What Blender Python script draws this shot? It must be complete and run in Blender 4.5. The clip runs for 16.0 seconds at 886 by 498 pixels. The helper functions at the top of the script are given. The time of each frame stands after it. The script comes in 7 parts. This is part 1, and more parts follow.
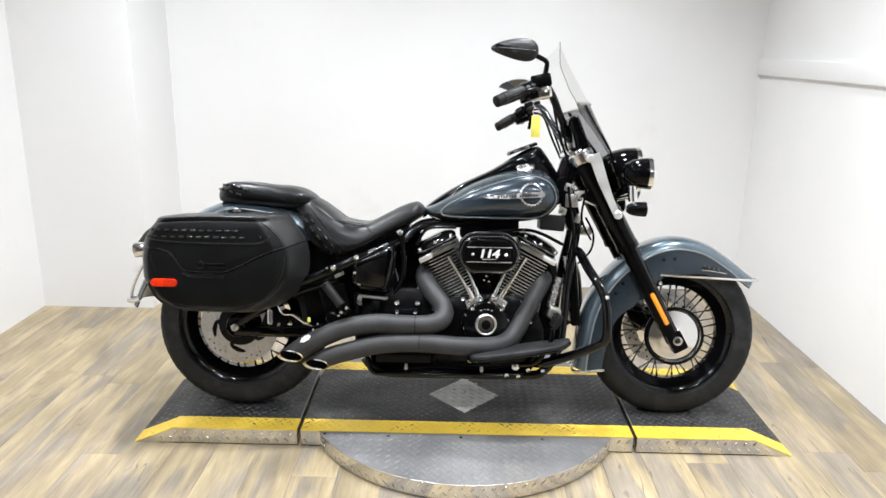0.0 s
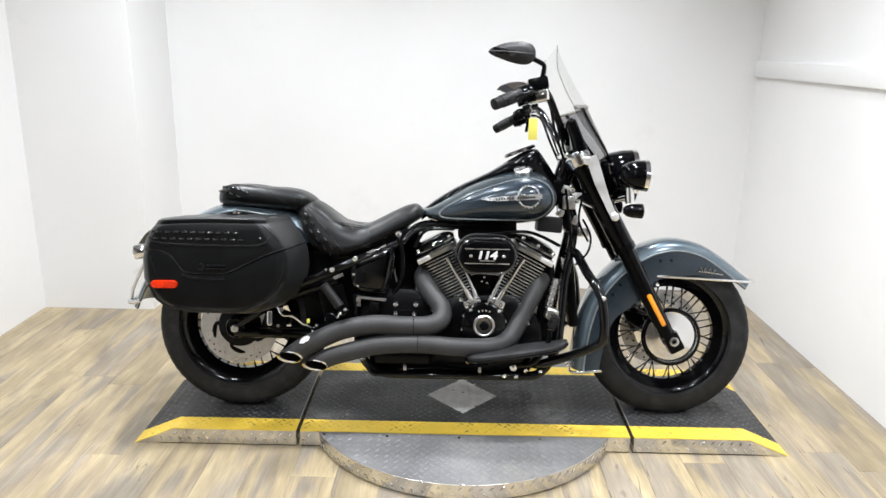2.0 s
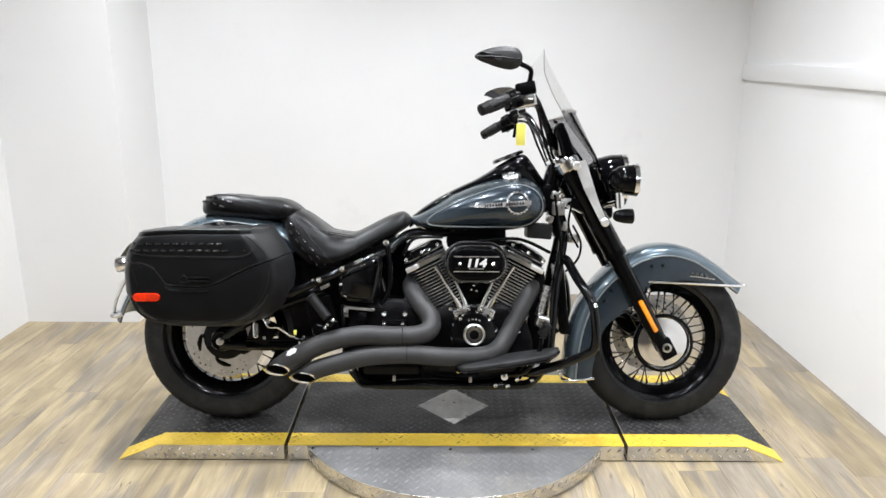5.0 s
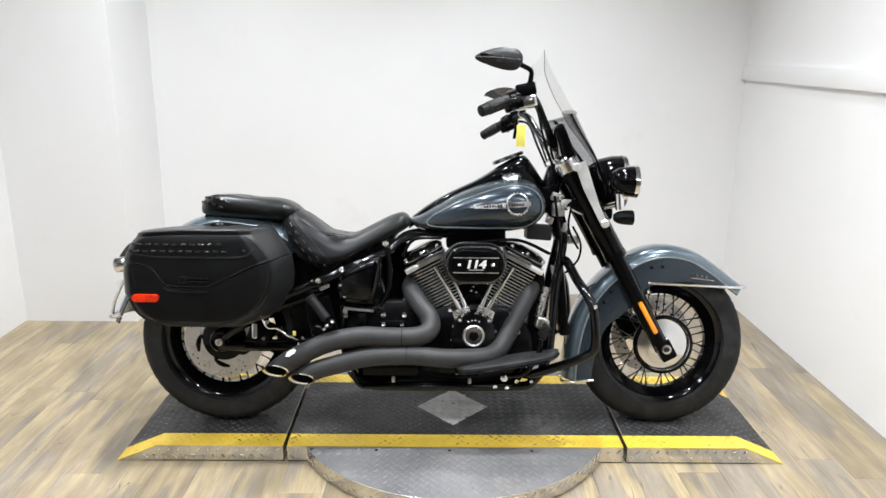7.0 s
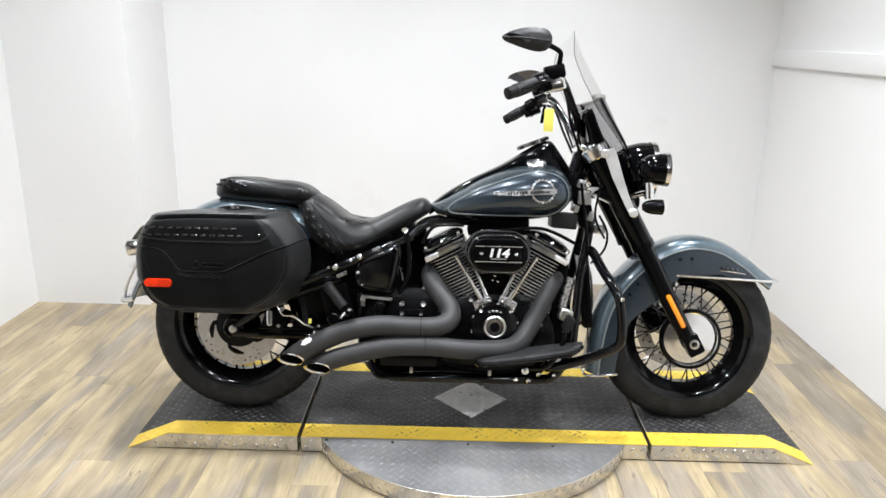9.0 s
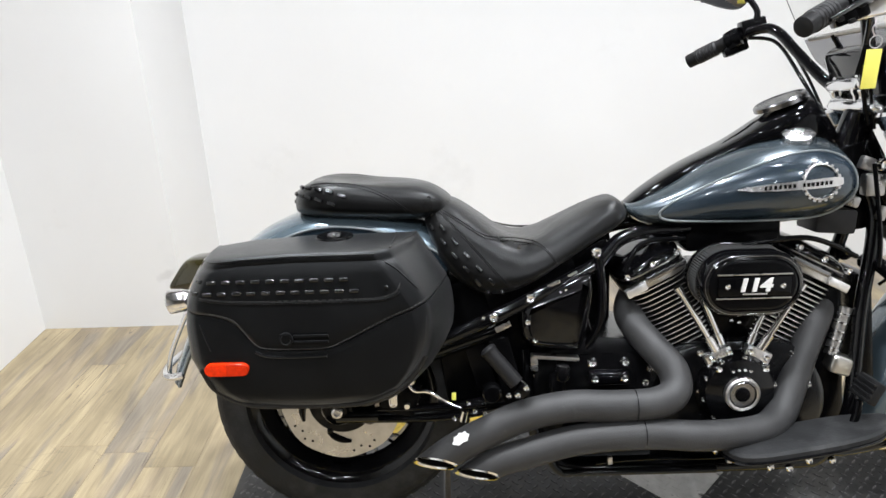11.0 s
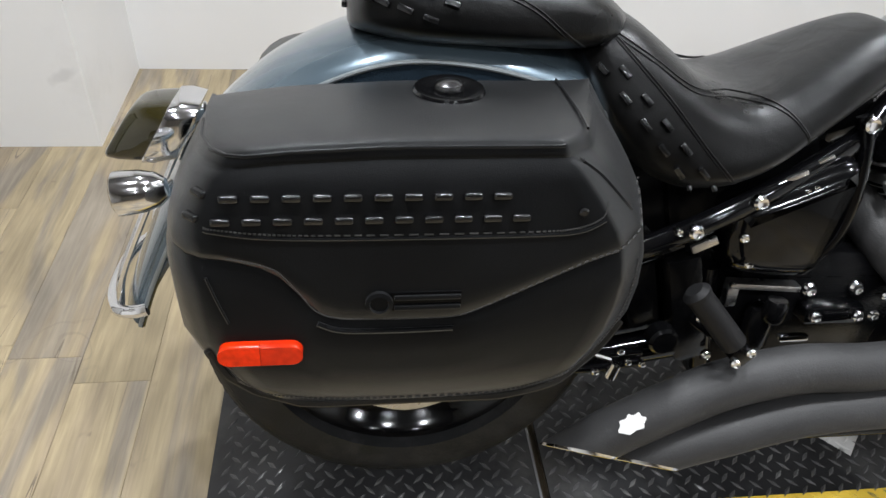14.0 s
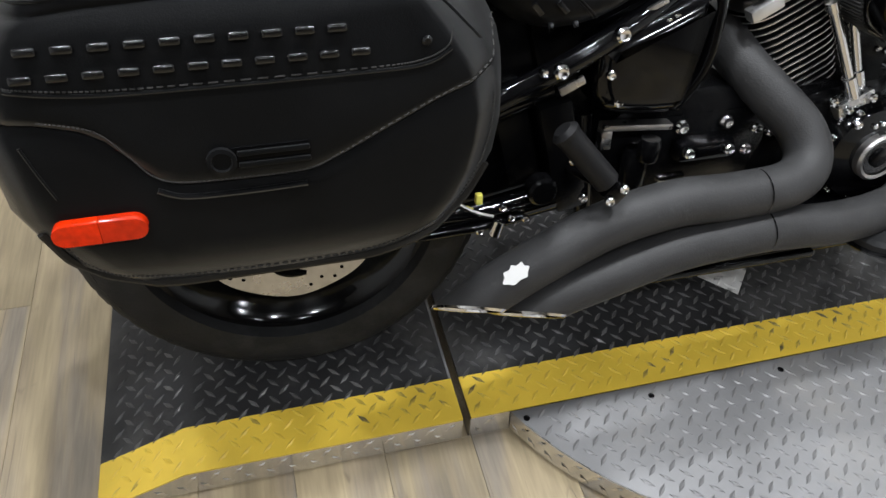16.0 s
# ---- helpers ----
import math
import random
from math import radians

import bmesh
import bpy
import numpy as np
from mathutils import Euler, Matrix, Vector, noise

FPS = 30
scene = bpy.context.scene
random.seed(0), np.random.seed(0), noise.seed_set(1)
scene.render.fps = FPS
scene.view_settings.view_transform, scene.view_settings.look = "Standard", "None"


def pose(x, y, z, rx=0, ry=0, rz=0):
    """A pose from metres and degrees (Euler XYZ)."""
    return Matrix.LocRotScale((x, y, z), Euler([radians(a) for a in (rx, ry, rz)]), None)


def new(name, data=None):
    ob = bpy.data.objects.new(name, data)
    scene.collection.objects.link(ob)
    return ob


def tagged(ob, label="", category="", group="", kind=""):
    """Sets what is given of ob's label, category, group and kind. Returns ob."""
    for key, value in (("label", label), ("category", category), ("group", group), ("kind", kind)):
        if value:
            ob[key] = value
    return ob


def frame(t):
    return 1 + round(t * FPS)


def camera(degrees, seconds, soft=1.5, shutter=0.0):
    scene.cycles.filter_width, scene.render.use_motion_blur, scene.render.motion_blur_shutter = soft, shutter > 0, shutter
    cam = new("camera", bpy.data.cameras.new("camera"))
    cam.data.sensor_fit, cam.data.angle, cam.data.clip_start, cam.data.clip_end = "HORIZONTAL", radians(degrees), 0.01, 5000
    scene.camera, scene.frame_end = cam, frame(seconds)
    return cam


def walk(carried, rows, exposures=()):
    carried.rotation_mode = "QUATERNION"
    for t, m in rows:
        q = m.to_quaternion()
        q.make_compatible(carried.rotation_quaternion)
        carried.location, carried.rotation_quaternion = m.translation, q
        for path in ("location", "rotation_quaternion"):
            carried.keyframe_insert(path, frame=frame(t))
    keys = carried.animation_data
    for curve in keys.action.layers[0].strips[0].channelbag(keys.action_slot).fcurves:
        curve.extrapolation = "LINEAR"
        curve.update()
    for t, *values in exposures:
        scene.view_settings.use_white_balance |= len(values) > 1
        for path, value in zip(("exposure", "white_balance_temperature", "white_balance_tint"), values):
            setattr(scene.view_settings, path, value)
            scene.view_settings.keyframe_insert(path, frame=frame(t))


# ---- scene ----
cam = camera(62.44, 16.0)
PATH = [
    (0, -0.0484, -2.6218, 1.4018, 0.665, -15.558, -1.035),
    (0.5, -0.0475, -2.6300, 1.4050, 0.418, -15.609, -0.731),
    (1, -0.0457, -2.6366, 1.4071, 0.146, -15.498, -0.811),
    (1.5, -0.0437, -2.6402, 1.4084, 0.171, -15.552, -0.802),
    (2, -0.0434, -2.6397, 1.4091, 0.628, -15.477, -1.011),
    (2.5, -0.0411, -2.6343, 1.4085, 0.684, -15.629, -0.875),
    (3, -0.0396, -2.6246, 1.4057, 0.387, -15.562, -0.525),
    (3.5, -0.0365, -2.6151, 1.4039, -0.054, -15.556, -0.255),
    (4, -0.0353, -2.6104, 1.4037, -0.319, -14.817, -0.411),
    (6.5, -0.0398, -2.5863, 1.4101, -0.301, -15.205, -0.472),
    (7, -0.0396, -2.5909, 1.4136, -0.368, -15.121, -0.588),
    (7.5, -0.0397, -2.5908, 1.4120, -0.222, -15.065, -0.625),
    (8, -0.0410, -2.5893, 1.4105, -0.315, -15.020, -0.767),
    (8.2, -0.0406, -2.5888, 1.4102, -0.463, -14.796, -0.767),
    (10.3, -0.3132, -1.9924, 1.3763, 6.110, -19.255, 2.073),
    (10.5, -0.3746, -1.8692, 1.3816, 6.894, -18.953, 3.352),
    (11, -0.5320, -1.5719, 1.3662, 0.262, -21.715, 1.928),
    (11.5, -0.6179, -1.2405, 1.3438, 5.153, -21.554, 4.348),
    (12, -0.7135, -0.9968, 1.3561, 2.631, -24.454, 4.699),
    (12.5, -0.8660, -0.8807, 1.3603, -5.048, -25.478, 1.408),
    (13, -0.8996, -0.8422, 1.3240, -6.959, -28.829, -1.602),
    (13.5, -0.8876, -0.8439, 1.2610, -6.132, -34.158, -2.469),
    (14, -0.8857, -0.8483, 1.2002, -5.821, -39.593, -3.215),
    (14.5, -0.8853, -0.8586, 1.1535, -5.665, -44.399, -3.521),
    (15, -0.8838, -0.8743, 1.1196, -5.555, -47.001, -3.544),
    (15.5, -0.8573, -0.8815, 1.1209, -9.019, -46.499, -3.141),
    (16, -0.8181, -0.8842, 1.1272, -14.221, -45.517, -2.703),
]
EXPOSE = [(0.0, 0.41), (1.5, 0.40), (2.5, 0.36), (3.5, 0.33), (7.0, 0.29), (8.2, 0.36), (10.3, 0.34), (11.5, 0.36), (12.5, 0.38), (13.5, 0.14), (14.5, -0.12), (16.0, -0.25)]
walk(cam, [(t, pose(x, y, z, 90 + pitch, roll, yaw)) for t, x, y, z, yaw, pitch, roll in PATH], EXPOSE)

# ---- light ----
world = bpy.data.worlds.new("world")
scene.world = world
world.use_nodes = True
world.node_tree.nodes["Background"].inputs["Color"].default_value = (0.9, 0.93, 1.0, 1)
world.node_tree.nodes["Background"].inputs["Strength"].default_value = 0.3
LAMPS = [(-1.4, -0.35), (-0.55, -0.35), (0.3, -0.35), (1.15, -0.35), (-1.2, -1.9), (-0.1, -1.9), (1.0, -1.9), (-1.15, 0.65), (0.4, 0.6), (-0.9, -3.4), (0.5, -3.4)]
CEIL = 2.75
WATTS = 14.4
SPREAD = 132.0


# ---- materials ----
def material(name, base, rough=0.5, metal=0.0, coat=0.0, spec=0.5, var=0.0, scale=20.0, bump=0.0, bump_scale=300.0, rvar=0.0, second=None, mask=(0.45, 0.6), mask_scale=3.0, tint=(1, 1, 1), waves=0.0, wave_scale=18.0, graze=0.0, sheen=0.0):
    """Principled surface with large and fine variation, and fine relief."""
    m = bpy.data.materials.new(name)
    m.use_nodes = True
    nt = m.node_tree
    b = nt.nodes["Principled BSDF"]
    b.inputs["Base Color"].default_value = (*base, 1)
    b.inputs["Roughness"].default_value = rough
    b.inputs["Metallic"].default_value = metal
    b.inputs["Coat Weight"].default_value = coat
    b.inputs["Coat Roughness"].default_value = 0.05
    b.inputs["Specular IOR Level"].default_value = spec
    b.inputs["Specular Tint"].default_value = (*tint, 1)
    b.inputs["Sheen Weight"].default_value = sheen
    b.inputs["Sheen Roughness"].default_value = 0.4
    if graze:
        # gloss grows towards glancing angles
        lw = nt.nodes.new("ShaderNodeLayerWeight")
        gr = nt.nodes.new("ShaderNodeMapRange")
        gr.interpolation_type = "SMOOTHSTEP"
        for key, v in (("From Min", 0.20), ("From Max", 0.48), ("To Min", spec), ("To Max", graze)):
            gr.inputs[key].default_value = v
        nt.links.new(lw.outputs["Facing"], gr.inputs["Value"])
        nt.links.new(gr.outputs["Result"], b.inputs["Specular IOR Level"])
    co = nt.nodes.new("ShaderNodeTexCoord")
    if var or second:
        n1 = nt.nodes.new("ShaderNodeTexNoise")
        n1.inputs["Scale"].default_value = scale
        n1.inputs["Detail"].default_value = 6
        nt.links.new(co.outputs["Object"], n1.inputs["Vector"])
        r = nt.nodes.new("ShaderNodeMapRange")
        r.inputs["To Min"].default_value, r.inputs["To Max"].default_value = 1 - var, 1 + var
        r.inputs["From Min"].default_value, r.inputs["From Max"].default_value = 0.25, 0.75
        nt.links.new(n1.outputs["Fac"], r.inputs["Value"])
        mul = nt.nodes.new("ShaderNodeMix")
        mul.data_type, mul.blend_type = "RGBA", "MULTIPLY"
        mul.inputs["Factor"].default_value = 1
        mul.inputs["A"].default_value = (*base, 1)
        nt.links.new(r.outputs["Result"], mul.inputs["B"])
        out = mul.outputs["Result"]
        if second:
            n2 = nt.nodes.new("ShaderNodeTexNoise")
            n2.inputs["Scale"].default_value = mask_scale
            n2.inputs["Detail"].default_value = 8
            n2.inputs["Roughness"].default_value = 0.65
            nt.links.new(co.outputs["Object"], n2.inputs["Vector"])
            r2 = nt.nodes.new("ShaderNodeMapRange")
            r2.inputs["From Min"].default_value, r2.inputs["From Max"].default_value = mask
            nt.links.new(n2.outputs["Fac"], r2.inputs["Value"])
            mx = nt.nodes.new("ShaderNodeMix")
            mx.data_type = "RGBA"
            nt.links.new(r2.outputs["Result"], mx.inputs["Factor"])
            nt.links.new(out, mx.inputs["A"])
            mx.inputs["B"].default_value = (*second, 1)
            out = mx.outputs["Result"]
        nt.links.new(out, b.inputs["Base Color"])
    if rvar:
        n3 = nt.nodes.new("ShaderNodeTexNoise")
        n3.inputs["Scale"].default_value = scale * 0.6
        n3.inputs["Detail"].default_value = 5
        nt.links.new(co.outputs["Object"], n3.inputs["Vector"])
        r3 = nt.nodes.new("ShaderNodeMapRange")
        r3.inputs["From Min"].default_value, r3.inputs["From Max"].default_value = 0.3, 0.7
        r3.inputs["To Min"].default_value, r3.inputs["To Max"].default_value = max(0.02, rough - rvar), min(1, rough + rvar)
        nt.links.new(n3.outputs["Fac"], r3.inputs["Value"])
        nt.links.new(r3.outputs["Result"], b.inputs["Roughness"])
    if bump:
        n4 = nt.nodes.new("ShaderNodeTexNoise")
        n4.inputs["Scale"].default_value = bump_scale
        n4.inputs["Detail"].default_value = 4
        nt.links.new(co.outputs["Object"], n4.inputs["Vector"])
        bp = nt.nodes.new("ShaderNodeBump")
        bp.inputs["Strength"].default_value = bump
        bp.inputs["Distance"].default_value = 0.002
        nt.links.new(n4.outputs["Fac"], bp.inputs["Height"])
        nt.links.new(bp.outputs["Normal"], b.inputs["Normal"])
        if waves:
            n5 = nt.nodes.new("ShaderNodeTexNoise")
            n5.inputs["Scale"].default_value = wave_scale
            n5.inputs["Detail"].default_value = 3
            n5.inputs["Distortion"].default_value = 0.8
            nt.links.new(co.outputs["Object"], n5.inputs["Vector"])
            bw = nt.nodes.new("ShaderNodeBump")
            bw.inputs["Strength"].default_value = waves
            bw.inputs["Distance"].default_value = 0.012
            nt.links.new(n5.outputs["Fac"], bw.inputs["Height"])
            nt.links.new(bw.outputs["Normal"], bp.inputs["Normal"])
    return m


def glass_material(name, tint, rough=0.0, gloss=0.025, edge=0.45):
    """Thin clear sheet: what lies behind shows through, with a faint gloss."""
    m = bpy.data.materials.new(name)
    m.use_nodes = True
    nt = m.node_tree
    nt.nodes.clear()
    o = nt.nodes.new("ShaderNodeOutputMaterial")
    t = nt.nodes.new("ShaderNodeBsdfTransparent")
    t.inputs["Color"].default_value = (*tint, 1)
    g = nt.nodes.new("ShaderNodeBsdfGlossy")
    g.inputs["Roughness"].default_value = rough
    mx = nt.nodes.new("ShaderNodeMixShader")
    f = nt.nodes.new("ShaderNodeLayerWeight")
    pw = nt.nodes.new("ShaderNodeMath")
    pw.operation = "POWER"
    pw.inputs[1].default_value = 4.0
    sc = nt.nodes.new("ShaderNodeMath")
    sc.operation = "MULTIPLY_ADD"
    sc.inputs[1].default_value, sc.inputs[2].default_value = edge, gloss
    nt.links.new(f.outputs["Facing"], pw.inputs[0])
    nt.links.new(pw.outputs[0], sc.inputs[0])
    nt.links.new(sc.outputs[0], mx.inputs["Fac"])
    nt.links.new(t.outputs[0], mx.inputs[1])
    nt.links.new(g.outputs[0], mx.inputs[2])
    nt.links.new(mx.outputs[0], o.inputs["Surface"])
    return m


def glow_material(name, colour, strength):
    m = bpy.data.materials.new(name)
    m.use_nodes = True
    b = m.node_tree.nodes["Principled BSDF"]
    b.inputs["Base Color"].default_value = (0.9, 0.9, 0.9, 1)
    b.inputs["Emission Color"].default_value = (*colour, 1)
    b.inputs["Emission Strength"].default_value = strength
    return m


TAN, GREIGE = (0.400, 0.322, 0.198), (0.262, 0.226, 0.178)


def plank_material():
    m = bpy.data.materials.new("vinyl_plank")
    m.use_nodes = True
    nt = m.node_tree
    b = nt.nodes["Principled BSDF"]
    co = nt.nodes.new("ShaderNodeTexCoord")
    info = nt.nodes.new("ShaderNodeObjectInfo")
    comb = nt.nodes.new("ShaderNodeCombineXYZ")
    sc = nt.nodes.new("ShaderNodeMath")
    sc.operation = "MULTIPLY"
    sc.inputs[1].default_value = 37.0
    nt.links.new(info.outputs["Random"], sc.inputs[0])
    nt.links.new(sc.outputs[0], comb.inputs["Z"])
    add = nt.nodes.new("ShaderNodeVectorMath")
    nt.links.new(co.outputs["Object"], add.inputs[0])
    nt.links.new(comb.outputs[0], add.inputs[1])

    def noise_node(sx, sy, detail, dist=0.0):
        mp = nt.nodes.new("ShaderNodeMapping")
        mp.inputs["Scale"].default_value = (sx, sy, 1)
        n = nt.nodes.new("ShaderNodeTexNoise")
        n.inputs["Scale"].default_value = 1
        n.inputs["Detail"].default_value = detail
        n.inputs["Distortion"].default_value = dist
        nt.links.new(add.outputs[0], mp.inputs["Vector"])
        nt.links.new(mp.outputs[0], n.inputs["Vector"])
        return n
    broad = noise_node(10, 1.1, 3, 0.5)
    wash = noise_node(8, 1.3, 4, 0.7)
    grain = noise_node(150, 9, 4, 0.3)
    streak = noise_node(28, 3.0, 4, 0.6)
    tone = noise_node(5, 2.2, 4, 0.6)
    knot = noise_node(24, 11, 2, 0.4)

    def spread_of(n, lo, hi, a=0.0, z=1.0):
        r = nt.nodes.new("ShaderNodeMapRange")
        r.interpolation_type = "SMOOTHSTEP"
        for key, v in (("From Min", lo), ("From Max", hi), ("To Min", a), ("To Max", z)):
            r.inputs[key].default_value = v
        nt.links.new(n, r.inputs["Value"])
        return r.outputs["Result"]

    def blend(kind, fac, a, c):
        mx = nt.nodes.new("ShaderNodeMix")
        mx.data_type, mx.blend_type = "RGBA", kind
        for key, v in (("Factor", fac), ("A", a), ("B", c)):
            if isinstance(v, (int, float)):
                mx.inputs[key].default_value = v
            elif isinstance(v, tuple):
                mx.inputs[key].default_value = (*v, 1)
            else:
                nt.links.new(v, mx.inputs[key])
        return mx.outputs["Result"]
    shift = nt.nodes.new("ShaderNodeMath")
    shift.operation = "MULTIPLY_ADD"
    shift.inputs[1].default_value, shift.inputs[2].default_value = 0.19, -0.095
    nt.links.new(info.outputs["Random"], shift.inputs[0])
    s2 = nt.nodes.new("ShaderNodeMath")
    nt.links.new(broad.outputs["Fac"], s2.inputs[0])
    nt.links.new(shift.outputs[0], s2.inputs[1])
    # tan wood, washed over with grey, with paler and darker streaks and a few knots
    wood = blend("MIX", spread_of(s2.outputs[0], 0.42, 0.60), TAN, (0.330, 0.264, 0.178))
    wood = blend("MIX", spread_of(wash.outputs["Fac"], 0.48, 0.60, 0.0, 0.92), wood, GREIGE)
    step = nt.nodes.new("ShaderNodeMath")
    step.operation = "FRACT"
    nt.links.new(sc.outputs[0], step.inputs[0])
    wood = blend("MULTIPLY", 1.0, wood, spread_of(step.outputs[0], 0.0, 1.0, 0.90, 1.10))
    wood = blend("MULTIPLY", 1.0, wood, spread_of(streak.outputs["Fac"], 0.32, 0.68, 0.84, 1.10))
    wood = blend("MULTIPLY", 1.0, wood, spread_of(tone.outputs["Fac"], 0.30, 0.70, 0.90, 1.08))
    wood = blend("MIX", spread_of(knot.outputs["Fac"], 0.69, 0.78, 0.0, 0.6), wood, (0.16, 0.125, 0.09))
    # fine dark cracks along the grain and small round knots
    crack = nt.nodes.new("ShaderNodeMath")
    crack.operation = "COMPARE"
    crack.inputs[1].default_value, crack.inputs[2].default_value = 0.5, 0.006
    nt.links.new(noise_node(22, 1.1, 1, 0.5).outputs["Fac"], crack.inputs[0])
    gate = nt.nodes.new("ShaderNodeMath")
    gate.operation = "MULTIPLY"
    nt.links.new(crack.outputs[0], gate.inputs[0])
    nt.links.new(spread_of(noise_node(6, 3, 3).outputs["Fac"], 0.50, 0.64, 0.0, 0.75), gate.inputs[1])
    wood = blend("MIX", gate.outputs[0], wood, (0.13, 0.105, 0.08))
    mp = nt.nodes.new("ShaderNodeMapping")
    mp.inputs["Scale"].default_value = (3.4, 2.2, 1.7)
    vor = nt.nodes.new("ShaderNodeTexVoronoi")
    vor.voronoi_dimensions = "2D"
    vor.inputs["Scale"].default_value = 1
    nt.links.new(add.outputs[0], mp.inputs["Vector"])
    nt.links.new(mp.outputs[0], vor.inputs["Vector"])
    wood = blend("MIX", spread_of(vor.outputs["Distance"], 0.030, 0.060, 0.55, 0.0), wood, (0.15, 0.12, 0.09))
    wood = blend("MULTIPLY", 1.0, wood, spread_of(grain.outputs["Fac"], 0.30, 0.70, 0.88, 1.07))
    geo = nt.nodes.new("ShaderNodeNewGeometry")

    def floor_noise(scale, detail, dist):
        n = nt.nodes.new("ShaderNodeTexNoise")
        n.inputs["Scale"].default_value = scale
        n.inputs["Detail"].default_value = detail
        n.inputs["Distortion"].default_value = dist
        nt.links.new(geo.outputs["Position"], n.inputs["Vector"])
        return n.outputs["Fac"]
    ridge = nt.nodes.new("ShaderNodeMath")
    ridge.operation = "COMPARE"
    ridge.inputs[1].default_value, ridge.inputs[2].default_value = 0.5, 0.0035
    nt.links.new(floor_noise(1.9, 2, 1.2), ridge.inputs[0])
    scuff = nt.nodes.new("ShaderNodeMath")
    scuff.operation = "MULTIPLY"
    nt.links.new(ridge.outputs[0], scuff.inputs[0])
    nt.links.new(spread_of(floor_noise(1.4, 3, 0.0), 0.52, 0.68, 0.0, 0.24), scuff.inputs[1])
    wood = blend("MIX", scuff.outputs[0], wood, (0.10, 0.085, 0.065))
    wood = blend("MULTIPLY", 1.0, wood, spread_of(floor_noise(2.6, 5, 0.3), 0.35, 0.70, 0.86, 1.06))
    nt.links.new(wood, b.inputs["Base Color"])
    b.inputs["Roughness"].default_value = 0.45
    bp = nt.nodes.new("ShaderNodeBump")
    bp.inputs["Strength"].default_value = 0.25
    bp.inputs["Distance"].default_value = 0.001
    nt.links.new(grain.outputs["Fac"], bp.inputs["Height"])
    nt.links.new(bp.outputs["Normal"], b.inputs["Normal"])
    return m


def scuffed_paint():
    """White wall paint with a small grey rub mark near the floor."""
    m = WALL.copy()
    m.name = "scuffed_white_paint"
    nt = m.node_tree
    b = nt.nodes["Principled BSDF"]
    src = b.inputs["Base Color"].links[0].from_socket
    geo = nt.nodes.new("ShaderNodeNewGeometry")
    wob = nt.nodes.new("ShaderNodeTexNoise")
    wob.inputs["Scale"].default_value = 26
    wob.inputs["Detail"].default_value = 5
    mp = nt.nodes.new("ShaderNodeMapping")
    mp.vector_type = "TEXTURE"
    mp.inputs["Location"].default_value = (-1.690, 1.10, 0.226)
    mp.inputs["Rotation"].default_value = (0, math.radians(-28), 0)
    mp.inputs["Scale"].default_value = (0.055, 1.0, 0.022)
    ln = nt.nodes.new("ShaderNodeVectorMath")
    ln.operation = "LENGTH"
    ad = nt.nodes.new("ShaderNodeMath")
    r = nt.nodes.new("ShaderNodeMapRange")
    for key, v in (("From Min", 0.95), ("From Max", 1.45), ("To Min", 0.22), ("To Max", 0.0)):
        r.inputs[key].default_value = v
    mx = nt.nodes.new("ShaderNodeMix")
    mx.data_type = "RGBA"
    mx.inputs["B"].default_value = (0.34, 0.34, 0.35, 1)
    nt.links.new(geo.outputs["Position"], mp.inputs["Vector"])
    nt.links.new(geo.outputs["Position"], wob.inputs["Vector"])
    nt.links.new(mp.outputs[0], ln.inputs[0])
    nt.links.new(ln.outputs["Value"], ad.inputs[0])
    nt.links.new(wob.outputs["Fac"], ad.inputs[1])
    nt.links.new(ad.outputs[0], r.inputs["Value"])
    nt.links.new(r.outputs["Result"], mx.inputs["Factor"])
    nt.links.new(src, mx.inputs["A"])
    nt.links.new(mx.outputs["Result"], b.inputs["Base Color"])
    return m


COOL = (0.96, 0.985, 1.0)
# white with large, slightly greyer noise blotches
WALL = material("white_paint", (0.80, 0.80, 0.80), 0.6, var=0.02, scale=2.0, bump=0.08, bump_scale=120, second=(0.70, 0.695, 0.69), mask=(0.60, 0.82), mask_scale=1.6)
CEILING = material("ceiling_paint", (0.16, 0.16, 0.165), 0.7, var=0.03, scale=3)
LAMP_TRIM = material("lamp_trim", (0.8, 0.8, 0.8), 0.5)
FAR_WALL = material("beige_paint", (0.47, 0.445, 0.41), 0.6, var=0.05, scale=3)
PLANK = plank_material()
GROUT = material("floor_base", (0.24, 0.20, 0.15), 0.8)
BLACK = material("gloss_black", (0.0020, 0.0020, 0.0024), 0.06, spec=0.13, graze=0.6, rvar=0.03, scale=30, tint=COOL)
GLOSS = material("polished_black", (0.0020, 0.0020, 0.0024), 0.09, spec=0.34, graze=0.6, rvar=0.04, scale=30, tint=COOL)
RING = material("dark_chrome", (0.24, 0.24, 0.25), 0.22, 1.0, rvar=0.05)
NUMBER = material("satin_number", (0.80, 0.80, 0.80), 0.45, 0.4)
SATIN = material("satin_black", (0.0024, 0.0024, 0.0027), 0.20, spec=0.07, graze=0.6, rvar=0.06, scale=40, bump=0.1, tint=COOL)
CASTING = material("black_casting", (0.003, 0.003, 0.0034), 0.16, spec=0.10, graze=0.6, var=0.2, scale=30, bump=0.2, bump_scale=400, tint=COOL)
LEATHER = material("black_leather", (0.0055, 0.0057, 0.0061), 0.36, spec=0.07, graze=0.9, sheen=0.03, var=0.25, scale=12, bump=0.16, bump_scale=650, rvar=0.05, tint=COOL, waves=0.07, wave_scale=11)
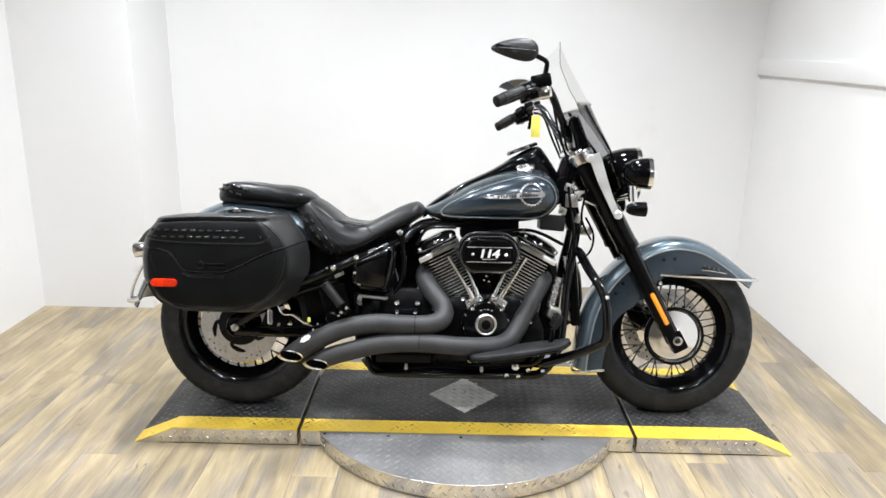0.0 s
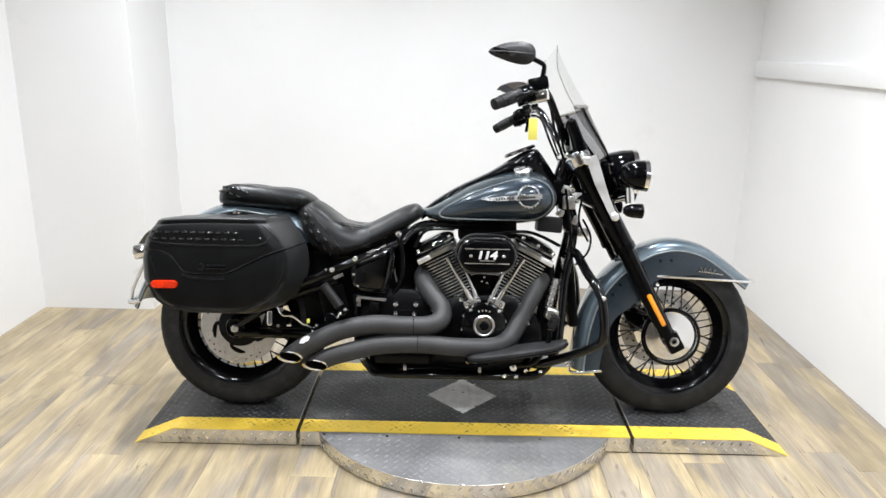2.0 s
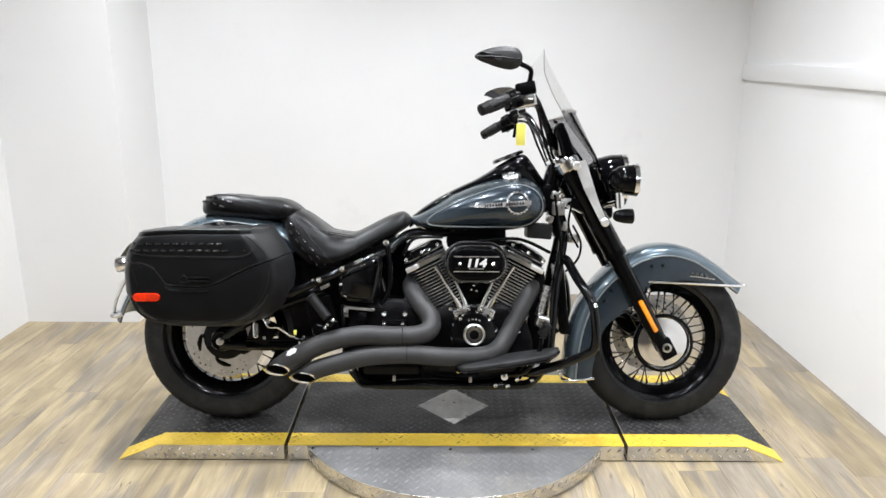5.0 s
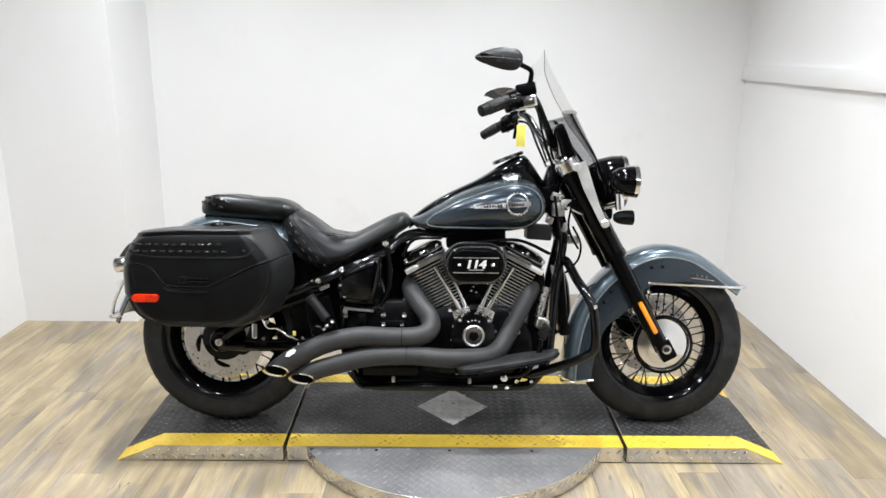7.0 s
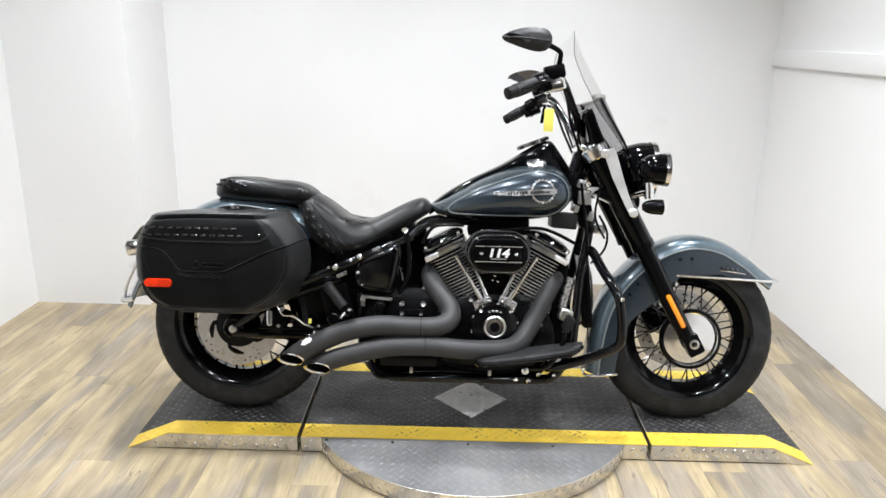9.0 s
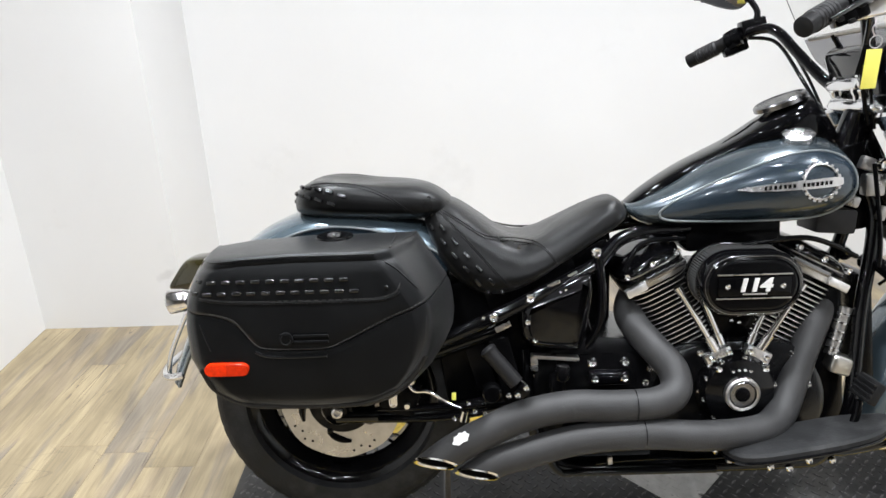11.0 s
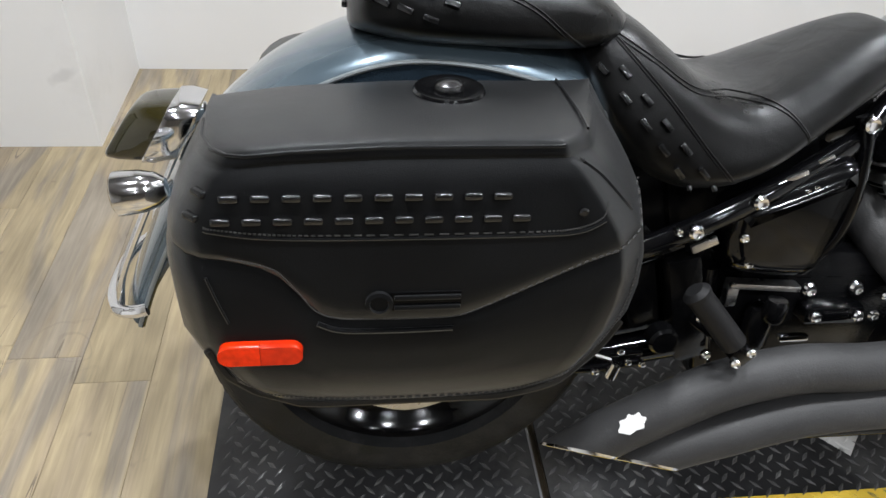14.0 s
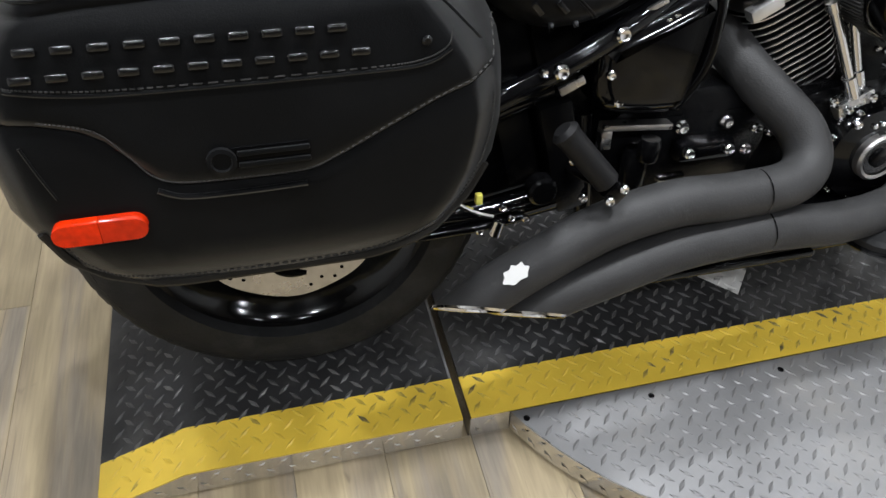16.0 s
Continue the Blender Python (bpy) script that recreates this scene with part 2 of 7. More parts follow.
SEAT_LEATHER = material("soft_black_leather", (0.0036, 0.0035, 0.0035), 0.34, spec=0.12, graze=0.76, sheen=0.028, var=0.35, scale=10, bump=0.18, bump_scale=520, rvar=0.09, tint=COOL, waves=0.20, wave_scale=14)
EDGE = material("dusty_leather_edge", (0.011, 0.0102, 0.009), 0.5, spec=0.2, var=0.4, scale=14, bump=0.15, bump_scale=600)
STITCH = material("grey_thread", (0.026, 0.025, 0.024), 0.7)
THREAD = material("dark_thread", (0.016, 0.0155, 0.015), 0.6)
LACE = material("laced_trim", (0.004, 0.004, 0.0044), 0.2, spec=0.55, rvar=0.04, tint=COOL)
CHROME = material("chrome", (0.78, 0.78, 0.79), 0.11, 1.0, rvar=0.03, scale=15)
STEEL = material("brushed_steel", (0.52, 0.51, 0.50), 0.32, 1.0, var=0.12, scale=60, rvar=0.1)
MACHINED = material("machined_metal", (0.62, 0.61, 0.58), 0.28, 1.0, var=0.1, scale=40)
SPOKE = material("dark_steel_spoke", (0.16, 0.16, 0.165), 0.25, 1.0)
FIN = material("cylinder_fin", (0.006, 0.006, 0.0065), 0.28, spec=0.3, var=0.2)
PLEAT = material("filter_paper", (0.06, 0.06, 0.06), 0.6, spec=0.2, var=0.2)
RUBBER = material("tyre_rubber", (0.0145, 0.0150, 0.0158), 0.60, spec=0.18, var=0.3, scale=14, bump=0.35, bump_scale=200, second=(0.040, 0.0405, 0.0415), mask=(0.5, 0.75), mask_scale=9)
GRIP = material("grip_rubber", (0.008, 0.008, 0.0085), 0.5, spec=0.2, bump=0.2)
# near-black matt colour for the inside of the pipes
BORE_BLACK = material("bore_black", (0.003, 0.003, 0.003), 0.95, spec=0.05)
WRAP = material("black_ceramic_pipe", (0.030, 0.030, 0.0307), 0.50, spec=0.30, var=0.2, scale=18, bump=0.3, bump_scale=350, second=(0.050, 0.050, 0.050), mask=(0.62, 0.72), mask_scale=34)
SILVER_BLUE = material("silver_blue_paint", (0.092, 0.128, 0.155), 0.26, 0.5, coat=1.0, var=0.06, scale=900)
TANK_BLUE = material("tank_blue_paint", (0.050, 0.066, 0.078), 0.24, 0.5, coat=1.0, var=0.06, scale=900)
DEEP_BLUE = material("deep_blue_paint", (0.020, 0.033, 0.047), 0.25, 0.35, coat=0.6, var=0.15, scale=900)
PIN = material("pinstripe", (0.20, 0.22, 0.23), 0.3, 0.3)
# deeper copy of the reflector red, painting its less lit half
RED_SHADED = material("red_reflector_shaded", (0.50, 0.022, 0.003), 0.12, coat=0.0, spec=0.25, var=0.25, scale=90)
RED = material("red_reflector", (0.62, 0.026, 0.002), 0.12, coat=0.0, spec=0.25, var=0.3, scale=90)
AMBER = material("amber_reflector", (0.88, 0.33, 0.014), 0.2, coat=1.0, var=0.1, scale=120)
SMOKE = material("smoked_lens", (0.020, 0.017, 0.005), 0.08, coat=0.4)
CLEAR = glass_material("clear_screen", (0.972, 0.974, 0.970), 0.0, 0.004, 0.08)
TINT = glass_material("smoked_screen", (0.62, 0.62, 0.63))
EMBLEM = material("emblem_chrome", (0.66, 0.66, 0.67), 0.24, 1.0, var=0.15, scale=60, rvar=0.1, bump=0.3, bump_scale=250)
ALLOY = material("polished_alloy", (0.86, 0.86, 0.86), 0.42, 1.0, var=0.06, scale=30, rvar=0.08)
SHELL = material("mirror_shell_black", (0.014, 0.014, 0.015), 0.46, spec=0.3, var=0.2, scale=40, bump=0.15)
MIRROR = material("mirror_glass", (0.85, 0.80, 0.74), 0.02, 1.0)
TAG = material("yellow_tag", (0.90, 0.84, 0.16), 0.5, var=0.05)
WHITE = material("white_print", (0.75, 0.75, 0.74), 0.4)
GREY = material("grey_print", (0.35, 0.35, 0.34), 0.4)
PLATE_BLACK = material("black_painted_plate", (0.023, 0.023, 0.024), 0.40, spec=0.32, var=0.3, scale=10, rvar=0.12, bump=0.1, second=(0.085, 0.083, 0.080), mask=(0.54, 0.74), mask_scale=4)
DIAMOND = material("worn_white_mark", (0.66, 0.655, 0.64), 0.5, 0.0, var=0.2, scale=25, second=(0.09, 0.088, 0.083), mask=(0.60, 0.68), mask_scale=22)
# paler than the plate: worn paint, plus the lugs' glints put into the colour
WORN_GLINT = material("worn_black_lug_glints", (0.060, 0.060, 0.061), 0.32, 0.0, var=0.4, scale=16, second=(0.15, 0.15, 0.147), mask=(0.54, 0.72), mask_scale=11)
PLATE_YELLOW = material("yellow_painted_plate", (0.80, 0.56, 0.065), 0.42, var=0.14, scale=9, second=(0.24, 0.18, 0.05), mask=(0.64, 0.76), mask_scale=30)
YELLOW_LUG = material("worn_yellow_lug", (0.76, 0.53, 0.06), 0.38, var=0.2, scale=12, second=(0.10, 0.08, 0.04), mask=(0.52, 0.62), mask_scale=7)
PLATE_BARE = material("bare_tread_plate", (0.205, 0.205, 0.208), 0.50, 0.5, var=0.2, scale=7, rvar=0.12, second=(0.26, 0.25, 0.235), mask=(0.5, 0.75), mask_scale=5)
SKIRT = material("bare_skirt_plate", (0.66, 0.65, 0.63), 0.17, 1.0, var=0.1, scale=9, rvar=0.06, second=(0.45, 0.43, 0.39), mask=(0.55, 0.75), mask_scale=8)
# near-black colour that draws the shaded gap below the platform's skirt
BASE_SHADE = material("base_gap_shade", (0.012, 0.012, 0.012), 0.8)
DARKWOOD = material("dark_frame_wood", (0.035, 0.026, 0.020), 0.45, var=0.4, scale=14)
GLOW = glow_material("lamp_diffuser", (1.0, 0.97, 0.92), 9.0)


# ---- mesh helpers ----
def link_mesh(name, bm, mat, parent=None, label="", category="", kind="", group="", sharp=38):
    bmesh.ops.recalc_face_normals(bm, faces=bm.faces[:])
    lim = math.radians(sharp)
    for f in bm.faces:
        f.smooth = True
    for e in bm.edges:
        if len(e.link_faces) == 2 and e.calc_face_angle(0) > lim:
            e.smooth = False
    me = bpy.data.meshes.new(name)
    bm.to_mesh(me)
    bm.free()
    for k in (mat if isinstance(mat, (list, tuple)) else [mat]):
        me.materials.append(k)
    ob = new(name, me)
    ob.parent = parent
    return tagged(ob, label, category, group, kind)


def part(name, bm, mat, parent, label="", m=None):
    if m is not None:
        bm.transform(m)
    return link_mesh(name, bm, mat, parent, label)


def piece(name, mesh, m, parent):
    ob = new(name, mesh)
    ob.parent = parent
    ob.matrix_basis = m
    return ob


def mesh_of(bm, mat, name):
    bmesh.ops.recalc_face_normals(bm, faces=bm.faces[:])
    for f in bm.faces:
        f.smooth = True
    for e in bm.edges:
        if len(e.link_faces) == 2 and e.calc_face_angle(0) > 0.66:
            e.smooth = False
    me = bpy.data.meshes.new(name)
    bm.to_mesh(me)
    bm.free()
    me.materials.append(mat)
    return me


def spline(pts, n=8, closed=False):
    """Catmull-Rom through the points."""
    P = [Vector(p) for p in pts]
    k = len(P)
    out = []
    for i in range(k if closed else k - 1):
        a, b, c, d = (P[(i - 1) % k], P[i], P[(i + 1) % k], P[(i + 2) % k]) if closed else (P[max(i - 1, 0)], P[i], P[i + 1], P[min(i + 2, k - 1)])
        for j in range(n):
            t = j / n
            out.append(0.5 * (2 * b + (c - a) * t + (2 * a - 5 * b + 4 * c - d) * t * t + (3 * b - a - 3 * c + d) * t ** 3))
    if not closed:
        out.append(P[-1])
    return out


def bridge(bm, a, b, mat=0):
    n = len(a)
    for i in range(n):
        f = bm.faces.new((a[i], a[(i + 1) % n], b[(i + 1) % n], b[i]))
        f.material_index = mat


def loft(bm, rings, cap=True, closed=False):
    vr = [[bm.verts.new(p) for p in r] for r in rings]
    for a, b in zip(vr, vr[1:]):
        bridge(bm, a, b)
    if closed:
        bridge(bm, vr[-1], vr[0])
    elif cap:
        bm.faces.new(vr[0])
        bm.faces.new(vr[-1])
    return vr


def tube(bm, pts, r, seg=14, n=8, closed=False, smooth=True, cap=True, end_plane=None):
    """Round tube along a smoothed path; r is one radius or one at each given point."""
    rs = r if isinstance(r, (list, tuple)) else [r] * len(pts)
    if smooth and len(pts) > 2:
        path = spline(pts, n, closed)
        rr = [v.x for v in spline([(q, 0, 0) for q in rs], n, closed)]
    else:
        path, rr = [Vector(p) for p in pts], list(rs)
    k = len(path)
    rings = []
    nrm = None
    for i in range(k):
        t = (path[(i + 1) % k] - path[(i - 1) % k] if closed else path[min(i + 1, k - 1)] - path[max(i - 1, 0)]).normalized()
        if nrm is None:
            nrm = t.orthogonal().normalized()
        nrm = (nrm - t * nrm.dot(t)).normalized()
        bi = t.cross(nrm)
        ring = [path[i] + rr[i] * (math.cos(2 * math.pi * j / seg) * nrm + math.sin(2 * math.pi * j / seg) * bi) for j in range(seg)]
        if end_plane is not None and i > k - 18:
            nn = Vector(end_plane).normalized()
            gap = [(path[-1] - p).dot(nn) / t.dot(nn) for p in ring]
            ring = [p + t * (q if i == k - 1 else min(q, 0)) for p, q in zip(ring, gap)]
        rings.append(ring)
    return loft(bm, rings, cap, closed), rings


def lathe(bm, profile, origin, axis, seg=32, cap=True, ring=False):
    """Turn (along, radius) pairs about an axis through origin."""
    ax = Vector(axis).normalized()
    u = ax.orthogonal().normalized()
    v = ax.cross(u)
    o = Vector(origin)
    rings = [[o + ax * a + r * (math.cos(2 * math.pi * j / seg) * u + math.sin(2 * math.pi * j / seg) * v) for j in range(seg)] for a, r in profile]
    return loft(bm, rings, cap, ring)


def box(bm, centre, size, bevel=0.0, rot=(0, 0, 0), segments=2):
    m = pose(*centre, *rot) @ Matrix.Diagonal((*size, 1))
    r = bmesh.ops.create_cube(bm, size=1, matrix=m)
    if bevel:
        es = {e for v in r["verts"] for e in v.link_edges}
        bmesh.ops.bevel(bm, geom=list(es), offset=bevel, segments=segments, affect="EDGES", profile=0.6)


def bolt(bm, c, axis, r=0.008, h=0.006):
    lathe(bm, [(0, r), (h * 0.7, r), (h, r * 0.75)], c, axis, 12)


def inset(poly, d):
    """Move each corner of a closed outline inwards by d."""
    k = len(poly)
    area = sum(poly[i][0] * poly[(i + 1) % k][1] - poly[(i + 1) % k][0] * poly[i][1] for i in range(k))
    s = 1 if area > 0 else -1
    out = []
    for i in range(k):
        a, c = poly[i - 1], poly[(i + 1) % k]
        t = Vector((c[0] - a[0], c[1] - a[1])).normalized()
        out.append((poly[i][0] - s * t.y * d, poly[i][1] + s * t.x * d))
    return out


def slab(bm, outline, ys, dz=None):
    """Closed side outline (x, z) carried through (y, inset) steps, with rounded borders."""
    rings = []
    for y, d in ys:
        ring = inset(outline, d) if d else outline
        rings.append([(x, y, z + (dz(x, y, z) if dz else 0)) for x, z in ring])
    loft(bm, rings)


def interp(table, x, col=1):
    xs = [r[0] for r in table]
    return float(np.interp(x, xs, [r[col] for r in table]))


BOLTS = {}


def bolts(places, axis, r, h, mat, parent, m=None, name="bolt"):
    """Separate round bolt heads that share one mesh."""
    if mat.name not in BOLTS:
        bm = bmesh.new()
        lathe(bm, [(0, 1), (0.7, 1), (1, 0.72), (0.86, 0.5), (0.86, 0.01)], (0, 0, 0), (0, 0, 1), 12)
        BOLTS[mat.name] = mesh_of(bm, mat, "bolt")
    rot = Vector(axis).to_track_quat("Z", "Y").to_matrix().to_4x4()
    for p in places:
        piece(name, BOLTS[mat.name], (m if m is not None else Matrix.Identity(4)) @ Matrix.Translation(p) @ rot @ Matrix.Diagonal((r, r, h, 1)), parent)


def thing(name, label, category, m=None, group=""):
    ob = new(name)
    ob.empty_display_size = 0.1
    if m is not None:
        ob.matrix_basis = m
    return tagged(ob, label, category, group)


# ---- room ----
LEFT, RIGHT, BACK, STUB, JOG, FRONT = -2.23, 1.685, 1.61, 1.10, -1.635, -7.5


def wall(name, lo, hi, mat=WALL, label="smooth white painted wall with faint greyer blotches"):
    bm = bmesh.new()
    box(bm, [(a + b) / 2 for a, b in zip(lo, hi)], [b - a for a, b in zip(lo, hi)])
    return link_mesh(name, bm, mat, None, label, "wall", "structure")


wall("wall_left", (LEFT - 0.12, FRONT, 0), (LEFT, BACK + 0.12, CEIL))
wall("wall_back_stub", (LEFT, STUB, 0), (JOG, BACK + 0.12, CEIL), scuffed_paint(), label="white boxed-out wall section with a shaded side face")
wall("wall_back", (JOG, BACK, 0), (RIGHT, BACK + 0.12, CEIL))
wall("wall_right", (RIGHT, FRONT, 0), (RIGHT + 0.12, BACK + 0.12, CEIL))
wall("wall_front", (LEFT - 0.12, FRONT - 0.12, 0), (RIGHT + 0.12, FRONT, CEIL), FAR_WALL, "plain beige painted wall")
wall("ceiling", (LEFT - 0.12, FRONT - 0.12, CEIL), (RIGHT + 0.12, BACK + 0.12, CEIL + 0.1), CEILING, "plain dark grey ceiling")
floor = wall("floor", (LEFT - 0.12, FRONT - 0.12, -0.1), (RIGHT + 0.12, BACK + 0.12, -0.006), GROUT, "pale oak-look vinyl plank floor")
bm = bmesh.new()
box(bm, (RIGHT - 0.009, (FRONT + BACK) / 2, 1.320), (0.018, BACK - FRONT - 0.004, 0.086), 0.003)
link_mesh("trim", bm, WALL, None, "white painted rail board along the wall", "trim", "structure")

for lx, ly in LAMPS:
    lamp = thing("ceiling_light", "round white recessed ceiling downlight, switched on", "lamp", pose(lx, ly, CEIL), "ceiling downlights")
    bm = bmesh.new()
    lathe(bm, [(0.001, 0.10), (-0.012, 0.10), (-0.014, 0.085), (-0.006, 0.08)], (0, 0, 0), (0, 0, 1), 32)
    part("frame", bm, LAMP_TRIM, lamp)
    bm = bmesh.new()
    lathe(bm, [(-0.0065, 0.079), (-0.008, 0.079)], (0, 0, 0), (0, 0, 1), 32)
    part("diffuser", bm, GLOW, lamp, "glowing white diffuser")
    data = bpy.data.lights.new("downlight", "AREA")
    data.shape, data.size, data.energy, data.color = "DISK", 0.15, WATTS, (0.925, 0.955, 1.0)
    data.spread = math.radians(SPREAD)
    light = new("light_source", data)
    light.parent = lamp
    light.matrix_basis = pose(0, 0, -0.016)

# ---- framed wire panel on the left wall ----
panel = thing("wall_panel", "dark wood-framed white wire mesh panel hung on the wall", "wall panel", pose(LEFT, 0, 0))
PY0, PY1, PZ0, PZ1 = -0.75, 0.35, 0.10, 1.75
for lo, hi in (((PY0, PZ0), (PY1, PZ0 + 0.07)), ((PY0, PZ1 - 0.07), (PY1, PZ1)), ((PY0, PZ0 + 0.071), (PY0 + 0.07, PZ1 - 0.071)), ((PY1 - 0.07, PZ0 + 0.071), (PY1, PZ1 - 0.071))):
    bm = bmesh.new()
    box(bm, (0.022, (lo[0] + hi[0]) / 2, (lo[1] + hi[1]) / 2), (0.04, hi[0] - lo[0], hi[1] - lo[1]), 0.006)
    part("frame_rail", bm, DARKWOOD, panel)
bm = bmesh.new()
box(bm, (0.004, (PY0 + PY1) / 2, (PZ0 + PZ1) / 2), (0.004, PY1 - PY0 - 0.13, PZ1 - PZ0 - 0.13))
part("backing", bm, WHITE, panel, "pale backing board")
bm = bmesh.new()
step = 0.028
a0, a1, b0, b1 = PY0 + 0.07, PY1 - 0.07, PZ0 + 0.07, PZ1 - 0.07
for sgn in (1, -1):
    c = -3.0
    while c < 3.0:
        c += step
        q = []
        for y in (a0, a1):
            z = c + sgn * y * 0.6
            if b0 <= z <= b1:
                q.append((y, z))
        for z in (b0, b1):
            y = (z - c) / (sgn * 0.6)
            if a0 < y < a1:
                q.append((y, z))
        if len(q) >= 2 and abs(q[0][0] - q[1][0]) > 0.005:
            tube(bm, [(0.016, *q[0]), (0.016, *q[1])], 0.0022, 5, smooth=False, cap=False)
tagged(part("wire_mesh", bm, GREY, panel, "diamond wire mesh"), kind="stuff")

# ---- platform ----
H = 0.064
PX0, PX1, SX0, SX1, BX0, BX1 = -1.166, 1.206, -0.570, 0.637, -1.022, 1.064
PYF, PYB, YSF, YSB = -0.275, 0.315, -0.192, 0.238
DX, DY, DR = 0.028, -0.005, 0.589
platform = thing("display_platform", "low tread-plate display platform, black with yellow borders", "platform")


def top_z(x):
    if x < BX0:
        return 0.003 + (H - 0.003) * (x - PX0) / (BX0 - PX0)
    if x > BX1:
        return 0.003 + (H - 0.003) * (PX1 - x) / (PX1 - BX1)
    return H


def sheet(name, xs, y0, y1, mat, parent, label=""):
    """Plate following the platform's height along x."""
    bm = bmesh.new()
    rows = [[bm.verts.new((x, y, top_z(x) - d)) for y, d in ((y0, 0), (y1, 0), (y1, 0.003), (y0, 0.003))] for x in xs]
    for a, b in zip(rows, rows[1:]):
        bridge(bm, a, b)
    bm.faces.new(rows[0])
    bm.faces.new(rows[-1])
    return part(name, bm, mat, parent, label)


def solid(name, xs, y0, y1, parent):
    bm = bmesh.new()
    def stack(bm, lo, hi, d):
        rows = [[bm.verts.new(p) for p in ((x, y0 + d, lo(x)), (x, y1 - d, lo(x)), (x, y1 - d, hi(x)), (x, y0 + d, hi(x)))] for x in xs]
        for a, b in zip(rows, rows[1:]):
            bridge(bm, a, b)
        bm.faces.new(rows[0])
        bm.faces.new(rows[-1])

    def shade_strip(x):
        return min(0.005, 0.4 * (top_z(x) - 0.0032)) if top_z(x) > 0.0034 else -0.0005
    stack(bm, shade_strip, lambda x: top_z(x) - 0.0032, 0.0)
    ob = part(name, bm, SKIRT, parent, "bare metal skirt")
    # recessed dark strip standing in for the contact shadow at the floor
    bm = bmesh.new()
    stack(bm, lambda x: -0.001, shade_strip, 0.004)
    part("shade_strip", bm, BASE_SHADE, ob, "dark strip put in for the shaded gap at the base")
    return ob


GAP = 0.007
SECTIONS = [("rear_ramp", [PX0, BX0, SX0 - GAP]), ("centre_deck", [SX0 + GAP, SX1 - GAP]), ("front_ramp", [SX1 + GAP, BX1, PX1])]
for name, xs in SECTIONS:
    deck = solid(name, xs, PYF, PYB, platform)
    if name == "centre_deck":
        dl, dw = 0.139, 0.150
        cx, cy = 0.028, 0.028
        bm = bmesh.new()
        q = [(cx - dl, cy), (cx, cy - dw), (cx + dl, cy), (cx, cy + dw)]
        lo = [bm.verts.new((*p, H - 0.003)) for p in q]
        hi = [bm.verts.new((*p, H)) for p in q]
        bm.faces.new(hi)
        bm.faces.new(lo)
        bridge(bm, lo, hi)
        part("diamond_mark", bm, DIAMOND, deck, "worn whitish diamond mark")
        bm = bmesh.new()
        e = 0.0006
        q = [(cx - dl - e, cy), (cx, cy - dw - e), (cx + dl + e, cy), (cx, cy + dw + e)]
        inn = [bm.verts.new((*p, H)) for p in q]
        xa, xb = xs
        rim = {k: bm.verts.new((*p, H)) for k, p in dict(w=(xa, cy), s=(cx, YSF), e=(xb, cy), n=(cx, YSB), sw=(xa, YSF), se=(xb, YSF), ne=(xb, YSB), nw=(xa, YSB)).items()}
        bm.faces.new((rim["w"], rim["sw"], rim["s"], inn[1], inn[0]))
        bm.faces.new((rim["s"], rim["se"], rim["e"], inn[2], inn[1]))
        bm.faces.new((rim["e"], rim["ne"], rim["n"], inn[3], inn[2]))
        bm.faces.new((rim["n"], rim["nw"], rim["w"], inn[0], inn[3]))
        part("black_field", bm, PLATE_BLACK, deck, "worn black paint")
    else:
        sheet("black_field", xs, YSF, YSB, PLATE_BLACK, deck, "worn black paint")
    sheet("yellow_border", xs, PYF, YSF, PLATE_YELLOW, deck, "yellow painted border")
    sheet("yellow_border", xs, YSB, PYB, PLATE_YELLOW, deck, "yellow painted border")

for sgn, edge in ((-1, PYF - 0.002), (1, PYB + 0.002)):
    half = math.acos(abs(edge - DY) / DR)
    mid = -math.pi / 2 if sgn < 0 else math.pi / 2
    arc = [mid + half * (2 * k / 40 - 1) for k in range(41)]
    bm = bmesh.new()
    top = [bm.verts.new((DX + DR * math.cos(a), DY + DR * math.sin(a), H - 0.002)) for a in arc]
    flare = 1 - 0.004 / DR
    low = [bm.verts.new((DX + (DR * flare) * math.cos(a), min(edge, DY + DR * flare * math.sin(a)) if sgn < 0 else max(edge, DY + DR * flare * math.sin(a)), 0.005)) for a in arc]
    bm.faces.new(top)
    bm.faces.new(low)
    bridge(bm, low, top)
    bm.faces.ensure_lookup_table()
    for f in bm.faces:
        if len(f.verts) == 4:
            f.material_index = 1
    disc = part("turntable", bm, [PLATE_BARE, SKIRT], platform, "bare aluminium tread-plate turntable edge")
    # same painted gap shade under the turntable edge
    bm = bmesh.new()
    inner = [(DX + (DR - 0.009) * math.cos(a), min(edge, DY + (DR - 0.009) * math.sin(a)) if sgn < 0 else max(edge, DY + (DR - 0.009) * math.sin(a))) for a in arc]
    loft(bm, [[(x, y, z) for x, y in inner] for z in (-0.001, 0.005)])
    part("shade_strip", bm, BASE_SHADE, disc, "dark strip put in for the shaded gap at the base")
    bm = bmesh.new()
    tube(bm, [(DX + (DR - 0.0006) * math.cos(a), DY + (DR - 0.0006) * math.sin(a), H - 0.0024) for a in arc[1:-1]], 0.0013, 6, smooth=False)
    part("rim_edge", bm, STEEL, disc, "bright worn rim edge")
    if sgn < 0:
        bolts([(x, y, H - 0.002) for x, y in ((-0.50 + DX, -0.295), (-0.245, -0.300), (0.012, -0.300), (0.30, -0.300))], (0, 0, 1), 0.0055, 0.0015, SATIN, disc, None, "screw")

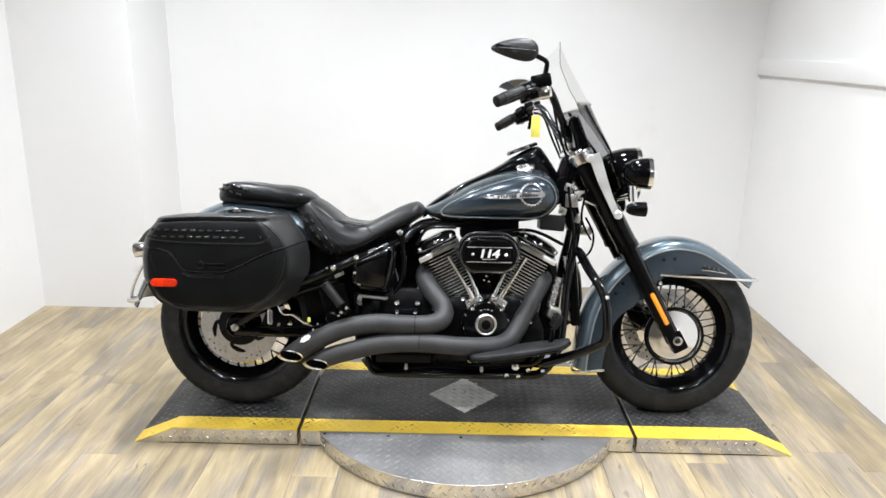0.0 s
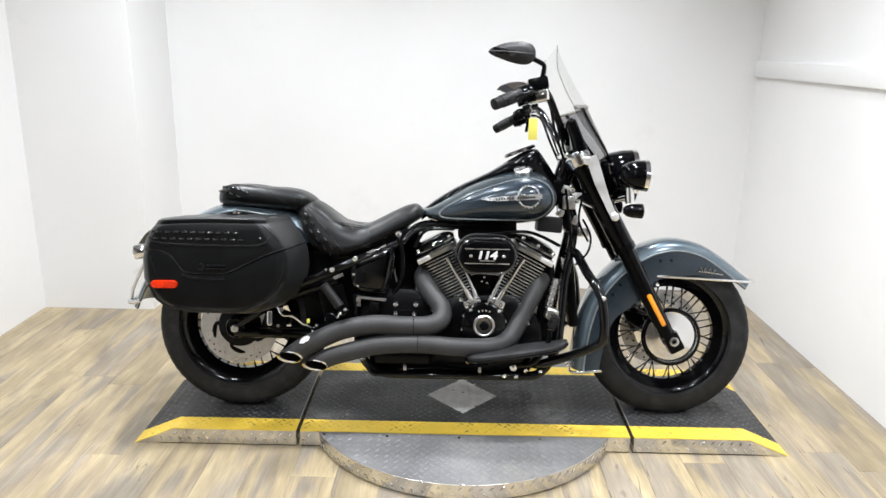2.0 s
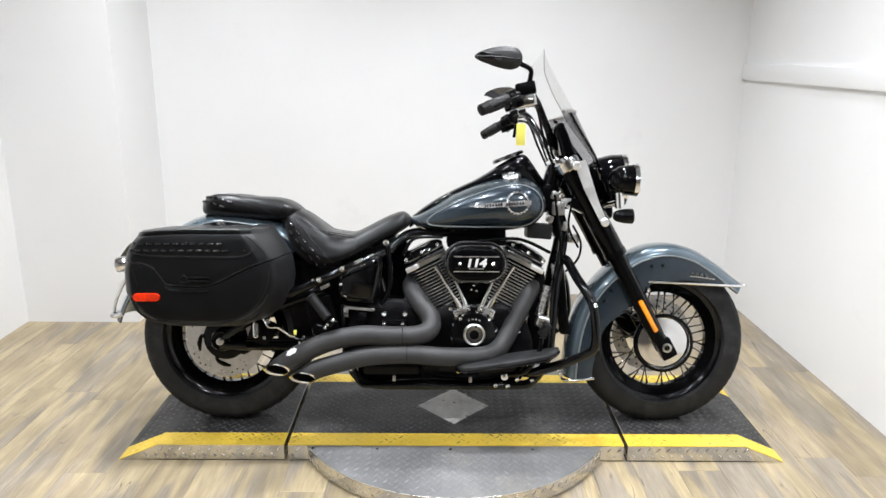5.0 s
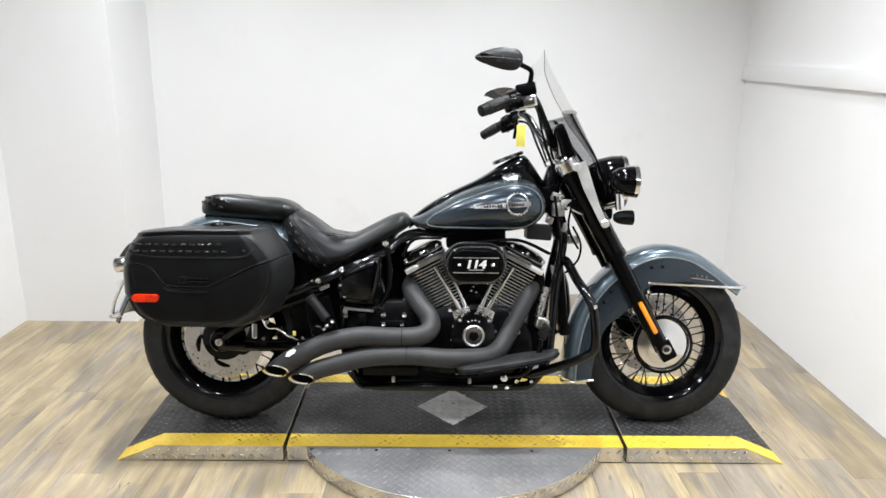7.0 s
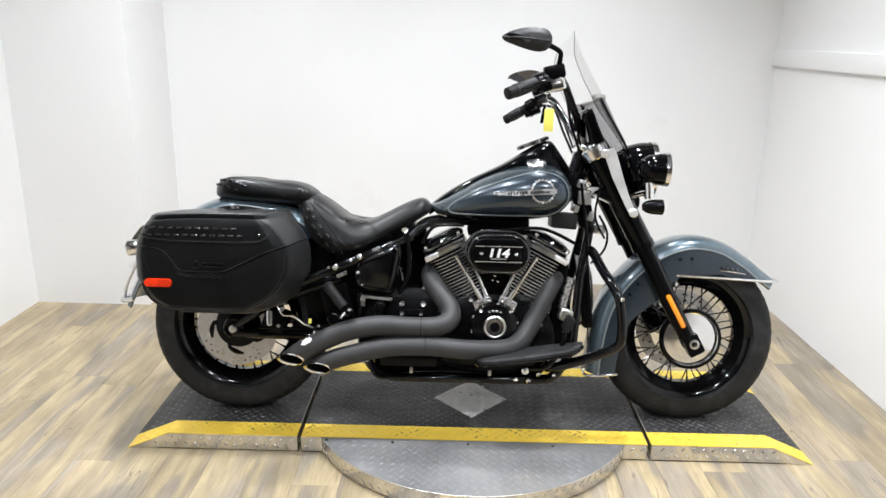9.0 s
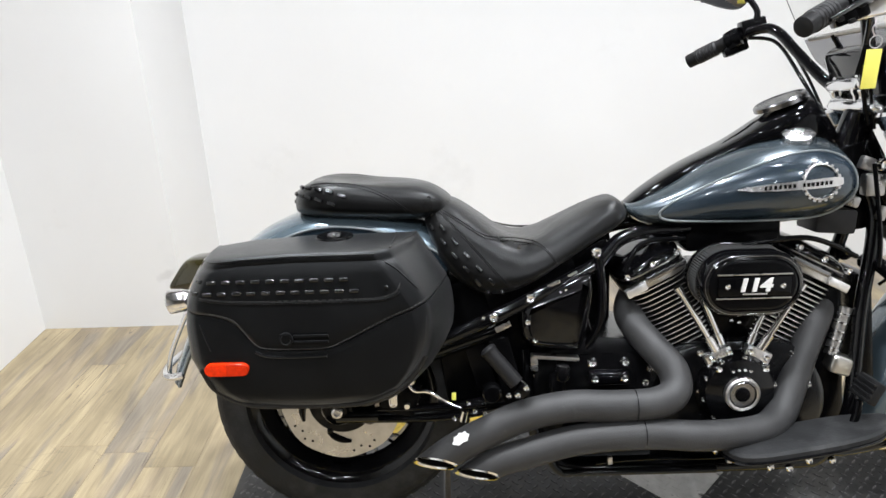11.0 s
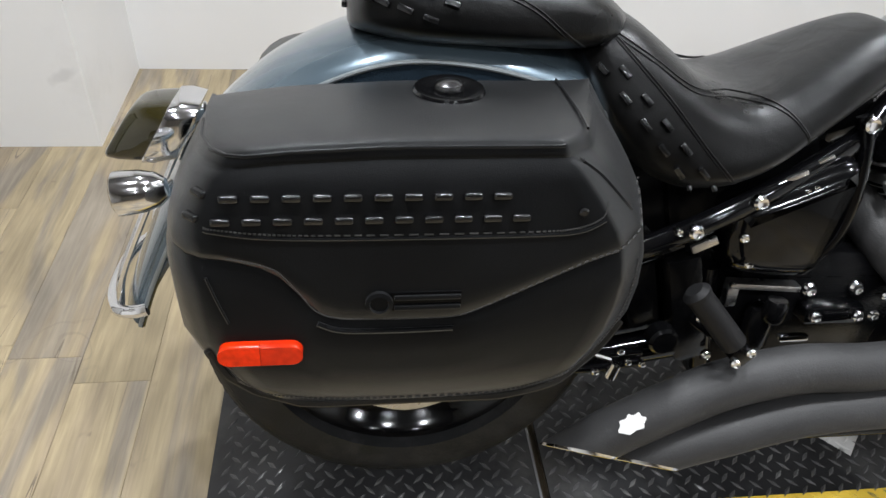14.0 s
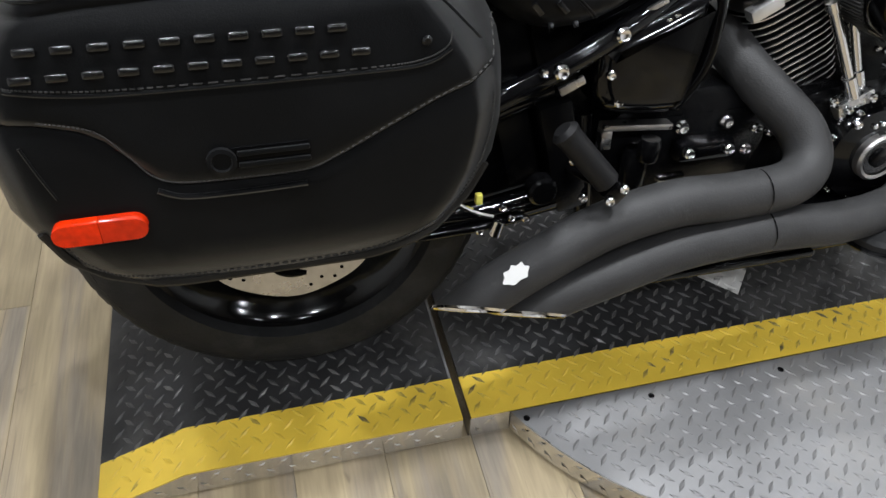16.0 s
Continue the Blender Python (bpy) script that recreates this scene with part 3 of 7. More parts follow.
for x0 in (SX0 - GAP - 0.002, SX1 + GAP + 0.002):
    bm = bmesh.new()
    box(bm, (x0, (YSF + YSB) / 2, H + 0.0006), (0.004, YSB - YSF, 0.0016))
    part("deck_edge", bm, PLATE_BARE, platform, "worn bare metal deck edge")

# raised lugs of the tread plate
def lugs():
    verts, faces, mats = [], [], []
    rnd = random.Random(4)
    L, W, T = 0.0145, 0.0042, 0.0022
    pitch = 0.0245

    def add(x, y, z, ang, mi, slope=0.0):
        c, s = math.cos(ang), math.sin(ang)
        k = len(verts)
        for u, v, h in ((-L, 0, 0), (0, -W, 0), (L, 0, 0), (0, W, 0), (-L * 0.55, 0, T), (L * 0.55, 0, T)):
            px, py = u * c - v * s, u * s + v * c
            verts.append((x + px, y + py, z + h + slope * px - 0.0002))
        for f in ((0, 1, 4), (1, 5, 4), (1, 2, 5), (2, 3, 5), (3, 4, 5), (3, 0, 4)):
            faces.append(tuple(k + i for i in f))
            mats.append(mi)
    q = pitch / math.sqrt(2)
    for j in range(int(1.25 / q)):
        for i in range(int((PX1 - PX0) / (2 * q))):
            x, y = PX0 + 0.012 + (2 * i + j % 2) * q, -0.62 + j * q
            ang = math.radians(45 if j % 2 else -45) + rnd.uniform(-0.05, 0.05)
            m = 0.012
            if PYF + 0.006 < y < PYB - 0.006:
                if abs(x - SX0) < GAP + m or abs(x - SX1) < GAP + m or x < PX0 + 0.02 or x > PX1 - 0.02 or abs(x - BX0) < 0.008 or abs(x - BX1) < 0.008:
                    continue
                mi = 1 if (y < YSF or y > YSB) else 0
                if abs(x - 0.028) / 0.139 + abs(y - 0.028) / 0.15 < 1:
                    mi = 4
                sl = H / (BX0 - PX0) if x < BX0 else (-H / (PX1 - BX1) if x > BX1 else 0)
                add(x, y, top_z(x), ang, mi, sl)
            elif y < PYF - 0.014 and math.hypot(x - DX, y - DY) < DR - 0.014:
                add(x, y, H - 0.002, ang, 2)
    # skirt lugs
    L2, W2, T2 = 0.0130, 0.0040, 0.0022
    SHAPE = ((-L2, 0, 0), (0, -W2, 0), (L2, 0, 0), (0, W2, 0), (-L2 * 0.55, 0, T2), (L2 * 0.55, 0, T2))
    TRIS = ((0, 1, 4), (1, 5, 4), (1, 2, 5), (2, 3, 5), (3, 4, 5), (3, 0, 4))
    for j in range(2):
        zz = 0.021 + 0.0235 * j
        turn = math.radians(45 if j % 2 else -45)
        c, s = math.cos(turn), math.sin(turn)
        for i in range(int((PX1 - PX0) / (2 * q))):
            x = PX0 + 0.03 + (2 * i + j % 2) * q
            if zz + 0.013 > top_z(x) or abs(x - SX0) < GAP + 0.010 or abs(x - SX1) < GAP + 0.010 or abs(x - DX) < 0.545:
                continue
            k = len(verts)
            verts.extend((x + u * c - v * s, PYF - h, zz + u * s + v * c) for u, v, h in SHAPE)
            faces.extend(tuple(k + n for n in f) for f in TRIS)
            mats.extend([3] * 6)
        rr = DR - 0.004 * (1 - zz / H)
        for i in range(37):
            a = -math.pi / 2 + (i + 0.5 * (j % 2) - 18) * 2 * q / rr
            if abs(a + math.pi / 2) > 1.08:
                continue
            k = len(verts)
            for u, v, h in SHAPE:
                du, dv = u * c - v * s, u * s + v * c
                r2 = rr + h + 0.06 * dv
                verts.append((DX + r2 * math.cos(a + du / rr), DY + r2 * math.sin(a + du / rr), zz + dv))
            faces.extend(tuple(k + n for n in f) for f in TRIS)
            mats.extend([3] * 6)
    me = bpy.data.meshes.new("raised_tread")
    me.from_pydata(verts, [], faces)
    for k in (WORN_GLINT, YELLOW_LUG, PLATE_BARE, SKIRT, DIAMOND):
        me.materials.append(k)
    me.polygons.foreach_set("material_index", mats)
    ob = new("raised_tread", me)
    ob.parent = platform
    tagged(ob, "raised diamond tread lugs", kind="stuff")


lugs()

# ---- motorcycle ----
LEAN = 10.0
BIKE = Matrix.Translation((0, -0.06, H)) @ Matrix.Rotation(math.radians(-LEAN), 4, "X")
bike = thing("motorcycle", "blue and black touring cruiser motorcycle with saddlebags, leaning on its stand", "motorcycle", BIKE)
AXIS = Vector((-0.488, 0, 0.873))
PIVOT = Vector((0.42, 0, 0.93))
STEER = Matrix.Translation(PIVOT) @ Matrix.Rotation(math.radians(-1.0), 4, AXIS) @ Matrix.Translation(-PIVOT)


def wheel(name, c, R, width, rim_r, disc_r, disc_side, m=None, spokes=32):
    """Laced wheel: black rim with tyre, hub, disc and crossed spokes."""
    c = Vector(c)
    bm = bmesh.new()
    w = width * 0.36
    prof = [(-w, rim_r), (-w - 0.004, rim_r + 0.012), (-w, rim_r + 0.014), (-w * 0.8, rim_r - 0.004), (-w * 0.4, rim_r - 0.030), (w * 0.4, rim_r - 0.030), (w * 0.8, rim_r - 0.004), (w, rim_r + 0.014), (w + 0.004, rim_r + 0.012), (w, rim_r), (w * 0.90, rim_r - 0.010), (w * 0.72, rim_r - 0.016), (w * 0.50, rim_r - 0.034), (w * 0.30, rim_r - 0.043), (-w * 0.30, rim_r - 0.043), (-w * 0.50, rim_r - 0.034), (-w * 0.72, rim_r - 0.016), (-w * 0.90, rim_r - 0.010)]
    rings = [[c + Vector((r * math.cos(t), y, r * math.sin(t))) for y, r in prof] for t in [2 * math.pi * k / 72 for k in range(72)]]
    loft(bm, rings, False, True)
    ob = part(name, bm, GLOSS, bike, "gloss black laced wheel", m)
    # tyre
    bm = bmesh.new()
    h = width / 2
    side = R - rim_r
    prof = []
    for k in range(21):
        a = math.pi * (k / 20)
        y = h * math.cos(a)
        prof.append((y, rim_r + 0.010 + (side - 0.010) * (math.sin(a) ** 0.52)))
    prof = [(w * 0.95, rim_r + 0.004)] + prof + [(-w * 0.95, rim_r + 0.004)]
    rings = []
    N = 120
    for k in range(N):
        t = 2 * math.pi * k / N
        ring = []
        for y, r in prof:
            ring.append(c + Vector((r * math.cos(t), y, r * math.sin(t))))
        rings.append(ring)
    loft(bm, rings, False, True)
    part("tyre", bm, RUBBER, ob, "worn black rubber tyre", m)
    # tread grooves as shallow raised shoulder blocks
    bm = bmesh.new()
    for k in range(58):
        t0 = 2 * math.pi * k / 58
        for sgn in (-1, 1):
            for q in range(2):
                f0, f1 = (0.30, 0.62) if q == 0 else (0.66, 0.90)
                pts, low = [], []
                for f, dt in ((f0, 0.0), (f1, 0.045), (f1, 0.105), (f0, 0.06)):
                    y = sgn * h * f
                    rr = rim_r + 0.010 + (side - 0.010) * ((1 - f * f) ** 0.26) + 0.0012
                    t = t0 + dt + (0.05 if q else 0)
                    pts.append(c + Vector((rr * math.cos(t), y, rr * math.sin(t))))
                    low.append(c + Vector(((rr - 0.006) * math.cos(t), y * 0.985, (rr - 0.006) * math.sin(t))))
                loft(bm, [[Vector(p) for p in low], [Vector(p) for p in pts]])
    tagged(part("tread", bm, RUBBER, ob, "", m), kind="stuff")
    # hub
    bm = bmesh.new()
    lathe(bm, [(-0.085, 0.03), (-0.08, 0.046), (-0.06, 0.05), (-0.05, 0.032), (0.05, 0.032), (0.06, 0.05), (0.08, 0.046), (0.085, 0.03)], c, (0, 1, 0), 32)
    part("hub", bm, BLACK if disc_r < 0.148 else CHROME, ob, "", m)
    # brake disc with holes
    bm = bmesh.new()
    yd = disc_side
    ri = disc_r * (0.50 if disc_side < 0 else 0.66)
    N = 96
    rows = []
    for yy in (yd - 0.003, yd + 0.003):
        for r in (ri, disc_r):
            row = []
            for k in range(N):
                t = 2 * math.pi * k / N
                wob = 0.0012 * math.cos(t * 8)
                row.append(bm.verts.new(c + Vector(((r + wob) * math.cos(t), yy, (r + wob) * math.sin(t)))))
            rows.append(row)
    bridge(bm, rows[0], rows[1])
    bridge(bm, rows[1], rows[3])
    bridge(bm, rows[3], rows[2])
    bridge(bm, rows[2], rows[0])
    part("brake_disc", bm, STEEL, ob, "drilled steel brake disc", m)
    bm = bmesh.new()
    for k in range(5):
        t = 2 * math.pi * k / 5 + 0.3
        p0 = c + Vector((0.045 * math.cos(t), yd, 0.045 * math.sin(t)))
        p1 = c + Vector(((ri + 0.008) * math.cos(t + 0.25), yd, (ri + 0.008) * math.sin(t + 0.25)))
        if disc_side > 0:
            tube(bm, [p0, p1], [0.016, 0.008], 8, smooth=False)
        bolt(bm, p1 + Vector((0, -0.004, 0)), (0, -1, 0), 0.008, 0.004)
    lathe(bm, [(-0.006, 0.05), (0.012, 0.05)] if disc_side > 0 else [(-0.010, 0.05), (-0.007, ri + 0.006), (0.0, ri + 0.010), (0.012, 0.05)], c + Vector((0, yd, 0)), (0, 1, 0), 40)
    part("disc_carrier", bm, BLACK, ob, "black disc carrier", m)
    bm = bmesh.new()
    if disc_side < 0:
        for k in range(5):
            t = 2 * math.pi * k / 5 + 0.5
            arc = [c + Vector((disc_r * (0.60 + 0.13 * f) * math.cos(t + 0.62 * f), yd - 0.0028, disc_r * (0.60 + 0.13 * f) * math.sin(t + 0.62 * f))) for f in (0, 0.33, 0.66, 1.0)]
            tube(bm, arc, [0.004, 0.0085, 0.0085, 0.004], 8)
            for f, r in ((0.62, 0.90), (0.78, 0.85), (0.92, 0.92), (1.06, 0.87)):
                p = c + Vector((disc_r * r * math.cos(t + f), yd - 0.0033, disc_r * r * math.sin(t + f)))
                lathe(bm, [(0, 0.0032), (-0.0003, 0.0032)], p, (0, 1, 0), 8)
    else:
        for k in range(24):
            t = 2 * math.pi * k / 24
            for q in range(2):
                r = disc_r * (0.74 + 0.14 * q)
                p = c + Vector((r * math.cos(t + q * 0.12), yd - 0.0033, r * math.sin(t + q * 0.12)))
                lathe(bm, [(0, 0.0042), (-0.0003, 0.0042)], p, (0, 1, 0), 8)
    tagged(part("disc_holes", bm, SATIN, ob, "", m), kind="stuff")
    # spokes
    bm = bmesh.new()
    lathe(bm, [(0, 0.0024), (0.9, 0.0024), (0.905, 0.0042), (1.0, 0.0042)], (0, 0, 0), (0, 0, 1), 8)
    sp = mesh_of(bm, SPOKE, "spoke")
    mm = m if m is not None else Matrix.Identity(4)
    for k in range(spokes):
        t = 2 * math.pi * k / spokes
        sgn = 1 if k % 2 else -1
        lean = 0.42 if (k // 2) % 2 else -0.42
        a = c + Vector((0.045 * math.cos(t + lean * 1.9), 0.062 * sgn, 0.045 * math.sin(t + lean * 1.9)))
        b = c + Vector(((rim_r - 0.040) * math.cos(t), 0.010 * sgn, (rim_r - 0.040) * math.sin(t)))
        d = b - a
        rot = d.to_track_quat("Z", "Y").to_matrix().to_4x4()
        piece("spoke", sp, mm @ Matrix.Translation(a) @ rot @ Matrix.Diagonal((1, 1, d.length, 1)), ob)
    return ob


RW = (-0.815, 0, 0.317)
FW = (0.797, 0, 0.308)
rear_wheel = wheel("rear_wheel", RW, 0.319, 0.15, 0.222, 0.146, -0.074)
front_wheel = wheel("front_wheel", FW, 0.314, 0.130, 0.222, 0.15, 0.085, STEER, 40)
bm = bmesh.new()
lathe(bm, [(-0.104, 0.018), (-0.103, 0.028), (-0.092, 0.031), (-0.0895, 0.036), (-0.0880, 0.060), (-0.0860, 0.082), (-0.0840, 0.092), (-0.088, 0.098), (-0.075, 0.098), (-0.06, 0.06)], FW, (0, 1, 0), 48)
part("hub_cap", bm, CHROME, front_wheel, "polished hub flange", STEER)
bm = bmesh.new()
lathe(bm, [(-0.098, 0.097), (-0.096, 0.105), (-0.09, 0.109), (-0.078, 0.109), (-0.074, 0.1)], FW, (0, 1, 0), 40, ring=True)
part("hub_ring", bm, BLACK, front_wheel, "black hub ring", STEER)
bm = bmesh.new()
lathe(bm, [(0.075, 0.04), (0.078, 0.125), (0.105, 0.128), (0.108, 0.118), (0.098, 0.06), (0.10, 0.03)], RW, (0, 1, 0), 48)
part("belt_pulley", bm, SATIN, rear_wheel, "black belt pulley")
bm = bmesh.new()
tube(bm, [(RW[0], -0.14, RW[2]), (RW[0], 0.14, RW[2])], 0.012, smooth=False)
lathe(bm, [(0.02, 0.042), (-0.010, 0.040), (-0.018, 0.034), (-0.016, 0.024), (-0.022, 0.022)], (RW[0], -0.118, RW[2]), (0, 1, 0), 32)
part("axle", bm, BLACK, rear_wheel)
bm = bmesh.new()
lathe(bm, [(0, 0.013), (-0.010, 0.013), (-0.012, 0.008), (-0.006, 0.007)], (RW[0], -0.140, RW[2]), (0, 1, 0), 24)
part("axle_nut", bm, STEEL, rear_wheel, "steel axle nut")


# fenders
def fender(name, outline, section, lows, m, parent_label, split, centre=None, w0=None):
    """Crown and side panels carried along a side outline from back to front; lows: panel depth at each point."""
    P = [Vector((x, 0, z)) for x, z in outline]
    path = spline(P, 6)
    dep = [v.x for v in spline([(d, 0, 0) for d in lows], 6)]
    rings_c, rings_l, rings_r, bead = [], [], [], []
    for i, p in enumerate(path):
        t = (path[min(i + 1, len(path) - 1)] - path[max(i - 1, 0)]).normalized()
        n = Vector((t.z, 0, -t.x))
        if n.dot(p - Vector(centre)) > 0:
            n = -n
        cr = [(y, d) for y, d in section]
        top = [p + Vector((0, y, 0)) + n * d for y, d in cr]
        under = [p + Vector((0, y * 0.97, 0)) + n * (d + 0.004) for y, d in reversed(cr)]
        rings_c.append(top + under)
        yb, db = section[-1]
        lo = max(dep[i], db + 0.006)
        for sgn, store in ((-1, rings_r), (1, rings_l)):
            y = sgn * abs(yb)
            store.append([p + Vector((0, y, 0)) + n * (db + 0.0005), p + Vector((0, y + sgn * 0.003, 0)) + n * (db + (lo - db) * 0.5), p + Vector((0, y, 0)) + n * lo, p + Vector((0, y - sgn * 0.004, 0)) + n * lo, p + Vector((0, y - sgn * 0.004, 0)) + n * (db + 0.0005)])
        bead.append(p + Vector((0, -abs(yb) - 0.0005, 0)) + n * db)
    bm = bmesh.new()
    loft(bm, rings_c)
    ob = part(name, bm, SILVER_BLUE, bike, parent_label, m)
    for store in (rings_r, rings_l):
        bm = bmesh.new()
        loft(bm, store)
        part("side_panel", bm, DEEP_BLUE, ob, "deep blue two-tone side panel", m)
    for s in (1, -1):
        bm = bmesh.new()
        tube(bm, [Vector((q.x, q.y * s, q.z)) for q in bead], 0.0032, 8, smooth=False)
        part("pinstripe", bm, PIN, ob, "thin silver pinstripe", m)
    return ob, rings_r


half = [(0.0, 0.0), (0.03, 0.001), (0.055, 0.006), (0.073, 0.016), (0.082, 0.030), (0.085, 0.042)]
sec_f = [(-y, d) for y, d in reversed(half[1:])] + half
F_OUT = [(0.436, 0.170), (0.444, 0.265), (0.468, 0.386), (0.508, 0.478), (0.581, 0.568), (0.686, 0.644), (0.792, 0.672), (0.899, 0.655), (0.987, 0.606), (1.058, 0.552), (1.088, 0.530)]
F_LOW = [0.10, 0.105, 0.115, 0.14, 0.155, 0.135, 0.135, 0.122, 0.09, 0.045, 0.045]
front_fender, _ = fender("front_fender", F_OUT, sec_f, F_LOW, STEER, "silver-blue and deep blue valanced front fender", 0, (0.81, 0, 0.30))
for s in (-1, 1):
    bm = bmesh.new()
    tube(bm, [(0.735, s * 0.088, 0.535), (0.85, s * 0.091, 0.531), (0.98, s * 0.091, 0.525), (1.06, s * 0.08, 0.520), (1.112, s * 0.03, 0.514), (1.118, 0, 0.512)], 0.0055, 10)
    part("chrome_trim", bm, CHROME, front_fender, "chrome trim strip", STEER)
for s in (-1, 1):
    bm = bmesh.new()
    tube(bm, [(0.432, s * 0.02, 0.166), (0.434, s * 0.085, 0.166), (0.48, s * 0.089, 0.165), (0.545, s * 0.088, 0.172)], 0.0055, 10)
    part("chrome_lip", bm, CHROME, front_fender, "chrome lower lip", STEER)
bm = bmesh.new()
for k in range(4):
    tube(bm, [(0.888 + 0.017 * k, -0.0905, 0.557 - 0.003 * k), (0.893 + 0.017 * k, -0.0905, 0.573 - 0.003 * k), (0.899 + 0.017 * k, -0.0905, 0.556 - 0.003 * k)], 0.0016, 6)
tube(bm, [(0.884, -0.0905, 0.556), (0.92, -0.0905, 0.553), (0.975, -0.0895, 0.545)], 0.0016, 6)
part("script_badge", bm, CHROME, front_fender, "small chrome script badge", STEER)
bolts([(x, -0.088, z) for x, z in ((0.745, 0.592), (0.785, 0.595), (0.60, 0.50), (0.575, 0.462))], (0, -1, 0), 0.0055, 0.004, BLACK, front_fender, STEER, "rivet")

half = [(0.0, 0.0), (0.04, 0.002), (0.075, 0.009), (0.098, 0.019), (0.110, 0.028), (0.115, 0.036)]
sec_r = [(-y, d) for y, d in reversed(half[1:])] + half
R_OUT = [(-0.52, 0.69), (-0.60, 0.738), (-0.70, 0.770), (-0.80, 0.782), (-0.88, 0.772), (-0.964, 0.739), (-1.03, 0.695), (-1.10, 0.627), (-1.150, 0.545), (-1.193, 0.458), (-1.220, 0.392)]
R_LOW = [0.10, 0.12, 0.15, 0.17, 0.17, 0.17, 0.16, 0.115, 0.060, 0.042, 0.040]
rear_fender, rr = fender("rear_fender", R_OUT, sec_r, R_LOW, None, "silver-blue rear fender with a deep blue side panel", 0, (-0.81, 0, 0.30))
bm = bmesh.new()
tube(bm, [(-1.172, -0.118, 0.408), (-1.190, -0.118, 0.404), (-1.214, -0.106, 0.402), (-1.234, -0.05, 0.400), (-1.236, 0.05, 0.400), (-1.214, 0.106, 0.402), (-1.190, 0.118, 0.404), (-1.172, 0.118, 0.408)], 0.009, 12)
part("bumper_rail", bm, CHROME, rear_fender, "chrome fender tip rail")
for s in (-1, 1):
    bm = bmesh.new()
    tube(bm, [(-1.212, s * 0.098, 0.405), (-1.202, s * 0.104, 0.45), (-1.180, s * 0.106, 0.50), (-1.150, s * 0.106, 0.56)], 0.0055, 10)
    part("rail_stay", bm, CHROME, rear_fender, "chrome stay")

# tail light
def lamp_ring(f, hw, hh, n=36):
    """Rounded outline of the tail lamp; f 0 at its base, 1 at its rear."""
    out = []
    for j in range(n):
        a = 2 * math.pi * j / n
        y = hw * math.copysign(abs(math.cos(a)) ** 0.55, math.cos(a))
        z = hh * math.copysign(abs(math.sin(a)) ** 0.55, math.sin(a))
        out.append((-1.145 - 0.052 * f + (0.60 + 0.10 * f) * z, y, 0.628 + z))
    return out


bm = bmesh.new()
loft(bm, [lamp_ring(f, 0.052 * k, 0.041 * k) for f, k in ((0.0, 1.0), (0.2, 1.0), (0.6, 0.97), (0.88, 0.90), (0.97, 0.82), (1.0, 0.72))])
tail = part("tail_light", bm, SMOKE, bike, "smoked tail light with chrome base")
bm = bmesh.new()
loft(bm, [lamp_ring(f, 0.056 * k, 0.044 * k) for f, k in ((-0.75, 0.9), (-0.3, 1.0), (0.0, 1.0), (0.03, 0.97))])
part("lamp_base", bm, CHROME, tail, "chrome lamp base")


def signal(c, d, r, length, mat, lens, label, m=None, name="turn_signal"):
    """Bullet lamp pointing along d."""
    bm = bmesh.new()
    lathe(bm, [(-length, r * 0.15), (-length * 0.97, r * 0.45), (-length * 0.8, r * 0.75), (-length * 0.5, r * 0.94), (-length * 0.15, r), (0, r), (0.002, r * 0.9)], c, d, 28)
    ob = part(name, bm, mat, bike, label, m)
    bm = bmesh.new()
    lathe(bm, [(0.002, r * 0.9), (r * 0.12, r * 0.82), (r * 0.2, r * 0.5), (r * 0.22, 0.001)], c, d, 28)
    part("lens", bm, lens, ob, "", m)
    return ob


for s in (-1, 1):
    signal((-1.172, s * 0.145, 0.592), (-1, s * 0.05, -0.12), 0.0275, 0.060, CHROME, SMOKE, "chrome bullet turn signal with smoked lens")
    bm = bmesh.new()
    tube(bm, [(-1.135, s * 0.15, 0.590), (-1.135, s * 0.12, 0.570), (-1.13, s * 0.06, 0.565)], 0.008, 10)
    part("signal_stalk", bm, CHROME, bike, "chrome signal stalk")


# saddlebags
def round_box(cx, cz, w, h, r, n=5):
    out = []
    for sx, sz, a0 in ((1, 1, 0), (-1, 1, 90), (-1, -1, 180), (1, -1, 270)):
        for k in range(n + 1):
            a = math.radians(a0 + 90 * k / n)
            out.append((cx + sx * (w / 2 - r) + r * math.cos(a), cz + sz * (h / 2 - r) + r * math.sin(a)))
    return out


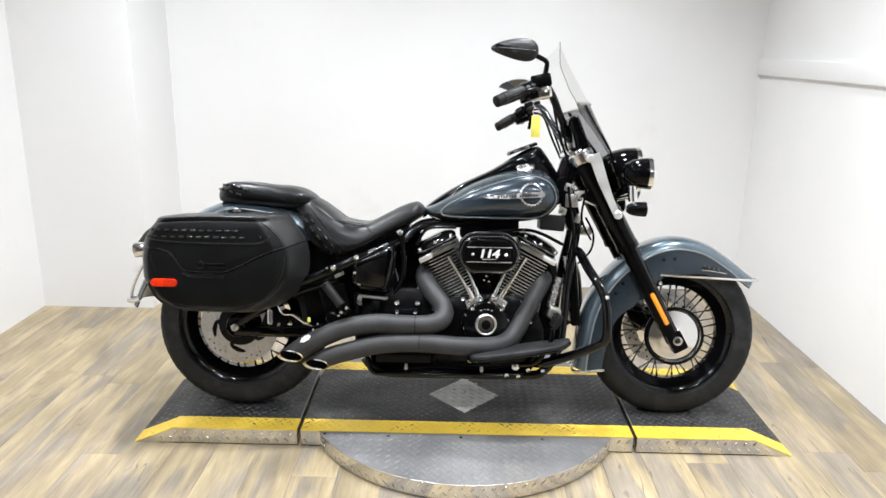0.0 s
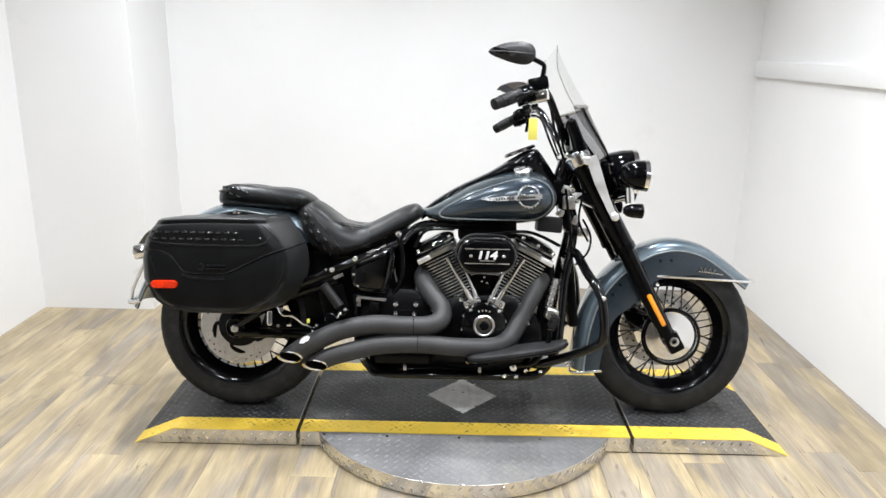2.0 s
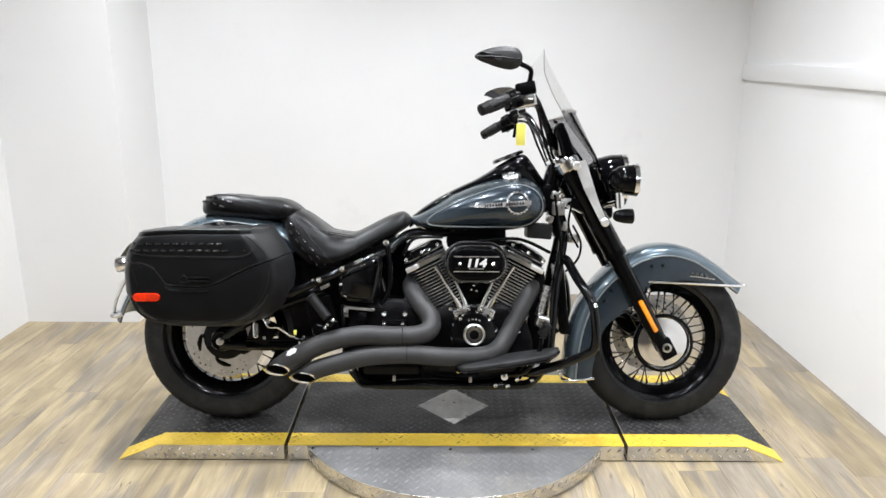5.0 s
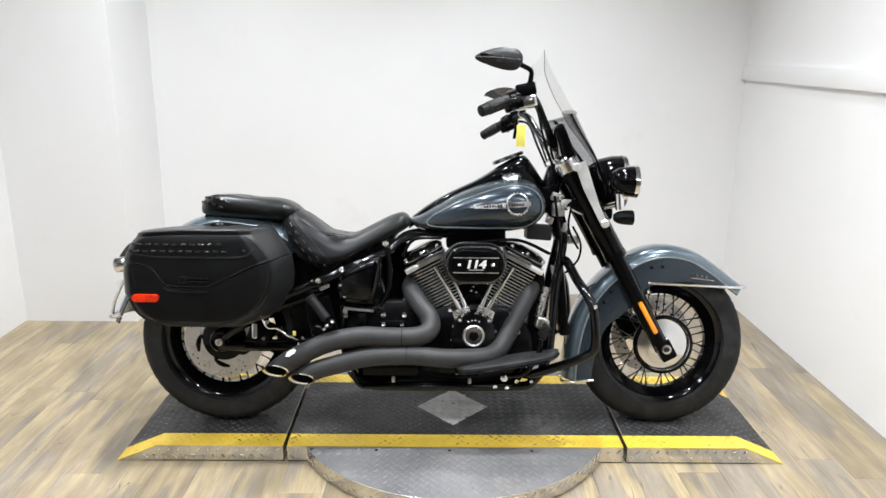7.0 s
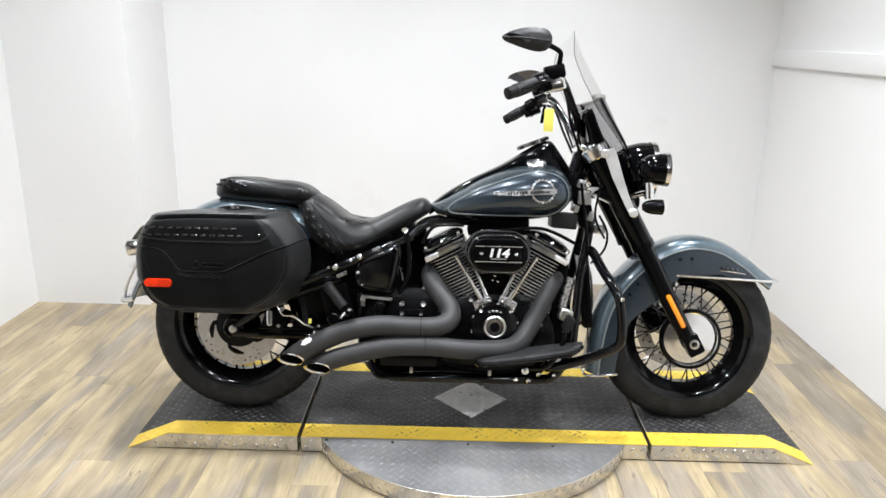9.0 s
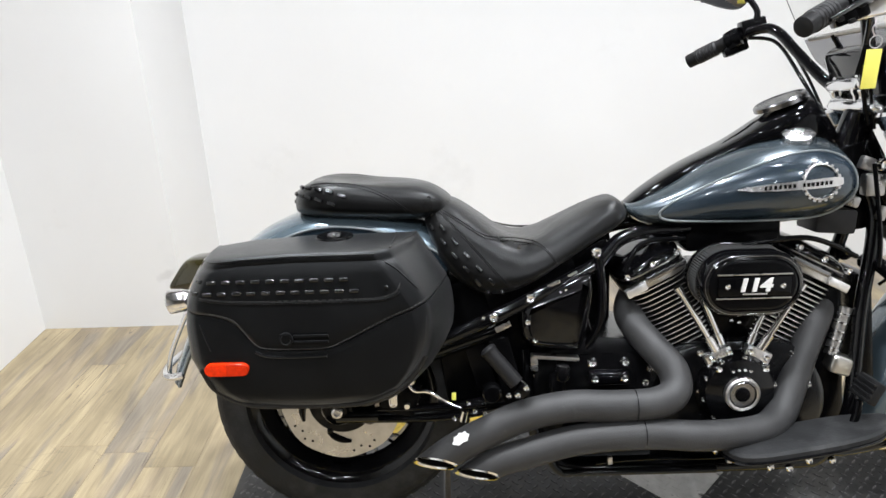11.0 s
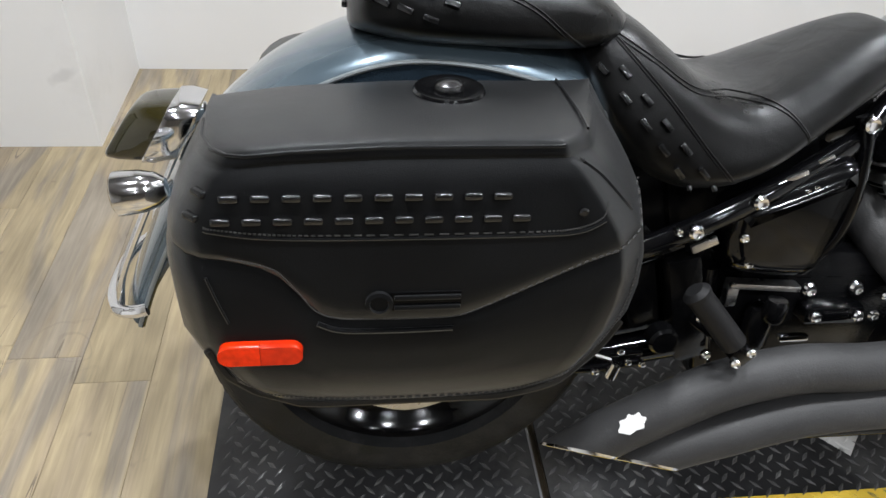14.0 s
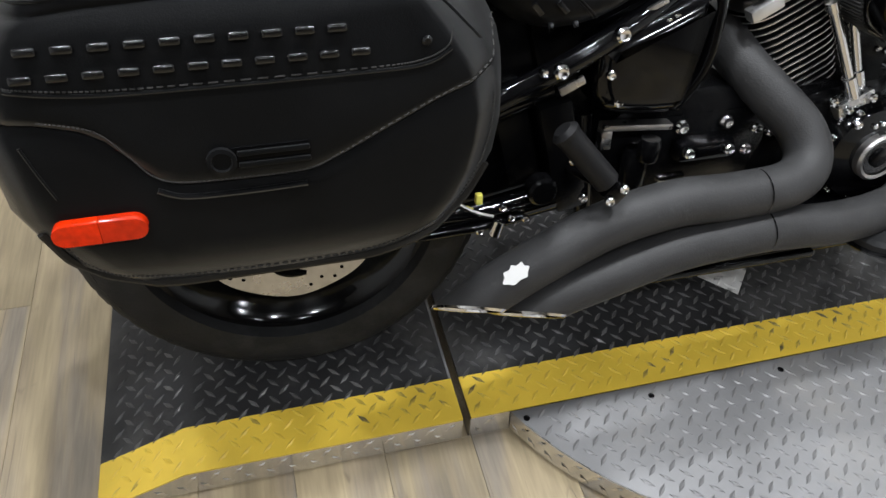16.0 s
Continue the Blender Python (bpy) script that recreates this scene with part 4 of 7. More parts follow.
def saddlebag(s):
    """Hard bag covered in leather; s = -1 right, 1 left."""
    FRONT_E = [(0.40, -0.700), (0.415, -0.675), (0.445, -0.635), (0.48, -0.608), (0.53, -0.586), (0.58, -0.580), (0.63, -0.590), (0.68, -0.622), (0.722, -0.656), (0.76, -0.666)]
    REAR_E = [(0.40, -0.900), (0.415, -0.945), (0.44, -0.990), (0.47, -1.020), (0.52, -1.042), (0.60, -1.045), (0.65, -1.034), (0.69, -1.014), (0.73, -0.985), (0.77, -0.965)]
    SWELL = [(0.40, 0.285), (0.406, 0.318), (0.42, 0.336), (0.45, 0.347), (0.52, 0.352), (0.60, 0.354), (0.66, 0.352), (0.70, 0.346), (0.73, 0.338), (0.76, 0.332)]
    LINE = [(-1.06, 0.622), (-1.013, 0.617), (-0.970, 0.604), (-0.948, 0.578), (-0.930, 0.553), (-0.905, 0.543), (-0.850, 0.541), (-0.790, 0.542), (-0.755, 0.555), (-0.652, 0.606), (-0.560, 0.638), (-0.50, 0.655)]
    # stations: (kind, offset, drop of the outer face)
    ST = [("r", -0.048, 0.190), ("r", -0.047, 0.120), ("r", -0.041, 0.068), ("r", -0.028, 0.030), ("r", -0.012, 0.009), ("r", 0.004, 0.001)]
    ST += [("m", k / 22, 0.0) for k in range(1, 22)]
    ST += [("f", -0.036, 0.0), ("f", -0.032, 0.0012), ("f", -0.027, 0.0045), ("f", -0.006, 0.022), ("f", 0.0, 0.030), ("f", 0.006, 0.044), ("f", 0.020, 0.085), ("f", 0.034, 0.130), ("f", 0.044, 0.188)]

    def at_x(st, z):
        k, o, _ = st
        r, f = interp(REAR_E, z), interp(FRONT_E, z)
        return r + o if k == "r" else f + o if k == "f" else r + 0.004 + (f - r - 0.040) * o

    def outer(st, z):
        return max(0.158, interp(SWELL, z) - st[2])

    def line_z(st):
        z = 0.6
        for _ in range(6):
            z = interp(LINE, at_x(st, z))
        return z

    def top_z_of(st):
        x = at_x(st, 0.72)
        return interp([(-1.07, 0.706), (-1.03, 0.716), (-0.95, 0.7235), (-0.86, 0.7275), (-0.60, 0.7280)], x)

    def face_y(x, z, out=0.0):
        """Outer face at a place on the side."""
        d = 0.0
        e = interp(FRONT_E, z)
        d = max(d, interp([(-0.036, 0.0), (-0.032, 0.0012), (-0.027, 0.0045), (-0.006, 0.022), (0.0, 0.030), (0.006, 0.044), (0.020, 0.085), (0.034, 0.130)], x - e) if x > e - 0.036 else 0)
        e = interp(REAR_E, z)
        d = max(d, interp([(-0.047, 0.120), (-0.041, 0.068), (-0.028, 0.030), (-0.012, 0.009), (0.004, 0.001)], x - e) if x < e + 0.004 else 0)
        return s * (interp(SWELL, z) - d + out)
    lid_r, body_r = [], []
    for st in ST:
        zl, zt = line_z(st), top_z_of(st)
        ring = [(at_x(st, zl), s * 0.152, zl + 0.002), (at_x(st, zl), s * (outer(st, zl) - 0.012), zl + 0.002)]
        for t in (0.0, 0.04, 0.10, 0.25, 0.45, 0.65, 0.85, 1.0):
            z = zl + 0.002 + (zt - 0.020 - zl - 0.002) * t
            edge = 0.0035 * (1 - min(1, t / 0.08))
            ring.append((at_x(st, z), s * (outer(st, z) + 0.0030 - edge), z))
        # stitched groove, then a rounded shoulder up to the flat top
        for dz, edge in ((-0.0145, 0.0002), (-0.0115, 0.0020), (-0.0085, 0.0006), (-0.003, 0.0005), (0.002, 0.0030), (0.0050, 0.0085), (0.0066, 0.018)):
            ring.append((at_x(st, zt + dz), s * max(0.157, outer(st, zt) + 0.0030 - edge), zt + dz))
        rise = interp([(-1.04, 0.0), (-0.98, 0.004), (-0.90, 0.004), (-0.82, 0.006), (-0.60, 0.006)], at_x(st, zt))
        yo = outer(st, zt)
        for f in (0.22, 0.5, 0.8, 0.96):
            ring.append((at_x(st, zt + rise * f), s * min(max(0.157, yo - 0.016), yo + (0.154 - yo) * f), zt + 0.0066 + rise * f - 0.004 * max(0, (f - 0.9) / 0.1)))
        ring.append((at_x(st, zt), s * 0.152, zt + rise - 0.010))
        lid_r.append(ring)
        zl -= 0.001
        zb = 0.402
        ring = [(at_x(st, zb), s * 0.152, zb + 0.004), (at_x(st, zb), s * 0.20 if outer(st, zb) > 0.21 else s * 0.158, zb)]
        for t in (0.0, 0.03, 0.08, 0.15, 0.25, 0.4, 0.55, 0.7, 0.85, 0.95, 1.0):
            z = zb + (zl - zb) * t
            edge = 0.004 * max(0, (t - 0.93) / 0.07)
            ring.append((at_x(st, z), s * (outer(st, z) - edge), z))
        ring.append((at_x(st, zl), s * 0.152, zl))
        body_r.append(ring)
    bm = bmesh.new()
    loft(bm, body_r)
    bag = part("saddlebag", bm, LEATHER, bike, "black leather-covered hard saddlebag with stitched lid")
    bm = bmesh.new()
    loft(bm, lid_r)
    lid = part("lid", bm, LEATHER, bag, "black leather lid with laced trim")

    def stitch(name, pts, out, parent, mat=STITCH):
        bm = bmesh.new()
        path = spline([(x, 0, z) for x, z in pts], 14)
        for a, b in zip(path, path[1:]):
            c = a.lerp(b, 0.62)
            tube(bm, [(a.x, face_y(a.x, a.z, out), a.z), (c.x, face_y(c.x, c.z, out), c.z)], 0.0009, 5, smooth=False)
        return tagged(part(name, bm, mat, parent, "grey contrast stitching"), kind="stuff")

    def bead(name, pts, out, r, parent, mat=LEATHER):
        bm = bmesh.new()
        path = spline([(x, 0, z) for x, z in pts], 8)
        tube(bm, [(p.x, face_y(p.x, p.z, out), p.z) for p in path], r, 8, smooth=False)
        return part(name, bm, mat, parent, "raised leather welt")
    up = [(x, z + 0.006) for x, z in LINE[1:-1]]
    stitch("stitching", up, 0.0036, lid)
    bead("welt", [(x, z - 0.012) for x, z in LINE[4:-4]], 0.0, 0.0030, bag)
    stitch("stitching", [(-1.03, 0.655), (-0.98, 0.648), (-0.90, 0.645), (-0.72, 0.645), (-0.672, 0.648), (-0.648, 0.658), (-0.640, 0.672)], 0.0036, lid)
    bead("welt", [(-1.03, 0.652), (-0.98, 0.644), (-0.90, 0.641), (-0.72, 0.641), (-0.668, 0.644), (-0.643, 0.656)], 0.0028, 0.0022, lid)
    stitch("stitching", [(-0.672, 0.7150), (-0.640, 0.690), (-0.604, 0.652)], 0.0034, lid, THREAD)
    stitch("stitching", [(-1.032, 0.50), (-1.005, 0.456), (-0.95, 0.434), (-0.86, 0.427), (-0.74, 0.429), (-0.672, 0.452), (-0.63, 0.485), (-0.600, 0.54), (-0.592, 0.60)], 0.0006, bag)
    bead("welt", [(-1.044, 0.505), (-1.016, 0.450), (-0.955, 0.424), (-0.86, 0.417), (-0.74, 0.419), (-0.668, 0.444), (-0.622, 0.478), (-0.598, 0.515)], -0.0015, 0.0060, bag, EDGE)
    bead("welt", [(-1.034, 0.60), (-1.026, 0.57), (-1.018, 0.545)], 0.0, 0.0016, bag)
    # lit welt round the top of the lid
    bm = bmesh.new()
    tube(bm, [(at_x(st, top_z_of(st)), s * max(0.157, outer(st, top_z_of(st)) + 0.0016), top_z_of(st) + 0.0006) for st in ST[1:-7]], 0.0020, 8, smooth=False)
    part("welt", bm, LEATHER, lid, "raised leather welt")
    bead("welt", [(-0.668, 0.7110), (-0.644, 0.6925), (-0.608, 0.6545)], 0.0015, 0.0026, lid)
    # seam over the top of the lid, along its front edge
    bm = bmesh.new()
    tube(bm, [(-0.660, s * 0.312, 0.7358), (-0.658, s * 0.27, 0.7388), (-0.657, s * 0.20, 0.7410), (-0.658, s * 0.17, 0.7420)], 0.0016, 6)
    part("seam", bm, LEATHER, lid, "stitched seam")
    # lacing: two rows of short bars
    bm = bmesh.new()
    box(bm, (0, 0, 0), (0.0185, 0.009, 0.0076), 0.0028, segments=3)
    lace = mesh_of(bm, LACE, "lace")
    for z0, x0, n in ((0.684, -1.0325, 11), (0.662, -1.0415, 12)):
        for k in range(n):
            x = x0 + 0.0284 * k
            y0, y1 = face_y(x - 0.006, z0, 0.0045), face_y(x + 0.006, z0, 0.0045)
            piece("lace", lace, pose(x, (y0 + y1) / 2, z0, 0, 0, math.degrees(math.atan2(y1 - y0, 0.012))), lid)
    bm = bmesh.new()
    lathe(bm, [(0, 0.005), (0.003, 0.005), (0.005, 0.003)], (-0.667, face_y(-0.667, 0.666, 0.003), 0.666), (0, s, 0), 12)
    part("rivet", bm, LACE, lid)
    # latch emblem
    yl = face_y(-0.86, 0.566, 0.003)
    bm = bmesh.new()
    box(bm, (-0.822, yl, 0.5685), (0.078, 0.004, 0.023), 0.0015)
    part("latch_recess", bm, SATIN, lid, "black latch plate")
    bm = bmesh.new()
    lathe(bm, [(0.001, 0.014), (0.006, 0.014), (0.007, 0.010), (0.004, 0.009)], (-0.867, yl, 0.568), (0, s, 0), 24)
    part("latch", bm, LEATHER, lid, "embossed round latch")
    for dzz in (-0.006, 0.006):
        bm = bmesh.new()
        box(bm, (-0.818, yl + s * 0.003, 0.568 + dzz), (0.068, 0.004, 0.0055), 0.0016)
        part("latch_bar", bm, LEATHER, lid)
    # top lock
    bm = bmesh.new()
    lathe(bm, [(0, 0.040), (0.003, 0.038), (0.004, 0.030), (0.001, 0.022)], (-0.785, s * 0.205, 0.7405), (0, s * 0.08, 1), 28)
    part("lock_dish", bm, SATIN, lid)
    bm = bmesh.new()
    lathe(bm, [(0, 0.016), (0.006, 0.015), (0.009, 0.009), (0.010, 0.001)], (-0.785, s * 0.205, 0.7425), (0, s * 0.08, 1), 20)
    part("lock_button", bm, RING, lid, "chrome lock button")
    # reflector: one lens in two halves, lit and shaded tones painted on
    RX, RZ = -0.989, 0.508
    y0, y1 = face_y(RX - 0.036, RZ), face_y(RX + 0.036, RZ)
    shape = round_box(RX, RZ, 0.086, 0.027, 0.012)
    for sgn, mat, lab in ((-1, RED, "lit half of the red-orange side reflector"), (1, RED_SHADED, "shaded half of the red-orange side reflector")):
        half_shape = [(RX + sgn * max(0.0003, sgn * (x - RX)), z) for x, z in shape]
        bm = bmesh.new()
        rings = []
        for dy, q in ((-0.004, 1.0), (0.006, 1.0), (0.009, 0.95), (0.0105, 0.82)):
            rings.append([(x, y0 + (y1 - y0) * (x - RX + 0.036) / 0.072 + s * dy, RZ + (z - RZ) * q) for x, z in half_shape])
        loft(bm, rings)
        bmesh.ops.remove_doubles(bm, verts=bm.verts[:], dist=0.00005)
        part("reflector_lens", bm, mat, bag, lab)
    return bag


saddlebag(-1)
saddlebag(1).matrix_basis = Matrix.Translation((0.015, -0.03, -0.045))


# seats
def cushion(stations, power=2.8, seg=40, dish=None, flare=0.0):
    """Rings across the seat: x, top, bottom, half width."""
    S = spline([(a, b, c) for a, b, c, d in stations], 5)
    Wd = [v.x for v in spline([(d, 0, 0) for a, b, c, d in stations], 5)]
    rings = []
    for v, w in zip(S, Wd):
        zc, hh = (v.y + v.z) / 2, max(0.002, (v.y - v.z) / 2)
        ring = []
        for j in range(seg):
            a = 2 * math.pi * j / seg
            ca, sa = math.cos(a), math.sin(a)
            y = w * math.copysign(abs(ca) ** (2 / power), ca)
            z = zc + hh * math.copysign(abs(sa) ** (2 / power), sa)
            y *= 1 + flare * (zc - z) / max(hh, 0.02)
            if dish and sa > 0:
                z -= dish(v.x) * max(0, 1 - (y / (w * 0.75)) ** 2)
            ring.append((v.x, y, z))
        rings.append(ring)
    return rings


SP, SF = 2.8, 0.24
SEAT = [(-0.600, 0.762, 0.742, 0.080), (-0.580, 0.790, 0.680, 0.118), (-0.555, 0.795, 0.635, 0.142), (-0.520, 0.786, 0.600, 0.160), (-0.470, 0.756, 0.576, 0.172), (-0.425, 0.727, 0.578, 0.176), (-0.380, 0.716, 0.594, 0.174), (-0.337, 0.722, 0.616, 0.164), (-0.300, 0.736, 0.638, 0.150), (-0.252, 0.757, 0.664, 0.132), (-0.205, 0.776, 0.690, 0.112), (-0.168, 0.784, 0.712, 0.095), (-0.145, 0.772, 0.728, 0.072), (-0.132, 0.752, 0.742, 0.035)]
SEAT = [(a, b - 0.008 * max(0.0, 1 - abs(a + 0.36) / 0.22), c, d * 0.92) for a, b, c, d in SEAT]
SEAT_D = [(v.x, v.y, v.z, w.x) for v, w in zip(spline([q[:3] for q in SEAT], 5), spline([(q[3], 0, 0) for q in SEAT], 5))]
bm = bmesh.new()
loft(bm, cushion(SEAT, SP, 56, lambda x: 0.010 * math.exp(-((x + 0.40) / 0.12) ** 2), SF))
seat = part("seat", bm, SEAT_LEATHER, bike, "black leather rider seat with laced skirt")
PILLION = [(-0.895, 0.808, 0.772, 0.036), (-0.889, 0.823, 0.768, 0.076), (-0.869, 0.841, 0.764, 0.105), (-0.835, 0.854, 0.758, 0.123), (-0.790, 0.854, 0.755, 0.132), (-0.720, 0.846, 0.752, 0.130), (-0.650, 0.838, 0.748, 0.120), (-0.595, 0.826, 0.748, 0.104), (-0.560, 0.808, 0.755, 0.085), (-0.540, 0.793, 0.768, 0.05)]
PILLION_D = [(v.x, v.y, v.z, w.x) for v, w in zip(spline([q[:3] for q in PILLION], 5), spline([(q[3], 0, 0) for q in PILLION], 5))]
bm = bmesh.new()
loft(bm, cushion(PILLION, 2.6, 56, lambda x: 0.017 * math.exp(-((x + 0.77) / 0.10) ** 2), 0.06))
pillion = part("pillion", bm, SEAT_LEATHER, bike, "black leather pillion pad with laced trim")


def on_cushion(st, x, z, power, flare=0.0):
    w, t, b = (float(np.interp(x, [q[0] for q in st], [q[k] for q in st])) for k in (3, 1, 2))
    zc, hh = (t + b) / 2, (t - b) / 2
    k = min(1, abs((z - zc) / hh))
    y = w * (1 - k ** power) ** (1 / power) * (1 + flare * (zc - z) / max(hh, 0.02))
    return y


bm = bmesh.new()
box(bm, (0, 0, 0), (0.019, 0.009, 0.0075), 0.002)
stud = mesh_of(bm, LACE, "stud")


def place_stud(st, pw, fl, x, z, dx, dz, s, parent):
    y = on_cushion(st, x, z, pw, fl)
    ya = on_cushion(st, x + dx * 0.006, z + dz * 0.006, pw, fl)
    t = Vector((dx * 0.006, s * (ya - y), dz * 0.006)).normalized()
    yz = on_cushion(st, x - dz * 0.006, z + dx * 0.006, pw, fl)
    b = Vector((-dz * 0.006, s * (yz - y), dx * 0.006)).normalized()
    n = b.cross(t).normalized()
    b = t.cross(n)
    piece("stud", stud, Matrix.Translation((x, s * (y + 0.0032), z)) @ Matrix((t, n, b)).transposed().to_4x4(), parent)


for s in (-1, 1):
    for k in range(7):
        f = k / 6
        place_stud(SEAT_D, SP, SF, -0.584 + 0.154 * f, 0.765 - 0.168 * f, 0.68, -0.73, s, seat)
        if k < 6:
            f = k / 5
            place_stud(SEAT_D, SP, SF, -0.582 + 0.122 * f, 0.737 - 0.142 * f, 0.66, -0.75, s, seat)
    for x0, z0 in ((-0.872, 0.831), (-0.854, 0.832))[:2 if s < 0 else 0] + ((-0.829, 0.830), (-0.804, 0.825), (-0.776, 0.816)):
        place_stud(PILLION_D, 2.6, 0.06, x0, z0, 1, -0.3 if x0 > -0.84 else -0.05, s, pillion)
        place_stud(PILLION_D, 2.6, 0.06, x0 - 0.024 if x0 > -0.84 else x0 - 0.015, z0 - 0.016, 1, -0.35 if x0 > -0.84 else -0.05, s, pillion)
for z0 in (0.814, 0.795):
    for y0 in (-0.030, 0.0, 0.030):
        piece("stud", stud, Matrix.Translation((-0.8965 if z0 < 0.8 else -0.8925, y0, z0)) @ Matrix.Rotation(math.pi / 2, 4, "Z"), pillion)
# seams on the seats
for s in (-1, 1):
    for st, fl, pw, par, pts in ((SEAT_D, SF, SP, seat, [(-0.572, 0.782), (-0.52, 0.752), (-0.463, 0.717), (-0.393, 0.703), (-0.345, 0.695), (-0.318, 0.672), (-0.305, 0.645)]), (SEAT_D, SF, SP, seat, [(-0.566, 0.775), (-0.53, 0.738), (-0.496, 0.703), (-0.44, 0.640), (-0.396, 0.598)]), (PILLION_D, 0.06, 2.6, pillion, [(-0.850, 0.838), (-0.81, 0.842), (-0.74, 0.835), (-0.68, 0.813), (-0.635, 0.780), (-0.605, 0.760)])):
        path = spline([(x, 0, z) for x, z in pts], 6)
        for off in (0.0, 0.005):
            bm = bmesh.new()
            tube(bm, [(p.x, s * (on_cushion(st, p.x, p.z - off, pw, fl) + 0.0002), p.z - off) for p in path], 0.0013, 6, smooth=False)
            part("seam", bm, SEAT_LEATHER, par, "stitched seam")

# fuel tank
TANK = [(-0.134, 0.765, 0.745, 0.045), (-0.115, 0.772, 0.727, 0.070), (-0.082, 0.790, 0.716, 0.094), (-0.03, 0.820, 0.712, 0.119), (0.03, 0.856, 0.711, 0.141), (0.105, 0.888, 0.711, 0.160), (0.167, 0.906, 0.712, 0.170), (0.23, 0.917, 0.715, 0.172), (0.29, 0.910, 0.726, 0.165), (0.325, 0.888, 0.746, 0.150), (0.347, 0.858, 0.770, 0.122), (0.358, 0.830, 0.795, 0.08)]
TP = 2.3
T2 = [(v.x, v.y, v.z) for v in spline([(a, b, c) for a, b, c, d in TANK], 8)]
T2 = [(a, b, c, w.x) for (a, b, c), w in zip(T2, spline([(d, 0, 0) for a, b, c, d in TANK], 8))]
PANEL = spline([(-0.074, 0, 0.750), (-0.060, 0, 0.768), (-0.035, 0, 0.785), (0.045, 0, 0.826), (0.125, 0, 0.858), (0.20, 0, 0.879), (0.265, 0, 0.882), (0.312, 0, 0.861), (0.334, 0, 0.820), (0.325, 0, 0.775), (0.275, 0, 0.738), (0.18, 0, 0.734), (0.08, 0, 0.733), (-0.050, 0, 0.736)], 8, True)


def inside(x, z, poly):
    c = False
    k = len(poly)
    for i in range(k):
        a, b = poly[i], poly[i - 1]
        if (a.z > z) != (b.z > z) and x < (b.x - a.x) * (z - a.z) / (b.z - a.z) + a.x:
            c = not c
    return c


def tank_mesh():
    rings = cushion([(a, b, c, d) for a, b, c, d in TANK], TP, 88, None, 0.04)
    bm1, bm2 = bmesh.new(), bmesh.new()
    g1 = [[bm1.verts.new(p) for p in r] for r in rings]
    g2 = {}
    for i in range(len(rings) - 1):
        for j in range(88):
            ids = [(i, j), (i, (j + 1) % 88), (i + 1, (j + 1) % 88), (i + 1, j)]
            c = sum((Vector(rings[a][b]) for a, b in ids), Vector()) / 4
            if inside(c.x, c.z, PANEL):
                bm2.faces.new([g2.setdefault(k, bm2.verts.new(rings[k[0]][k[1]])) if k in g2 else g2.setdefault(k, bm2.verts.new(rings[k[0]][k[1]])) for k in ids])
            else:
                bm1.faces.new([g1[a][b] for a, b in ids])
    bm1.faces.new(g1[0])
    bm1.faces.new(g1[-1])
    for b in (bm1, bm2):
        bmesh.ops.delete(b, geom=[v for v in b.verts if not v.link_faces], context="VERTS")
    return bm1, bm2


b1, b2 = tank_mesh()
tank = part("fuel_tank", b1, TANK_BLUE, bike, "silver-blue teardrop fuel tank with deep blue side panels")
part("side_panel", b2, DEEP_BLUE, tank, "deep blue two-tone panel")
for s in (-1, 1):
    bm = bmesh.new()
    tube(bm, [(p.x, s * (on_cushion(T2, p.x, p.z, TP, 0.04) + 0.0004), p.z) for p in PANEL], 0.0028, 8, closed=True, smooth=False)
    part("pinstripe", bm, PIN, tank, "thin silver pinstripe")
    # round emblem with a tapering bar
    bm = bmesh.new()
    pts = []
    for k in range(40):
        a = 2 * math.pi * k / 40
        x, z = 0.243 + 0.037 * math.cos(a), 0.820 + 0.037 * math.sin(a)
        pts.append((x, s * (on_cushion(T2, x, z, TP, 0.04) + 0.003), z))
    tube(bm, pts, 0.0026, 8, closed=True, smooth=False)
    for k in range(20):
        a = 2 * math.pi * k / 20
        x, z = 0.243 + 0.040 * math.cos(a), 0.820 + 0.040 * math.sin(a)
        box(bm, (x, s * (on_cushion(T2, x, z, TP, 0.04) + 0.003), z), (0.006, 0.004, 0.006), 0, (0, -math.degrees(a), 0))
    rings = []
    for x, hgt in ((0.074, 0.001), (0.10, 0.005), (0.15, 0.008), (0.20, 0.0095), (0.245, 0.010), (0.28, 0.0095), (0.29, 0.007)):
        z = 0.806 + 0.014 * (x - 0.074) / 0.2
        rings.append([(x, s * (on_cushion(T2, x, z + q * hgt, TP, 0.04) + d), z + q * hgt) for q, d in ((-1, 0.001), (-1, 0.006), (1, 0.006), (1, 0.001))])
    loft(bm, rings)
    part("tank_emblem", bm, EMBLEM, tank, "chrome ring-and-bar tank emblem")
    bm = bmesh.new()
    for k in range(15):
        x = 0.128 + 0.0095 * k
        if 7 <= k <= 7:
            continue
        z = 0.806 + 0.014 * (x - 0.074) / 0.2
        box(bm, (x, s * (on_cushion(T2, x, z, TP, 0.04) + 0.0065), z), (0.0045, 0.002, 0.008))
    part("emblem_bars", bm, SATIN, tank, "small dark bars on the emblem")
